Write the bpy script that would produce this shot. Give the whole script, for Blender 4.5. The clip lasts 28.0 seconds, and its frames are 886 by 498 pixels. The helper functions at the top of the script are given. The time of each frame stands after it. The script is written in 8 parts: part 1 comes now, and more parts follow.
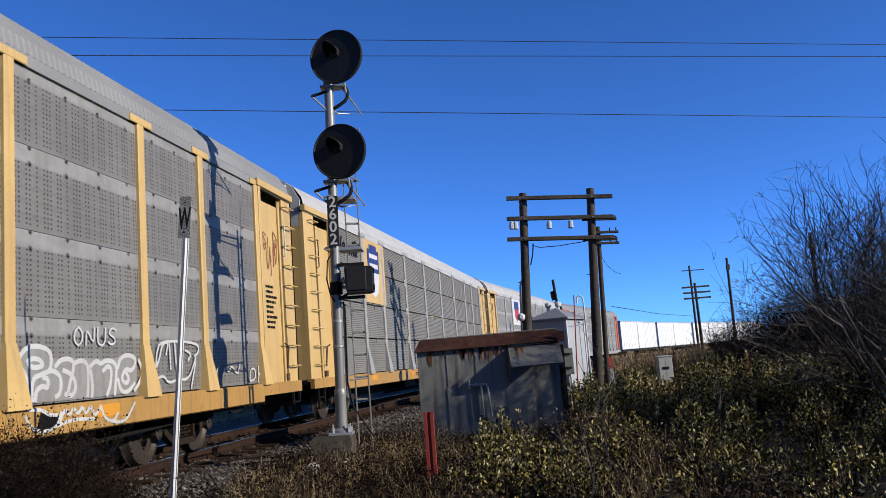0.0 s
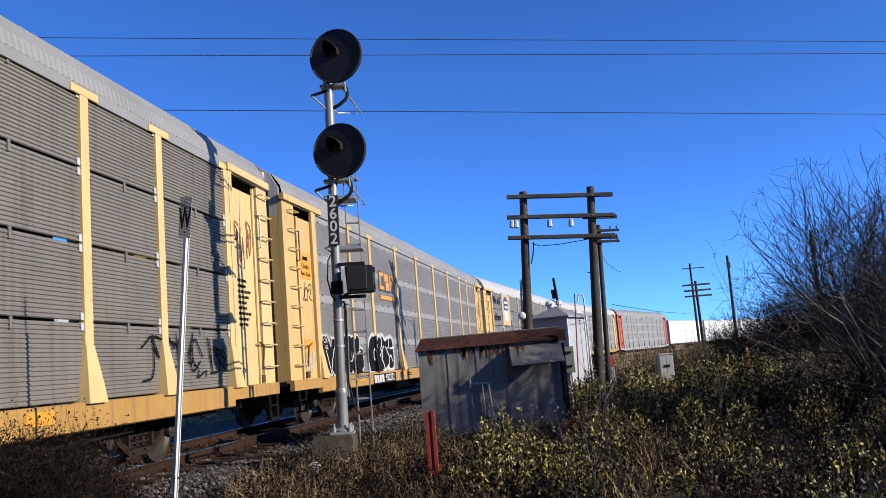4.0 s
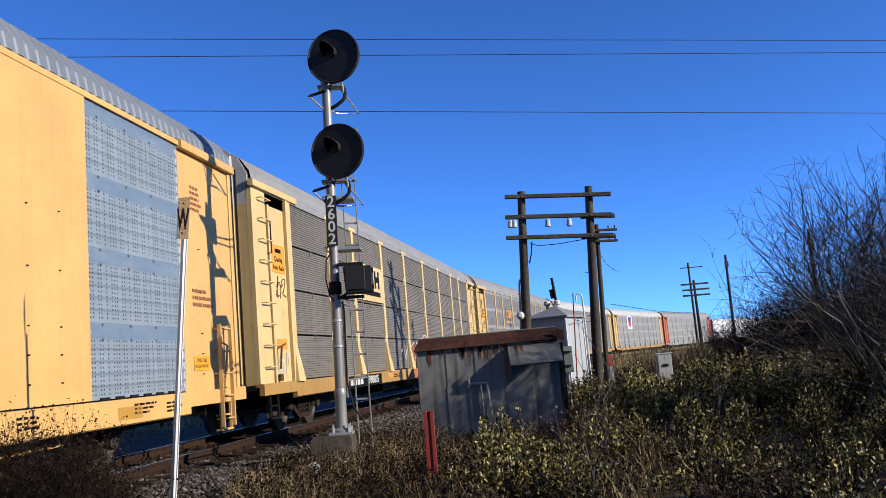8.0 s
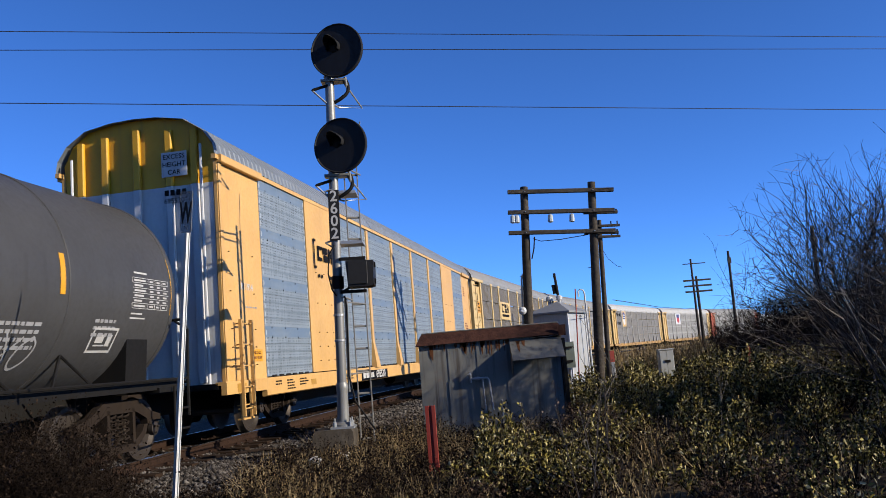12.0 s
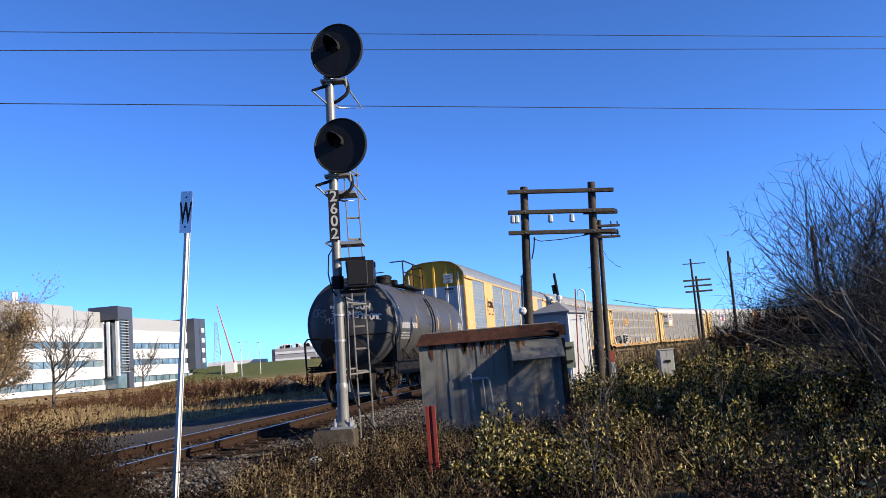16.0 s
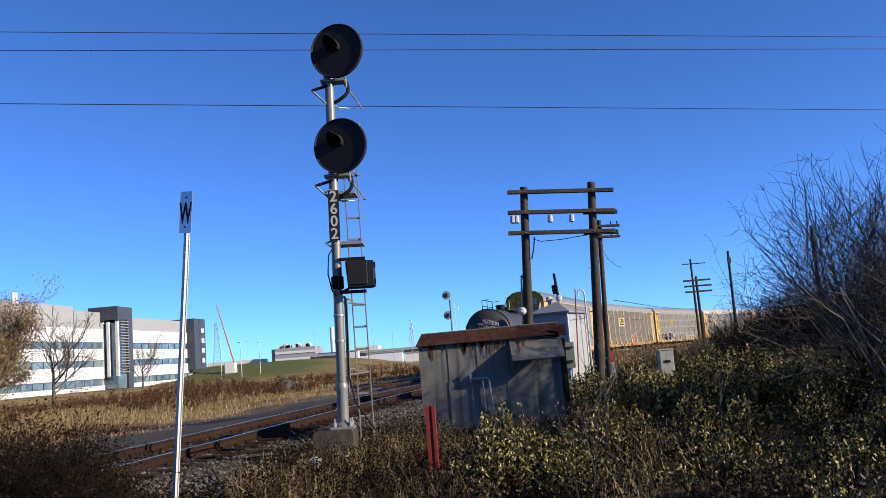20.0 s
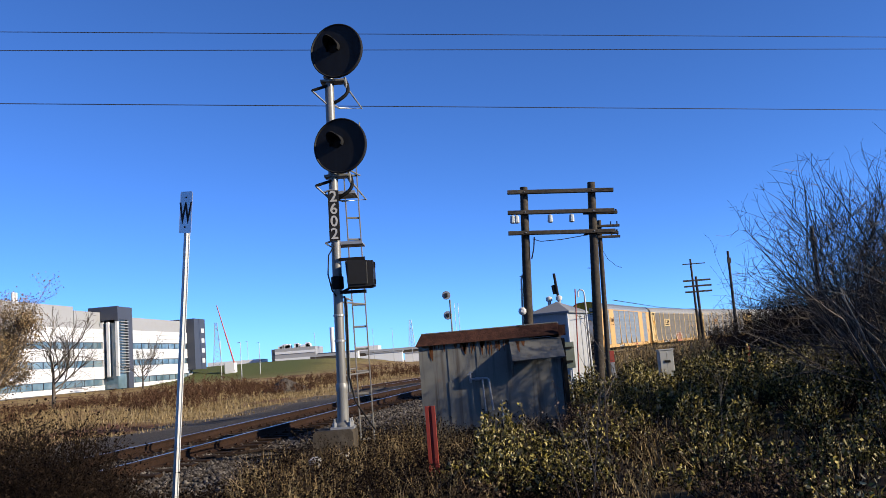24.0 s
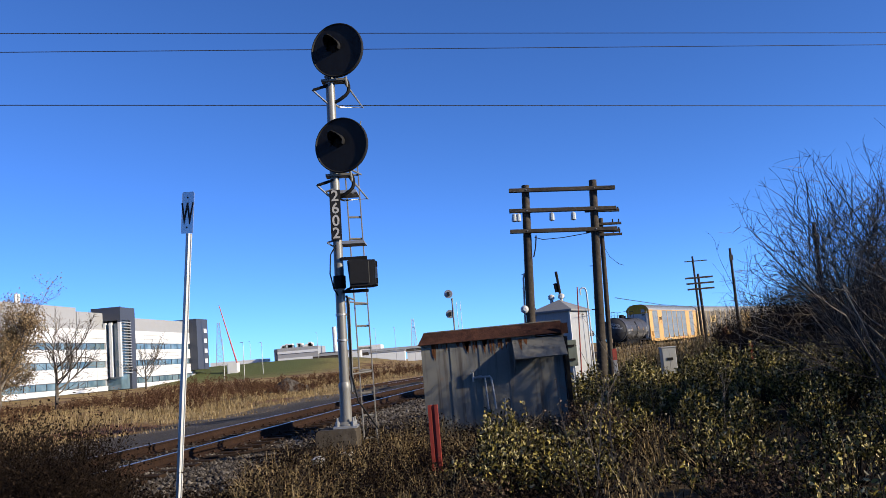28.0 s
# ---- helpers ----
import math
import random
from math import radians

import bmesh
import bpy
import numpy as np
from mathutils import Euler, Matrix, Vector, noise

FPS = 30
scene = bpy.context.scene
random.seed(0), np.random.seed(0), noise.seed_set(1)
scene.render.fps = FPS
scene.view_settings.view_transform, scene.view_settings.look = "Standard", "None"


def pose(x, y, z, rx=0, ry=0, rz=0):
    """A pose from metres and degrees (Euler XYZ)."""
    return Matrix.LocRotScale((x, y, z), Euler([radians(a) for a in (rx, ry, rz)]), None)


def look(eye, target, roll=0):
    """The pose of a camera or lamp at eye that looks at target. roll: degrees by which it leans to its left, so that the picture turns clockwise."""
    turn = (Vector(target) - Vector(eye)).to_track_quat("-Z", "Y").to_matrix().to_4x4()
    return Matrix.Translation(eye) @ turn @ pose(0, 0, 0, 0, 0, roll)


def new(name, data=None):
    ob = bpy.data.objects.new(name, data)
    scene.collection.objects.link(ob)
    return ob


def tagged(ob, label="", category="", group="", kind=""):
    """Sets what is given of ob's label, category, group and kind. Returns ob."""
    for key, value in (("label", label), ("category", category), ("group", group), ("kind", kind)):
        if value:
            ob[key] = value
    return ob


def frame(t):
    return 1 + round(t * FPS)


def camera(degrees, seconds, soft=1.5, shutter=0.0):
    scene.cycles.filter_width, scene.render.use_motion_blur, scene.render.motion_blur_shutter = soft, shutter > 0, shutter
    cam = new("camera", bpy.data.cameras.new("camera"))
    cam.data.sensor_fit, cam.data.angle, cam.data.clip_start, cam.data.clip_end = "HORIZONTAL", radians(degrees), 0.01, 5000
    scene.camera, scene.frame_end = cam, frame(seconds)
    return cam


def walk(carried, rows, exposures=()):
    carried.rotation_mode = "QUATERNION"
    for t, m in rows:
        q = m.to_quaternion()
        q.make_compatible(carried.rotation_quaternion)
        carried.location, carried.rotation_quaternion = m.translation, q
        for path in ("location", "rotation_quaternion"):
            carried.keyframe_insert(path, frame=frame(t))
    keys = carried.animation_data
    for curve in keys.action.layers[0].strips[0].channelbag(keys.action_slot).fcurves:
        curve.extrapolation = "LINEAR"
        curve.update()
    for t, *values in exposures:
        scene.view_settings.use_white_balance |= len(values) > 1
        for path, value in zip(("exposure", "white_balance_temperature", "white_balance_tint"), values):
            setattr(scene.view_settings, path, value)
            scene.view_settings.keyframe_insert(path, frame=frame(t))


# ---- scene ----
# ---------- camera and its walk
cam = camera(55.6, 28.0, soft=0.8, shutter=0.08)
EYE = (0.0, 0.0, 1.18)
TURNS = [(0, 97.69, 4.35, 0.482), (0.5, 97.68, 4.30, 0.487), (1, 97.67, 4.44, 0.456), (1.5, 97.69, 4.49, 0.439),
         (2, 97.70, 4.58, 0.460), (2.5, 97.69, 4.75, 0.525), (3, 97.64, 4.75, 0.566), (3.5, 97.62, 4.56, 0.551),
         (5.5, 97.63, 4.72, 0.527), (6, 97.62, 4.70, 0.532), (6.5, 97.65, 4.62, 0.517), (7, 97.65, 4.69, 0.478),
         (7.5, 97.63, 4.48, 0.439), (8, 97.62, 4.78, 0.453), (8.5, 97.57, 4.75, 0.432), (9, 97.54, 4.80, 0.455),
         (9.5, 97.54, 4.78, 0.453), (10, 97.53, 4.97, 0.502), (10.5, 97.51, 4.53, 0.450), (11, 97.42, 4.49, 0.488),
         (11.5, 97.30, 4.49, 0.568), (12, 97.28, 4.47, 0.584), (12.5, 97.26, 4.50, 0.587), (14.5, 97.26, 4.52, 0.589),
         (15, 97.27, 4.48, 0.585), (15.5, 97.28, 4.47, 0.584), (16, 97.29, 4.50, 0.587), (16.5, 97.29, 4.50, 0.581),
         (17, 97.29, 4.52, 0.583), (18, 97.29, 4.52, 0.583), (21, 97.30, 4.50, 0.575), (24, 97.30, 4.50, 0.575),
         (25, 97.29, 4.52, 0.577), (25.5, 97.29, 4.55, 0.587), (26, 97.29, 4.51, 0.611), (26.5, 97.28, 4.61, 0.634),
         (27, 97.26, 4.57, 0.664), (27.5, 97.25, 4.70, 0.679), (28, 97.23, 4.83, 0.746)]
EXPOSURES = ((0, 0.78, 5930, 10), (2, 0.92, 5930, 10), (3, 1.07, 5980, 10), (7, 1.10, 6000, 10), (9, 0.94, 6030, 10), (10, 0.90, 6050, 10), (12, 0.90, 6200, 10), (12.6, 0.98, 6300, 10), (15, 1.40, 6600, 10), (17, 1.18, 6600, 10), (20.5, 1.05, 6600, 10), (28, 1.03, 6600, 10))
walk(cam, [(t, pose(*EYE, a, b, c)) for t, a, b, c in TURNS], exposures=EXPOSURES)

# ---------- world, sun
SUN_AZ, SUN_EL = 111.0, 20.0
world = bpy.data.worlds.new("sky")
scene.world = world
world.use_nodes = True
wn = world.node_tree.nodes
sky = wn.new("ShaderNodeTexSky")
sky.sky_type = "NISHITA"
sky.sun_disc = False
sky.sun_elevation, sky.sun_rotation = radians(SUN_EL), radians(SUN_AZ)
sky.altitude, sky.air_density, sky.dust_density, sky.ozone_density = 100, 0.4, 0.3, 2.0
wn["Background"].inputs[1].default_value = 0.12
tint = wn.new("ShaderNodeMixRGB")
tint.blend_type = "MULTIPLY"
tint.inputs[0].default_value, tint.inputs[2].default_value = 1.0, (0.395, 0.70, 1.11, 1)
world.node_tree.links.new(sky.outputs[0], tint.inputs[1])
world.node_tree.links.new(tint.outputs[0], wn["Background"].inputs[0])
SUN_DIR = Vector((math.sin(radians(SUN_AZ)) * math.cos(radians(SUN_EL)), math.cos(radians(SUN_AZ)) * math.cos(radians(SUN_EL)), math.sin(radians(SUN_EL))))
sun = new("sun", bpy.data.lights.new("sun", "SUN"))
sun.data.energy, sun.data.angle, sun.data.color = 5.0, radians(0.53), (1.0, 0.87, 0.68)
sun.matrix_world = look(SUN_DIR * 100, (0, 0, 0))


# ---------- mesh building
class Geo:
    """Vertices and faces of one mesh, gathered piece by piece."""

    def __init__(self):
        self.v, self.f, self.m = [], [], []
        self.slot = 0

    def add(self, verts, faces):
        n = len(self.v)
        self.v.extend(tuple(p) for p in verts)
        self.f.extend(tuple(n + i for i in f) for f in faces)
        self.m.extend([self.slot] * len(faces))
        return self

    def box(self, x0, x1, y0, y1, z0, z1, c=0.0):
        """A box; c chamfers its edges along its longest side."""
        if c <= 0:
            return self.add([(x0, y0, z0), (x1, y0, z0), (x1, y1, z0), (x0, y1, z0), (x0, y0, z1), (x1, y0, z1), (x1, y1, z1), (x0, y1, z1)],
                            [(3, 2, 1, 0), (4, 5, 6, 7), (0, 1, 5, 4), (1, 2, 6, 5), (2, 3, 7, 6), (3, 0, 4, 7)])
        d = (x1 - x0, y1 - y0, z1 - z0)
        k = d.index(max(d))
        if k == 0:
            a0, a1, b0, b1, l0, l1 = y0, y1, z0, z1, x0, x1
        elif k == 1:
            a0, a1, b0, b1, l0, l1 = z0, z1, x0, x1, y0, y1
        else:
            a0, a1, b0, b1, l0, l1 = x0, x1, y0, y1, z0, z1
        ring = [(a0 + c, b0), (a1 - c, b0), (a1, b0 + c), (a1, b1 - c), (a1 - c, b1), (a0 + c, b1), (a0, b1 - c), (a0, b0 + c)]
        put = (lambda a, b, l: (l, a, b)) if k == 0 else (lambda a, b, l: (b, l, a)) if k == 1 else (lambda a, b, l: (a, b, l))
        vs = [put(a, b, l0) for a, b in ring] + [put(a, b, l1) for a, b in ring]
        return self.add(vs, [tuple(range(7, -1, -1)), tuple(range(8, 16))] + [(i, (i + 1) % 8, 8 + (i + 1) % 8, 8 + i) for i in range(8)])

    def tube(self, pts, r, n=8, r1=None, cap=True):
        """A round bar through the points, tapering from r to r1."""
        pts = [Vector(p) for p in pts]
        r1 = r if r1 is None else r1
        vs, fs = [], []
        side = None
        for i, p in enumerate(pts):
            d = (pts[min(i + 1, len(pts) - 1)] - pts[max(i - 1, 0)]).normalized()
            if side is None:
                side = d.orthogonal().normalized()
            side = (side - d * side.dot(d))
            side = side.normalized() if side.length > 1e-6 else d.orthogonal().normalized()
            up = d.cross(side)
            rr = r + (r1 - r) * i / max(len(pts) - 1, 1)
            for k in range(n):
                a = 2 * math.pi * k / n
                vs.append(p + (side * math.cos(a) + up * math.sin(a)) * rr)
        for i in range(len(pts) - 1):
            for k in range(n):
                fs.append((i * n + k, i * n + (k + 1) % n, (i + 1) * n + (k + 1) % n, (i + 1) * n + k))
        if cap:
            fs.append(tuple(range(n - 1, -1, -1)))
            fs.append(tuple((len(pts) - 1) * n + k for k in range(n)))
        return self.add(vs, fs)

    def prism(self, poly, axis, a, b):
        """A polygon (pairs of the other two coordinates) drawn out along an axis from a to b."""
        put = {"x": lambda p, l: (l, p[0], p[1]), "y": lambda p, l: (p[0], l, p[1]), "z": lambda p, l: (p[0], p[1], l)}[axis]
        n = len(poly)
        return self.add([put(p, a) for p in poly] + [put(p, b) for p in poly],
                        [tuple(range(n - 1, -1, -1)), tuple(range(n, 2 * n))] + [(i, (i + 1) % n, n + (i + 1) % n, n + i) for i in range(n)])

    def lathe(self, prof, centre, axis="y", n=24, arc=2 * math.pi):
        """A profile of (radius, along) turned about an axis through centre."""
        cx, cy, cz = centre
        put = {"x": lambda r, l, c, s: (cx + l, cy + r * c, cz + r * s), "y": lambda r, l, c, s: (cx + r * c, cy + l, cz + r * s),
               "z": lambda r, l, c, s: (cx + r * c, cy + r * s, cz + l)}[axis]
        vs = [put(r, l, math.cos(2 * math.pi * k / n), math.sin(2 * math.pi * k / n)) for r, l in prof for k in range(n)]
        fs = [(i * n + k, i * n + (k + 1) % n, (i + 1) * n + (k + 1) % n, (i + 1) * n + k) for i in range(len(prof) - 1) for k in range(n)]
        if prof[0][0] > 1e-4:
            fs.append(tuple(range(n - 1, -1, -1)))
        if prof[-1][0] > 1e-4:
            fs.append(tuple((len(prof) - 1) * n + k for k in range(n)))
        return self.add(vs, fs)

    def sweep(self, prof, path, closed=True):
        """A profile of (sideways, up) carried along a path of (point, right)."""
        n = len(prof)
        vs = [Vector(p) + Vector(r) * a + Vector((0, 0, b)) for p, r in path for a, b in prof]
        m = n if closed else n - 1
        fs = [(i * n + k, i * n + (k + 1) % n, (i + 1) * n + (k + 1) % n, (i + 1) * n + k) for i in range(len(path) - 1) for k in range(m)]
        if closed:
            fs += [tuple(range(n - 1, -1, -1)), tuple((len(path) - 1) * n + k for k in range(n))]
        return self.add(vs, fs)

    def mesh(self, name, mats, smooth=False):
        me = bpy.data.meshes.new(name)
        me.from_pydata(self.v, [], self.f)
        for m in mats if isinstance(mats, (list, tuple)) else [mats]:
            me.materials.append(m)
        if any(self.m):
            me.polygons.foreach_set("material_index", self.m)
        bm = bmesh.new()
        bm.from_mesh(me)
        bmesh.ops.recalc_face_normals(bm, faces=bm.faces)
        bm.to_mesh(me)
        bm.free()
        if smooth:
            me.polygons.foreach_set("use_smooth", [True] * len(me.polygons))
            me.set_sharp_from_angle(angle=radians(40))
        return me


def part(name, geo, mats, parent=None, label="", smooth=False):
    ob = new(name, geo.mesh(name, mats, smooth) if isinstance(geo, Geo) else geo)
    ob.parent = parent
    if label:
        tagged(ob, label=label)
    return ob


def piece(name, me, parent, m=None):
    """One more object on a mesh that is there already."""
    ob = new(name, me)
    ob.parent = parent
    if m is not None:
        ob.matrix_local = m
    return ob


def thing(name, label, category, m=None, group="", kind=""):
    ob = tagged(new(name), label, category, group, kind)
    if m is not None:
        ob.matrix_world = m
    return ob


def soup(name, co, quads, mats, kind="stuff", label="", category="", index=None, parent=None, size=4):
    """One large mesh from arrays; quads are faces of `size` corners."""
    me = bpy.data.meshes.new(name)
    n = len(quads)
    me.vertices.add(len(co))
    me.vertices.foreach_set("co", np.asarray(co, dtype=np.float32).ravel())
    me.loops.add(n * size)
    me.loops.foreach_set("vertex_index", np.asarray(quads, dtype=np.int32).ravel())
    me.polygons.add(n)
    me.polygons.foreach_set("loop_start", np.arange(0, n * size, size, dtype=np.int32))
    me.polygons.foreach_set("loop_total", np.full(n, size, dtype=np.int32))
    for m in mats if isinstance(mats, (list, tuple)) else [mats]:
        me.materials.append(m)
    if index is not None:
        me.polygons.foreach_set("material_index", np.asarray(index, dtype=np.int32))
    me.update(calc_edges=True)
    ob = new(name, me)
    ob.parent = parent
    return tagged(ob, label, category, "", kind)


def words(name, text, size, m, material, parent=None, bold=0.0, align="CENTER", wide=1.0):
    """Lettering in the built-in font, as a thin mesh, its front along local +z."""
    cu = bpy.data.curves.new(name, "FONT")
    cu.body, cu.size, cu.align_x, cu.align_y, cu.extrude, cu.offset, cu.resolution_u = text, size, align, "CENTER", 0.002, bold, 3
    tmp = bpy.data.objects.new(name, cu)
    scene.collection.objects.link(tmp)
    me = bpy.data.meshes.new_from_object(tmp.evaluated_get(bpy.context.evaluated_depsgraph_get()))
    bpy.data.objects.remove(tmp)
    me.materials.clear()
    me.materials.append(material)
    ob = new(name, me)
    ob.parent = parent
    ob.matrix_local = m @ Matrix.Diagonal((wide, 1, 1, 1))
    return ob


# ---------- materials
class Nodes:
    """Short hand for wiring one material."""

    def __init__(self, name):
        self.mat = bpy.data.materials.new(name)
        self.mat.use_nodes = True
        self.t = self.mat.node_tree
        self.b = self.t.nodes["Principled BSDF"]

    def n(self, kind, **kw):
        node = self.t.nodes.new("ShaderNode" + kind)
        for k, v in kw.items():
            if k == "operation":
                node.operation = v
            elif k == "blend":
                node.blend_type = v
        return node

    def link(self, a, b):
        self.t.links.new(a, b)

    def math(self, op, a, b=None, c=None):
        node = self.n("Math", operation=op)
        for i, v in enumerate((a, b, c)):
            if v is None:
                continue
            if isinstance(v, (int, float)):
                node.inputs[i].default_value = v
            else:
                self.link(v, node.inputs[i])
        return node.outputs[0]

    def coords(self, stretch=(1, 1, 1), shuffle=True):
        tc = self.n("TexCoord")
        mp = self.n("Mapping")
        mp.inputs["Scale"].default_value = stretch
        if shuffle:
            oi = self.n("ObjectInfo")
            add = self.n("VectorMath", operation="ADD")
            self.link(tc.outputs["Object"], add.inputs[0])
            self.link(self.math("MULTIPLY", oi.outputs["Random"], 37.0), add.inputs[1])
            self.link(add.outputs[0], mp.inputs[0])
        else:
            self.link(tc.outputs["Object"], mp.inputs[0])
        return mp.outputs[0]

    def noise(self, vec, scale, detail=3.0, rough=0.55):
        nz = self.n("TexNoise")
        nz.inputs["Scale"].default_value, nz.inputs["Detail"].default_value, nz.inputs["Roughness"].default_value = scale, detail, rough
        if vec is not None:
            self.link(vec, nz.inputs["Vector"])
        return nz.outputs[0]

    def ramp(self, fac, stops):
        r = self.n("ValToRGB")
        els = r.color_ramp.elements
        while len(els) < len(stops):
            els.new(0.5)
        for e, (p, c) in zip(els, stops):
            e.position, e.color = p, (*c, 1) if len(c) == 3 else c
        self.link(fac, r.inputs[0])
        return r.outputs[0]

    def step(self, fac, a, b):
        """0 below a, 1 above b."""
        mr = self.n("MapRange")
        mr.inputs["From Min"].default_value, mr.inputs["From Max"].default_value = a, b
        self.link(fac, mr.inputs["Value"])
        return mr.outputs[0]

    def mix(self, fac, a, b, blend="MIX"):
        m = self.n("MixRGB", blend=blend)
        for i, v in enumerate((fac, a, b)):
            if isinstance(v, (int, float)):
                m.inputs[i].default_value = v
            elif isinstance(v, tuple):
                m.inputs[i].default_value = (*v, 1)
            else:
                self.link(v, m.inputs[i])
        return m.outputs[0]

    def bump(self, h, strength=0.3, dist=0.01):
        bp = self.n("Bump")
        bp.inputs["Strength"].default_value, bp.inputs["Distance"].default_value = strength, dist
        self.link(h, bp.inputs["Height"])
        self.link(bp.outputs[0], self.b.inputs["Normal"])

    def done(self, col, rough=0.6, metal=0.0, spec=0.5):
        if isinstance(col, tuple):
            self.b.inputs["Base Color"].default_value = (*col, 1)
        else:
            self.link(col, self.b.inputs["Base Color"])
        if isinstance(rough, float):
            self.b.inputs["Roughness"].default_value = rough
        else:
            self.link(rough, self.b.inputs["Roughness"])
        self.b.inputs["Metallic"].default_value = metal
        self.b.inputs["Specular IOR Level"].default_value = spec
        return self.mat


ALBEDO_SCALE = 0.52  # lowers the base colours, so that shade renders deeper under the raised exposure


def dark(c, k):
    return tuple(v * k for v in c)


def painted(name, col, dirt=(0.16, 0.12, 0.09), amount=0.5, rough=0.5, metal=0.0, streak=True, rust=0.0, spec=0.3, mottle=1.0):
    """Weathered paint on steel: faint mottling, vertical dirt streaks, specks of rust."""
    n = Nodes(name)
    col, dirt = dark(col, ALBEDO_SCALE), dark(dirt, ALBEDO_SCALE)
    v = n.coords()
    fine = n.noise(v, 14.0, 4.0)
    broad = n.noise(v, 0.9, 3.0)
    c = n.mix(n.step(broad, 0.35, 0.7), col, dark(col, 1 - 0.16 * mottle))
    c = n.mix(n.math("MULTIPLY", n.step(fine, 0.45, 0.75), 0.25 * mottle), c, dark(col, 0.7))
    if streak:
        sv = n.coords((9.0, 9.0, 0.35))
        s = n.step(n.noise(sv, 1.0, 4.0, 0.65), 0.52, 0.74)
        c = n.mix(n.math("MULTIPLY", s, amount), c, dirt)
    if rust > 0:
        rs = n.step(n.noise(v, 3.1, 6.0, 0.7), 0.62, 0.70)
        c = n.mix(n.math("MULTIPLY", rs, rust), c, (0.17, 0.06, 0.025))
    n.bump(fine, 0.12, 0.004)
    return n.done(c, n.math("ADD", n.math("MULTIPLY", fine, 0.25), rough - 0.12), metal, spec)


def rough_stuff(name, stops, scale=6.0, rough=0.9, bump=0.5, dist=0.02, island=0.0, broad=0.6, spec=0.06):
    """Earth, stone, bark, leaves: a ramp of colours over two scales of noise, islands varied where asked."""
    n = Nodes(name)
    stops = [(p, dark(c, ALBEDO_SCALE)) for p, c in stops]
    v = n.coords(shuffle=False)
    f = n.math("ADD", n.math("MULTIPLY", n.noise(v, scale, 5.0, 0.65), 0.6), n.math("MULTIPLY", n.noise(v, broad, 3.0), 0.4))
    if island > 0:
        g = n.n("NewGeometry")
        f = n.math("ADD", n.math("MULTIPLY", f, 1 - island), n.math("MULTIPLY", g.outputs["Random Per Island"], island))
    c = n.ramp(f, stops)
    if bump:
        n.bump(n.noise(v, scale * 3, 4.0), bump, dist)
    return n.done(c, rough, 0.0, spec)


RACK_YELLOW = painted("rack_yellow_paint", (0.708, 0.478, 0.175), amount=0.3, rust=0.35)
RACK_CREAM = painted("rack_cream_yellow_paint", (0.78, 0.56, 0.24), amount=0.3, rust=0.35)
RACK_ORANGE = painted("rack_orange_yellow_paint", (0.80, 0.47, 0.155), amount=0.16, rust=0.1)
RACK_RED = painted("rack_red_orange_paint", (0.55, 0.13, 0.05), amount=0.3)
SILL_YELLOW = painted("sill_yellow_paint", (0.50, 0.285, 0.075), amount=0.75, rust=0.75)
WHITE_PAINT = painted("white_paint", (0.78, 0.79, 0.80), amount=0.25, rough=0.45)
DOOR_YELLOW = painted("door_golden_paint", (0.90, 0.48, 0.02), amount=0.3)
ROOF_STEEL = painted("galvanised_roof", (0.35, 0.345, 0.33), amount=0.3, rough=0.5, metal=0.15, streak=False)
ROOF_BLUE = painted("blue_grey_roof", (0.27, 0.30, 0.34), amount=0.3, rough=0.45, metal=0.3, streak=False)
ROOF_WHITE = painted("white_roof", (0.58, 0.575, 0.56), amount=0.3, rough=0.5)
BLACK_STEEL = painted("black_steel", (0.014, 0.013, 0.012), dirt=(0.03, 0.023, 0.017), amount=0.3, rough=0.6, spec=0.1)
TANK_PAINT = painted("tank_grey_black_paint", (0.076, 0.075, 0.077), dirt=(0.034, 0.030, 0.026), amount=0.35, rough=0.45, spec=0.16)
TRUCK_STEEL = painted("brown_cast_steel", (0.0292, 0.0208, 0.0156), dirt=(0.05, 0.036, 0.025), amount=0.3, rough=0.8, spec=0.08)
WHEEL_STEEL = painted("worn_wheel_steel", (0.08, 0.065, 0.055), amount=0.2, rough=0.5, metal=0.5)
YELLOW_MARK = painted("amber_reflector", (0.85, 0.42, 0.02), amount=0.1, rough=0.35)
SPRAY_WHITE = painted("white_spray_paint", (0.64, 0.63, 0.61), amount=0.3, rough=0.6)
SPRAY_BLACK = painted("black_spray_paint", (0.008, 0.008, 0.009), dirt=(0.02, 0.018, 0.016), amount=0.3, rough=0.7, spec=0.08)
SPRAY_RED = painted("rust_red_spray_paint", (0.30, 0.11, 0.05), amount=0.2, rough=0.7)
SPRAY_HAZE = painted("thin_grey_spray_haze", (0.33, 0.32, 0.30), amount=0.5, rough=0.6, mottle=1.6)
SPRAY_GREY = painted("grey_spray_paint", (0.40, 0.40, 0.41), amount=0.1, rough=0.6)
SIGN_BLUE = painted("navy_sign_paint", (0.03, 0.05, 0.22), amount=0.1, rough=0.5)
SIGN_RED = painted("red_sign_paint", (0.55, 0.04, 0.04), amount=0.1, rough=0.5)
LOGO_AMBER = painted("amber_logo_paint", (0.78, 0.35, 0.03), amount=0.1, rough=0.5)


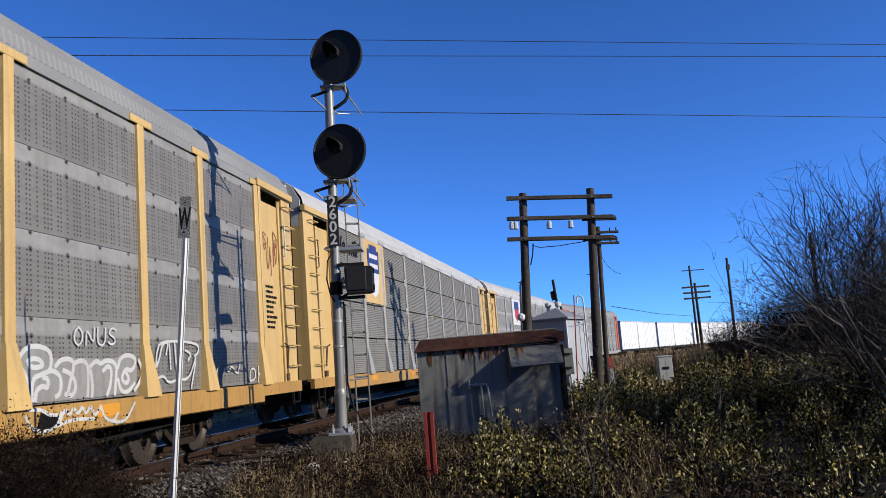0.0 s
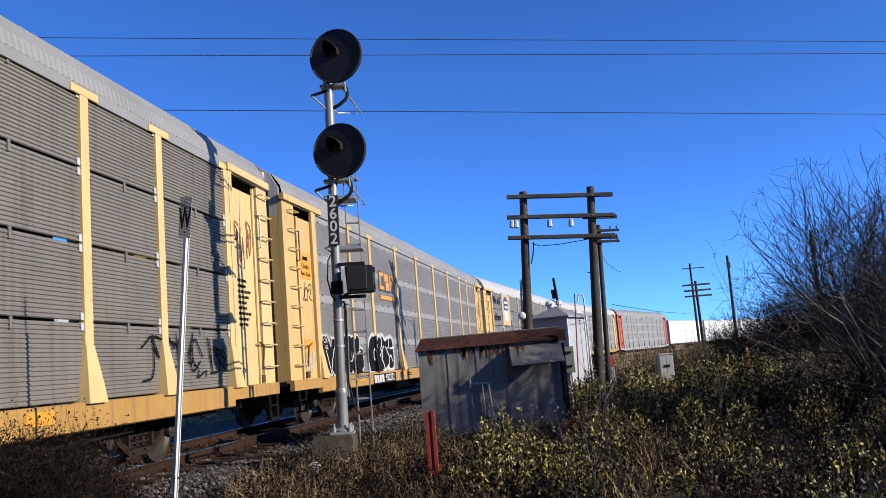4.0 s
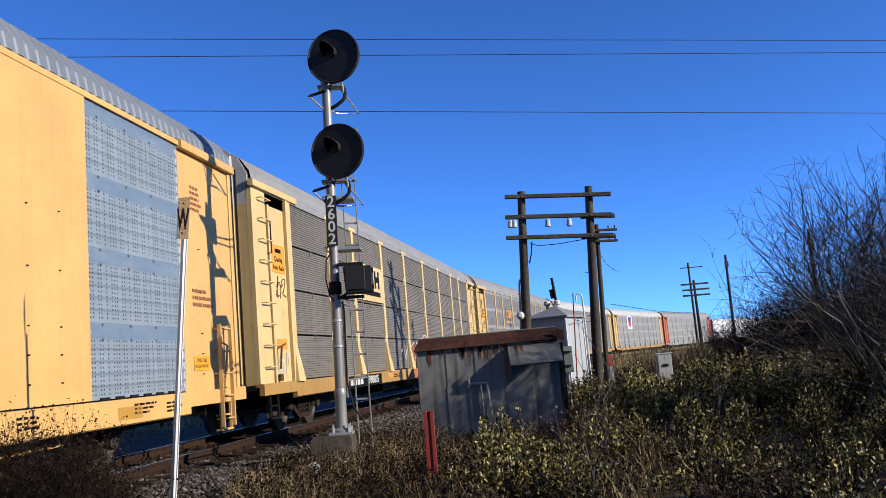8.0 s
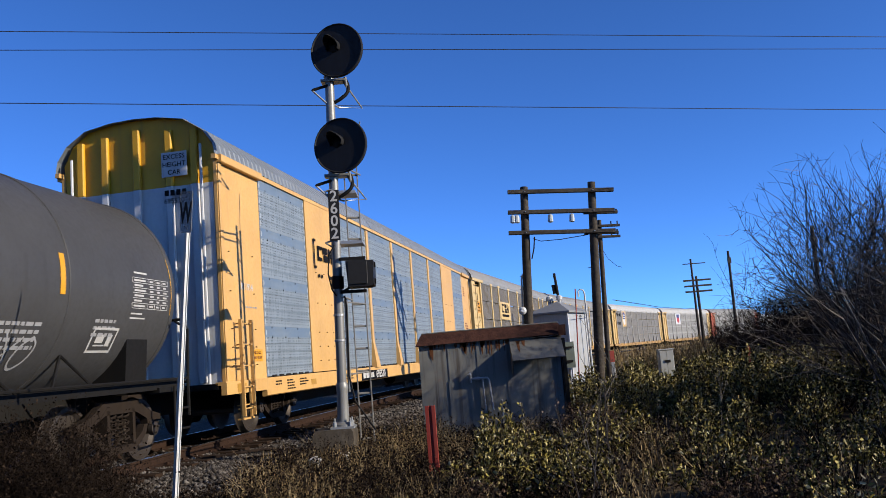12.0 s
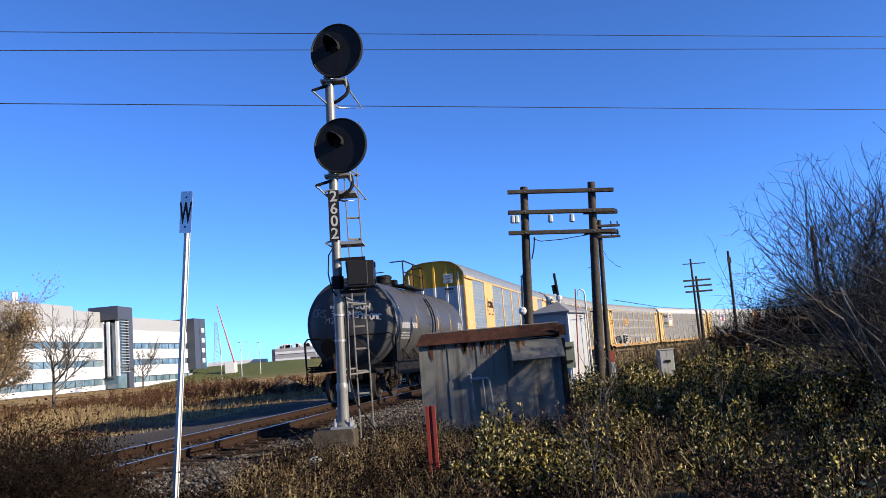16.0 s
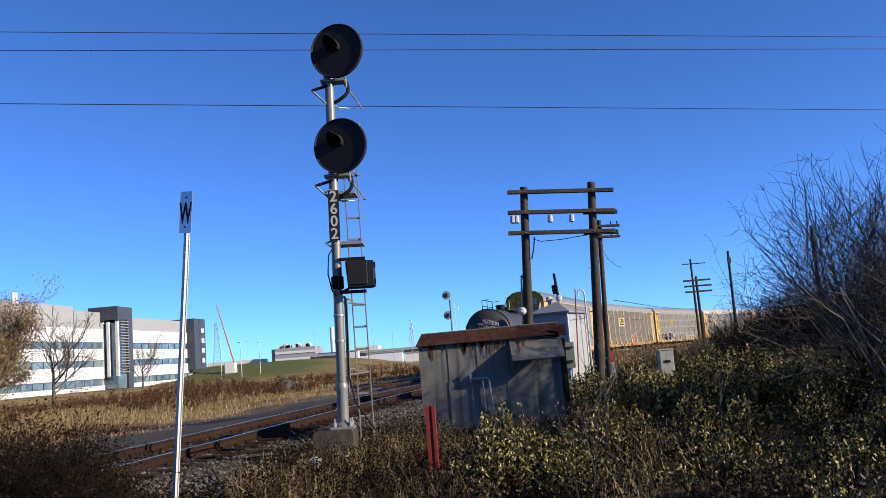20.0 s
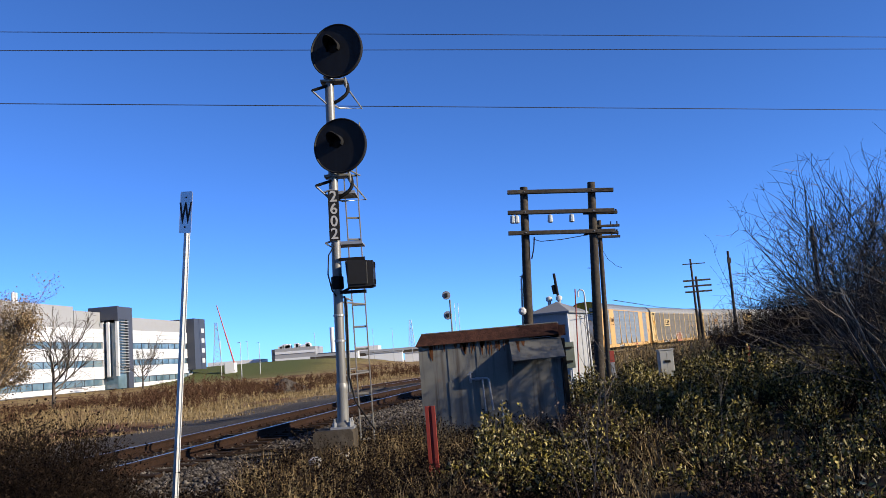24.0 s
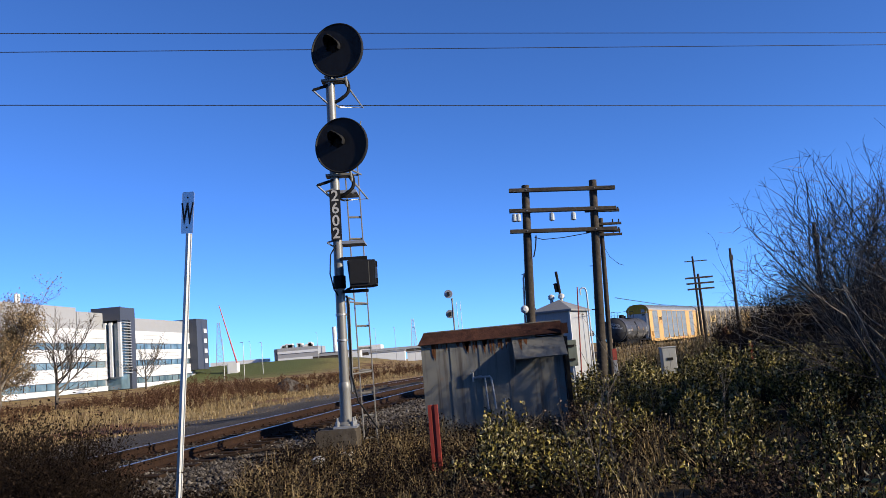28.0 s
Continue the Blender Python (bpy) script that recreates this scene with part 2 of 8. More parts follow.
def perforated(name, col, dirt, band, ribs=0.25, spots=0.8):
    """Steel screen sheet: columns of small punched slots, a plain band along its top edge, shallow ribs with their
    shade drawn as dark lines, grime.
    """
    n = Nodes(name)
    col, dirt, band = dark(col, ALBEDO_SCALE), dark(dirt, ALBEDO_SCALE), dark(band, ALBEDO_SCALE)
    tc = n.n("TexCoord")
    sep = n.n("SeparateXYZ")
    n.link(tc.outputs["Object"], sep.inputs[0])
    x, z = sep.outputs[0], sep.outputs[2]
    fx = n.math("FRACT", n.math("MULTIPLY", x, 1 / 0.58))
    cols = None
    for c in (0.06, 0.17, 0.28, 0.50, 0.61, 0.83):
        one = n.math("LESS_THAN", n.math("ABSOLUTE", n.math("SUBTRACT", fx, c)), 0.022)
        cols = one if cols is None else n.math("ADD", cols, one)
    fz = n.math("LESS_THAN", n.math("FRACT", n.math("MULTIPLY", z, 18.0)), 0.40)
    body = n.math("MULTIPLY", n.math("GREATER_THAN", z, 0.04), n.math("LESS_THAN", z, 0.745))
    hole = n.math("MULTIPLY", n.math("MULTIPLY", cols, fz), body)
    v = n.coords()
    broad = n.noise(v, 1.1, 4.0)
    fine = n.noise(v, 16.0, 4.0)
    sv = n.coords((7.0, 7.0, 0.3))
    streak = n.step(n.noise(sv, 1.0, 4.0, 0.6), 0.45, 0.8)
    c = n.mix(n.step(broad, 0.35, 0.7), col, dark(col, 0.80))
    plain = n.math("MULTIPLY", n.step(z, 0.74, 0.77), n.math("ADD", 0.55, n.math("MULTIPLY", n.step(n.noise(n.coords((1.6, 1, 5)), 1.0, 3.0), 0.35, 0.6), 0.45)))
    c = n.mix(plain, c, band)
    c = n.mix(n.math("MULTIPLY", streak, 0.40), c, dirt)
    c = n.mix(n.math("MULTIPLY", n.step(fine, 0.5, 0.8), 0.25), c, dark(col, 0.6))
    blot = n.step(n.noise(v, 5.5, 5.0, 0.7), 0.60, 0.72)
    c = n.mix(n.math("MULTIPLY", blot, 0.35), c, dark(dirt, 0.55))
    # grime round the rivets of the plain band
    sx = n.math("MULTIPLY", n.math("SUBTRACT", n.math("FRACT", n.math("MULTIPLY", x, 1 / 0.7)), 0.5), 0.7)
    sz = n.math("SUBTRACT", n.math("ABSOLUTE", n.math("SUBTRACT", z, 0.845)), 0.095)
    near = n.math("ADD", n.math("POWER", sx, 2.0), n.math("POWER", sz, 2.0))
    c = n.mix(n.math("MULTIPLY", n.step(n.math("MULTIPLY", near, -1.0), -0.0022, -0.0004), spots), c, (0.03, 0.022, 0.018))
    # corrugation: the shadow under each rib is mixed into the colour as a line
    wav = n.math("SINE", n.math("ADD", n.math("MULTIPLY", z, 40.0), n.math("MULTIPLY", n.noise(v, 0.5, 2.0), 3.0)))
    c = n.mix(n.math("MULTIPLY", n.math("MULTIPLY", n.step(wav, 0.6, 1.0), ribs), body), c, dark(dirt, 0.7))
    c = n.mix(n.math("MULTIPLY", hole, 0.97), c, (0.006, 0.006, 0.007))
    n.bump(n.math("ADD", n.math("SUBTRACT", n.math("MULTIPLY", fine, 0.4), hole), n.math("MULTIPLY", wav, 0.6)), 0.4, 0.004)
    return n.done(c, 0.55, 0.1, 0.4)


SCREEN_GREY = perforated("perforated_grey_steel", (0.242, 0.229, 0.207), (0.15, 0.125, 0.10), (0.36, 0.35, 0.33), 0.18)
SCREEN_BLUE = perforated("perforated_bluish_zinc", (0.30, 0.36, 0.42), (0.15, 0.19, 0.24), (0.165, 0.235, 0.34), 0.6, 0.2)
SCREEN_PALE = perforated("perforated_pale_steel", (0.34, 0.33, 0.305), (0.22, 0.19, 0.155), (0.42, 0.41, 0.39), 0.2)
RIBBED_GREY = painted("ribbed_grey_steel", (0.26, 0.25, 0.235), dirt=(0.12, 0.10, 0.085), amount=0.5, rough=0.6, rust=0.1)
RIBBED_BROWN = painted("ribbed_weathered_steel", (0.215, 0.195, 0.170), dirt=(0.085, 0.065, 0.05), amount=0.6, rough=0.6, rust=0.2)

MAST_PAINT = painted("silver_mast_paint", (0.29, 0.29, 0.28), dirt=(0.10, 0.08, 0.065), amount=0.5, rough=0.42, metal=0.25, rust=0.4)
GALV = painted("galvanised_steel", (0.50, 0.51, 0.52), amount=0.2, rough=0.42, metal=0.45)
DISC_BLACK = painted("matt_black_paint", (0.022, 0.022, 0.024), dirt=(0.05, 0.05, 0.05), amount=0.3, rough=0.6, spec=0.15)
CONCRETE = rough_stuff("old_concrete", [(0.25, (0.04, 0.032, 0.024)), (0.55, (0.1, 0.084, 0.0664)), (0.8, (0.168, 0.148, 0.12))], 9.0)
RUST = rough_stuff("rusted_steel", [(0.3, (0.022, 0.013, 0.011)), (0.5, (0.065, 0.030, 0.023)), (0.75, (0.14, 0.062, 0.042))], 8.0, 0.85)
SHED_ZINC = painted("weathered_zinc_sheet", (0.235, 0.232, 0.21), dirt=(0.075, 0.055, 0.04), amount=0.9, rough=0.6, metal=0.1, rust=0.4)
HUT_WHITE = painted("pale_hut_paint", (0.48, 0.50, 0.53), amount=0.25, rough=0.5)
HUT_ROOF = painted("grey_hut_roof", (0.30, 0.31, 0.33), amount=0.3, rough=0.6)
RED_POST = painted("faded_red_post_paint", (0.40, 0.055, 0.035), amount=0.3, rough=0.6, rust=0.2)
CABINET = painted("beige_cabinet_paint", (0.50, 0.50, 0.46), amount=0.2)
POLE_WOOD = rough_stuff("creosoted_pole_wood", [(0.3, (0.0286, 0.0234, 0.0195)), (0.55, (0.091, 0.078, 0.065)), (0.8, (0.221, 0.195, 0.163))], 12.0, 0.9)
TIE_WOOD = rough_stuff("oily_tie_wood", [(0.3, (0.0162, 0.0117, 0.009)), (0.6, (0.054, 0.0333, 0.0216)), (0.85, (0.126, 0.0765, 0.045))], 10.0, 0.9)
RAIL_RUST = rough_stuff("rusty_rail_web", [(0.3, (0.018, 0.011, 0.008)), (0.6, (0.050, 0.028, 0.019)), (0.85, (0.10, 0.06, 0.04))], 14.0, 0.8)
RAIL_TOP = painted("polished_rail_head", (0.45, 0.46, 0.48), amount=0.1, rough=0.28, metal=0.9, streak=False)
BALLAST = rough_stuff("grey_ballast_stone", [(0.15, (0.022, 0.018, 0.015)), (0.5, (0.080, 0.068, 0.058)), (0.88, (0.27, 0.245, 0.22))], 5.0, 0.9, island=0.6)
GLASS_INS = painted("insulator_glass", (0.62, 0.68, 0.70), amount=0.1, rough=0.15, streak=False)
WIRE = painted("dark_wire", (0.03, 0.03, 0.035), amount=0.0, streak=False)

# the pale stops paint sunlit leaves, the near-black ones shaded leaves, at random
LEAF_GREEN = rough_stuff("shrub_leaf_green", [(0.20, (0.013, 0.012, 0.003)), (0.40, (0.060, 0.049, 0.009)), (0.56, (0.18, 0.145, 0.026)), (0.72, (0.36, 0.295, 0.075)), (0.88, (0.68, 0.60, 0.38))], 3.0, 0.5, 0.0, island=0.7, spec=0.12)
LEAF_TAN = rough_stuff("dry_leaf_tan", [(0.2, (0.16, 0.10, 0.05)), (0.6, (0.36, 0.25, 0.13)), (0.9, (0.55, 0.43, 0.27))], 3.0, 0.8, 0.0, island=0.65)
TWIG = rough_stuff("grey_brown_twig", [(0.2, (0.035, 0.026, 0.021)), (0.5, (0.12, 0.10, 0.083)), (0.8, (0.42, 0.375, 0.325))], 6.0, 0.85, 0.0, island=0.4)
# darker twig colour; the shade within bushes and thicket is put into it
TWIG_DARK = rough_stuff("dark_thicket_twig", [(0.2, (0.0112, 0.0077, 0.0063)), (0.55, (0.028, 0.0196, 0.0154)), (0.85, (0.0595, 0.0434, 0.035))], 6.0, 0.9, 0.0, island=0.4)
RUSSET = rough_stuff("russet_scrub", [(0.15, (0.05, 0.024, 0.014)), (0.5, (0.12, 0.060, 0.034)), (0.85, (0.22, 0.13, 0.08))], 4.0, 0.9, 0.0, island=0.6)
BROWN_WEED = rough_stuff("brown_weed_twig", [(0.15, (0.020, 0.012, 0.008)), (0.5, (0.075, 0.048, 0.032)), (0.85, (0.20, 0.145, 0.10))], 4.0, 0.9, 0.0, island=0.6)
STRAW = rough_stuff("dead_grass_straw", [(0.15, (0.08, 0.054, 0.027)), (0.5, (0.30, 0.21, 0.10)), (0.85, (0.60, 0.475, 0.27))], 4.0, 0.85, 0.0, island=0.65)
# brown taken down to near black: the shade over the near weeds is in the colour
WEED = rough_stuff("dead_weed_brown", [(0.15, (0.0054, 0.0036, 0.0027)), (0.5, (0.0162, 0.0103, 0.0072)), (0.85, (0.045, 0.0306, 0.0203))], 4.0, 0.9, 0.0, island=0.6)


def ground_material():
    """Earth with dead grass; gravel near the rails; mown green far off."""
    n = Nodes("ground_earth_and_grass")
    tc = n.n("TexCoord")
    sep = n.n("SeparateXYZ")
    n.link(tc.outputs["Object"], sep.inputs[0])
    v = tc.outputs["Object"]
    fine, mid, broad = n.noise(v, 9.0, 6.0, 0.7), n.noise(v, 1.3, 4.0), n.noise(v, 0.12, 4.0)
    earth = n.ramp(fine, [(0.3, (0.010, 0.007, 0.005)), (0.55, (0.030, 0.021, 0.014)), (0.8, (0.07, 0.052, 0.036))])
    straw = n.ramp(n.math("ADD", n.math("MULTIPLY", fine, 0.6), n.math("MULTIPLY", mid, 0.4)),
                   [(0.3, (0.09, 0.06, 0.03)), (0.5, (0.20, 0.14, 0.06)), (0.72, (0.36, 0.28, 0.12))])
    russet = n.ramp(fine, [(0.3, (0.05, 0.024, 0.014)), (0.6, (0.13, 0.062, 0.035)), (0.85, (0.2, 0.12, 0.07))])
    green = n.ramp(fine, [(0.3, (0.045, 0.055, 0.018)), (0.7, (0.10, 0.115, 0.04))])
    gravel = n.ramp(n.noise(v, 22.0, 6.0, 0.75), [(0.3, (0.018, 0.015, 0.012)), (0.5, (0.066, 0.056, 0.046)), (0.75, (0.21, 0.19, 0.165))])
    pale = n.ramp(n.noise(v, 16.0, 6.0, 0.75), [(0.3, (0.02, 0.017, 0.014)), (0.55, (0.060, 0.053, 0.045)), (0.8, (0.13, 0.118, 0.10))])
    at = n.n("Attribute")
    at.attribute_name = "cover"
    sp = n.n("SeparateColor")
    n.link(at.outputs["Color"], sp.inputs[0])
    c = n.mix(n.step(n.math("ADD", sp.outputs[1], n.math("MULTIPLY", mid, 0.3)), 0.45, 0.8), earth, straw)
    c = n.mix(n.math("MULTIPLY", n.step(broad, 0.5, 0.62), sp.outputs[1]), c, russet)
    c = n.mix(sp.outputs[2], c, green)
    c = n.mix(n.step(n.math("ADD", sp.outputs[0], n.math("MULTIPLY", n.math("SUBTRACT", mid, 0.5), 0.5)), 0.4, 0.6), c, gravel)
    c = n.mix(n.step(n.math("ADD", at.outputs["Alpha"], n.math("MULTIPLY", n.math("SUBTRACT", mid, 0.5), 0.6)), 0.3, 0.7), c, pale)
    n.bump(fine, 0.8, 0.05)
    return n.done(c, 0.95, 0.0, 0.1)


GROUND = ground_material()

# ---------- the line of the track: a straight, then a long right-hand curve
STEP = 0.5
ARC = np.arange(-320.0, 460.0, STEP)
BEND = np.interp(ARC, [-60, -40, 0, 30, 70, 120, 340, 380], [0.0, 0.0010, 0.0012, 0.0032, 0.0031, 0.00325, 0.00325, 0.0])
HEAD = np.cumsum(BEND) * STEP
i_zero = int(np.argmin(abs(ARC)))
HEAD = HEAD - HEAD[i_zero] + 0.157
TX = np.cumsum(np.sin(HEAD)) * STEP
TY = np.cumsum(np.cos(HEAD)) * STEP
TX, TY = TX - TX[i_zero] - 5.253, TY - TY[i_zero] + 14.633


def on_track(s):
    """Place and heading (from +y towards +x) at s metres along the line."""
    return float(np.interp(s, ARC, TX)), float(np.interp(s, ARC, TY)), float(np.interp(s, ARC, HEAD))


def beside_track(s, off, z=0.0):
    x, y, h = on_track(s)
    return Vector((x + off * math.cos(h), y - off * math.sin(h), z))


def from_track(x, y):
    """Signed distance of points to the line (plus: on the viewer's side)."""
    sel = slice(0, None, 4)
    best = np.full(np.shape(x), 1e9)
    sign = np.zeros(np.shape(x))
    for px, py, h in zip(TX[sel], TY[sel], HEAD[sel]):
        d = (x - px) ** 2 + (y - py) ** 2
        m = d < best
        best = np.where(m, d, best)
        sign = np.where(m, (x - px) * math.cos(h) - (y - py) * math.sin(h), sign)
    return np.sqrt(best) * np.sign(sign)


def smooth01(a, b, x):
    t = np.clip((x - a) / (b - a), 0, 1)
    return t * t * (3 - 2 * t)


def land(x, y, d=None):
    """Height of the ground."""
    x, y = np.asarray(x, dtype=float), np.asarray(y, dtype=float)
    d = from_track(x, y) if d is None else d
    a = abs(d)
    wob = 0.05 * np.sin(x * 0.7 + 1.3 * np.sin(y * 0.31)) + 0.04 * np.sin(y * 0.9 + x * 0.23) + 0.02 * np.sin(x * 2.1) * np.sin(y * 1.7)
    base = -0.48 + wob * np.clip(a / 6, 0, 1)
    base = base + 0.35 * smooth01(90, 160, y) * smooth01(8, 30, -d)
    base = base + 3.5 * smooth01(185, 215, y) * (1 - smooth01(300, 380, y)) * smooth01(-120, -70, x) * (1 - smooth01(-38, -10, x))
    base = base + 0.25 * smooth01(6, 14, d) * (1 - smooth01(40, 60, y))
    bed = -0.188 - 0.045 * smooth01(0.85, 1.2, d) + 0.014 * np.sin(x * 3.1) * np.sin(y * 2.7)
    return np.where(a < 1.2, bed, bed + (base - bed) * smooth01(1.35, 6.3, a))


def axis_steps(lo, hi, fine, reach):
    mid = list(np.arange(lo, hi + 1e-6, fine))
    out, d = [], fine
    while (out[-1] if out else hi) < reach:
        d *= 1.16
        out.append((out[-1] if out else hi) + d)
    neg, d = [], fine
    while (neg[-1] if neg else lo) > -reach:
        d *= 1.16
        neg.append((neg[-1] if neg else lo) - d)
    return np.array(neg[::-1] + mid + out)


gx, gy = axis_steps(-26, 26, 0.4, 3500), axis_steps(-4, 60, 0.4, 3500)
XX, YY = np.meshgrid(gx, gy)
DD = from_track(XX.ravel(), YY.ravel()).reshape(XX.shape)
ZZ = land(XX, YY, DD)
nx, ny = len(gx), len(gy)
ii = np.arange(nx * ny).reshape(ny, nx)
ground = soup("ground", np.stack([XX, YY, ZZ], -1).reshape(-1, 3), np.stack([ii[:-1, :-1], ii[:-1, 1:], ii[1:, 1:], ii[1:, :-1]], -1).reshape(-1, 4), GROUND,
              "structure", "rough trackside ground of earth, gravel and dead grass", "ground")
ground.data.polygons.foreach_set("use_smooth", [True] * len(ground.data.polygons))
cov = ground.data.color_attributes.new("cover", "FLOAT_COLOR", "POINT")
AD = abs(DD)
grav = np.clip(1.1 - smooth01(1.9, 3.2, AD), 0, 1)
grav = np.maximum(grav, 0.8 * (smooth01(4.5, 5.5, -DD) * (1 - smooth01(7.5, 9.0, -DD))))
grav = np.maximum(grav, 0.9 * np.exp(-(((XX + 2.6) / 1.6) ** 2 + ((YY - 9.6) / 2.2) ** 2)))
straw = smooth01(5.8, 7.4, -DD) * 1.0
straw = np.maximum(straw, 0.35 * smooth01(4, 8, DD))
far_green = smooth01(150, 190, YY) * (1 - smooth01(330, 420, YY)) * smooth01(-130, -80, XX) * (1 - smooth01(-40, -15, XX))
pale = 0.9 * (smooth01(2.2, 3.2, -DD) * (1 - smooth01(5.4, 7.0, -DD)))
pale = np.maximum(pale, 0.85 * np.exp(-(((XX + 4.2) / 1.1) ** 2 + ((YY - 13.4) / 1.8) ** 2)))
cov.data.foreach_set("color", np.stack([grav, straw, far_green, pale], -1).astype(np.float32).ravel())

# rails, each a swept T-section, with polished heads
track = thing("railway_track", "single railway track of rusty rails on dark wooden ties", "track", kind="structure")
RAIL_SEC = [(-0.07, -0.17), (0.07, -0.17), (0.07, -0.155), (0.012, -0.13), (0.012, -0.045), (0.036, -0.035), (0.036, -0.004), (-0.036, -0.004), (-0.036, -0.035), (-0.012, -0.045), (-0.012, -0.13), (-0.07, -0.155)]
HEAD_SEC = [(-0.035, -0.006), (0.035, -0.006), (0.030, 0.0), (-0.030, 0.0)]
for off in (-0.755, 0.755):
    path = [(beside_track(s, off), (math.cos(on_track(s)[2]), -math.sin(on_track(s)[2]), 0)) for s in np.arange(-200, 340, 2.0)]
    rail = part("rail", Geo().sweep(RAIL_SEC, path), RAIL_RUST, track, "rust-brown steel rail", smooth=False)
    part("rail_head", Geo().sweep(HEAD_SEC, path), RAIL_TOP, rail, "polished top of the rail")
tie_me = [Geo().box(-1.3, 1.3, -0.115, 0.115, -0.36, -0.172 + k * 0.004, 0.012).mesh("tie", TIE_WOOD) for k in (0, 1, 2)]
plate_me = Geo().box(-0.17, 0.17, -0.10, 0.10, -0.176, -0.163).box(-0.10, -0.075, -0.03, 0.03, -0.165, -0.125).box(0.075, 0.10, -0.03, 0.03, -0.165, -0.125).mesh("tie_plate", RAIL_RUST)
rng = random.Random(4)
for k in range(-26, 150):
    x, y, h = on_track(k * 0.54)
    m = pose(x + rng.uniform(-0.03, 0.03), y, 0, 0, 0, -math.degrees(h) + rng.uniform(-1, 1))
    tie = piece("tie", rng.choice(tie_me), track, m)
    if -16 <= k < 60:
        for off in (-0.755, 0.755):
            piece("tie_plate", plate_me, tie, pose(off, 0, 0.004))
# the ties far off, too small to tell apart
g = Geo()
for k in list(range(150, 560)) + list(range(-300, -26)):
    x, y, h = on_track(k * 0.54)
    c, s_ = math.cos(h), math.sin(h)
    pts = [(a * c + b * s_, -a * s_ + b * c) for a, b in ((-1.3, -0.115), (1.3, -0.115), (1.3, 0.115), (-1.3, 0.115))]
    g.add([(x + px, y + py, -0.3) for px, py in pts] + [(x + px, y + py, -0.17) for px, py in pts], [(4, 5, 6, 7), (0, 1, 5, 4), (1, 2, 6, 5), (2, 3, 7, 6), (3, 0, 4, 7)])
tagged(part("tie_row", g, TIE_WOOD, track), kind="stuff")

# second track beyond the first one, parallel in the distance
siding = thing("siding_track", "second railway track lying in gravel beyond the main line", "track", kind="structure")
for off in (-5.3, -6.75):
    path = [(beside_track(s, off, -0.16), (math.cos(on_track(s)[2]), -math.sin(on_track(s)[2]), 0)) for s in np.arange(34, 340, 3.0)]
    rail = part("rail", Geo().sweep(RAIL_SEC, path), RAIL_RUST, siding)
    part("rail_head", Geo().sweep(HEAD_SEC, path), RAIL_TOP, rail)

# ---------- the train. A car's space: x forward, y to its left (the viewer is at its right, -y), z up from the rail head
PITCH = 28.6
REAR, FRONT = -13.42, 14.18   # the ends of a rack's body
GOLD_POSTS = (-11.52, -8.88, -6.82, -3.94, -1.15, 1.55, 4.40, 7.08, 9.34, 12.08)
POSTS = (-11.52, -8.88, -6.88, -3.94, -1.00, 1.95, 4.88, 7.72, 9.66, 12.12)
BOGIE = 9.85
WHEELS = []             # (wheelset, its place in the car's space, radius, rides)
RIDES = []              # (car, offset of its middle from the train's mark, half the bogie distance)
CASE_GREY = painted("marker_case_grey", (0.20, 0.20, 0.19), amount=0.2)
SIDE, EAVE, SILL_TOP = 1.50, 4.98, 1.04
wheel_geo = Geo()
for sgn in (-1, 1):
    wheel_geo.lathe([(0.07, sgn * 0.62), (0.10, sgn * 0.66), (0.14, sgn * 0.70), (0.36, sgn * 0.71), (0.40, sgn * 0.68), (0.485, sgn * 0.68), (0.455, sgn * 0.715), (0.45, sgn * 0.81), (0.40, sgn * 0.815), (0.36, sgn * 0.765), (0.14, sgn * 0.77), (0.11, sgn * 0.80), (0.075, sgn * 0.83)], (0, 0, 0), "y", 28)
    wheel_geo.lathe([(0.10, sgn * 0.985), (0.10, sgn * 1.055), (0.06, sgn * 1.065)], (0, 0, 0), "y", 14)
    for a in (0.5, 2.6, 4.7):
        wheel_geo.lathe([(0.018, sgn * 1.05), (0.018, sgn * 1.085)], (0.06 * math.cos(a), 0, 0.06 * math.sin(a)), "y", 6)
wheel_geo.tube([(0, -0.98, 0), (0, 0.98, 0)], 0.075, 12)
WHEEL_ME = wheel_geo.mesh("wheelset", WHEEL_STEEL, True)


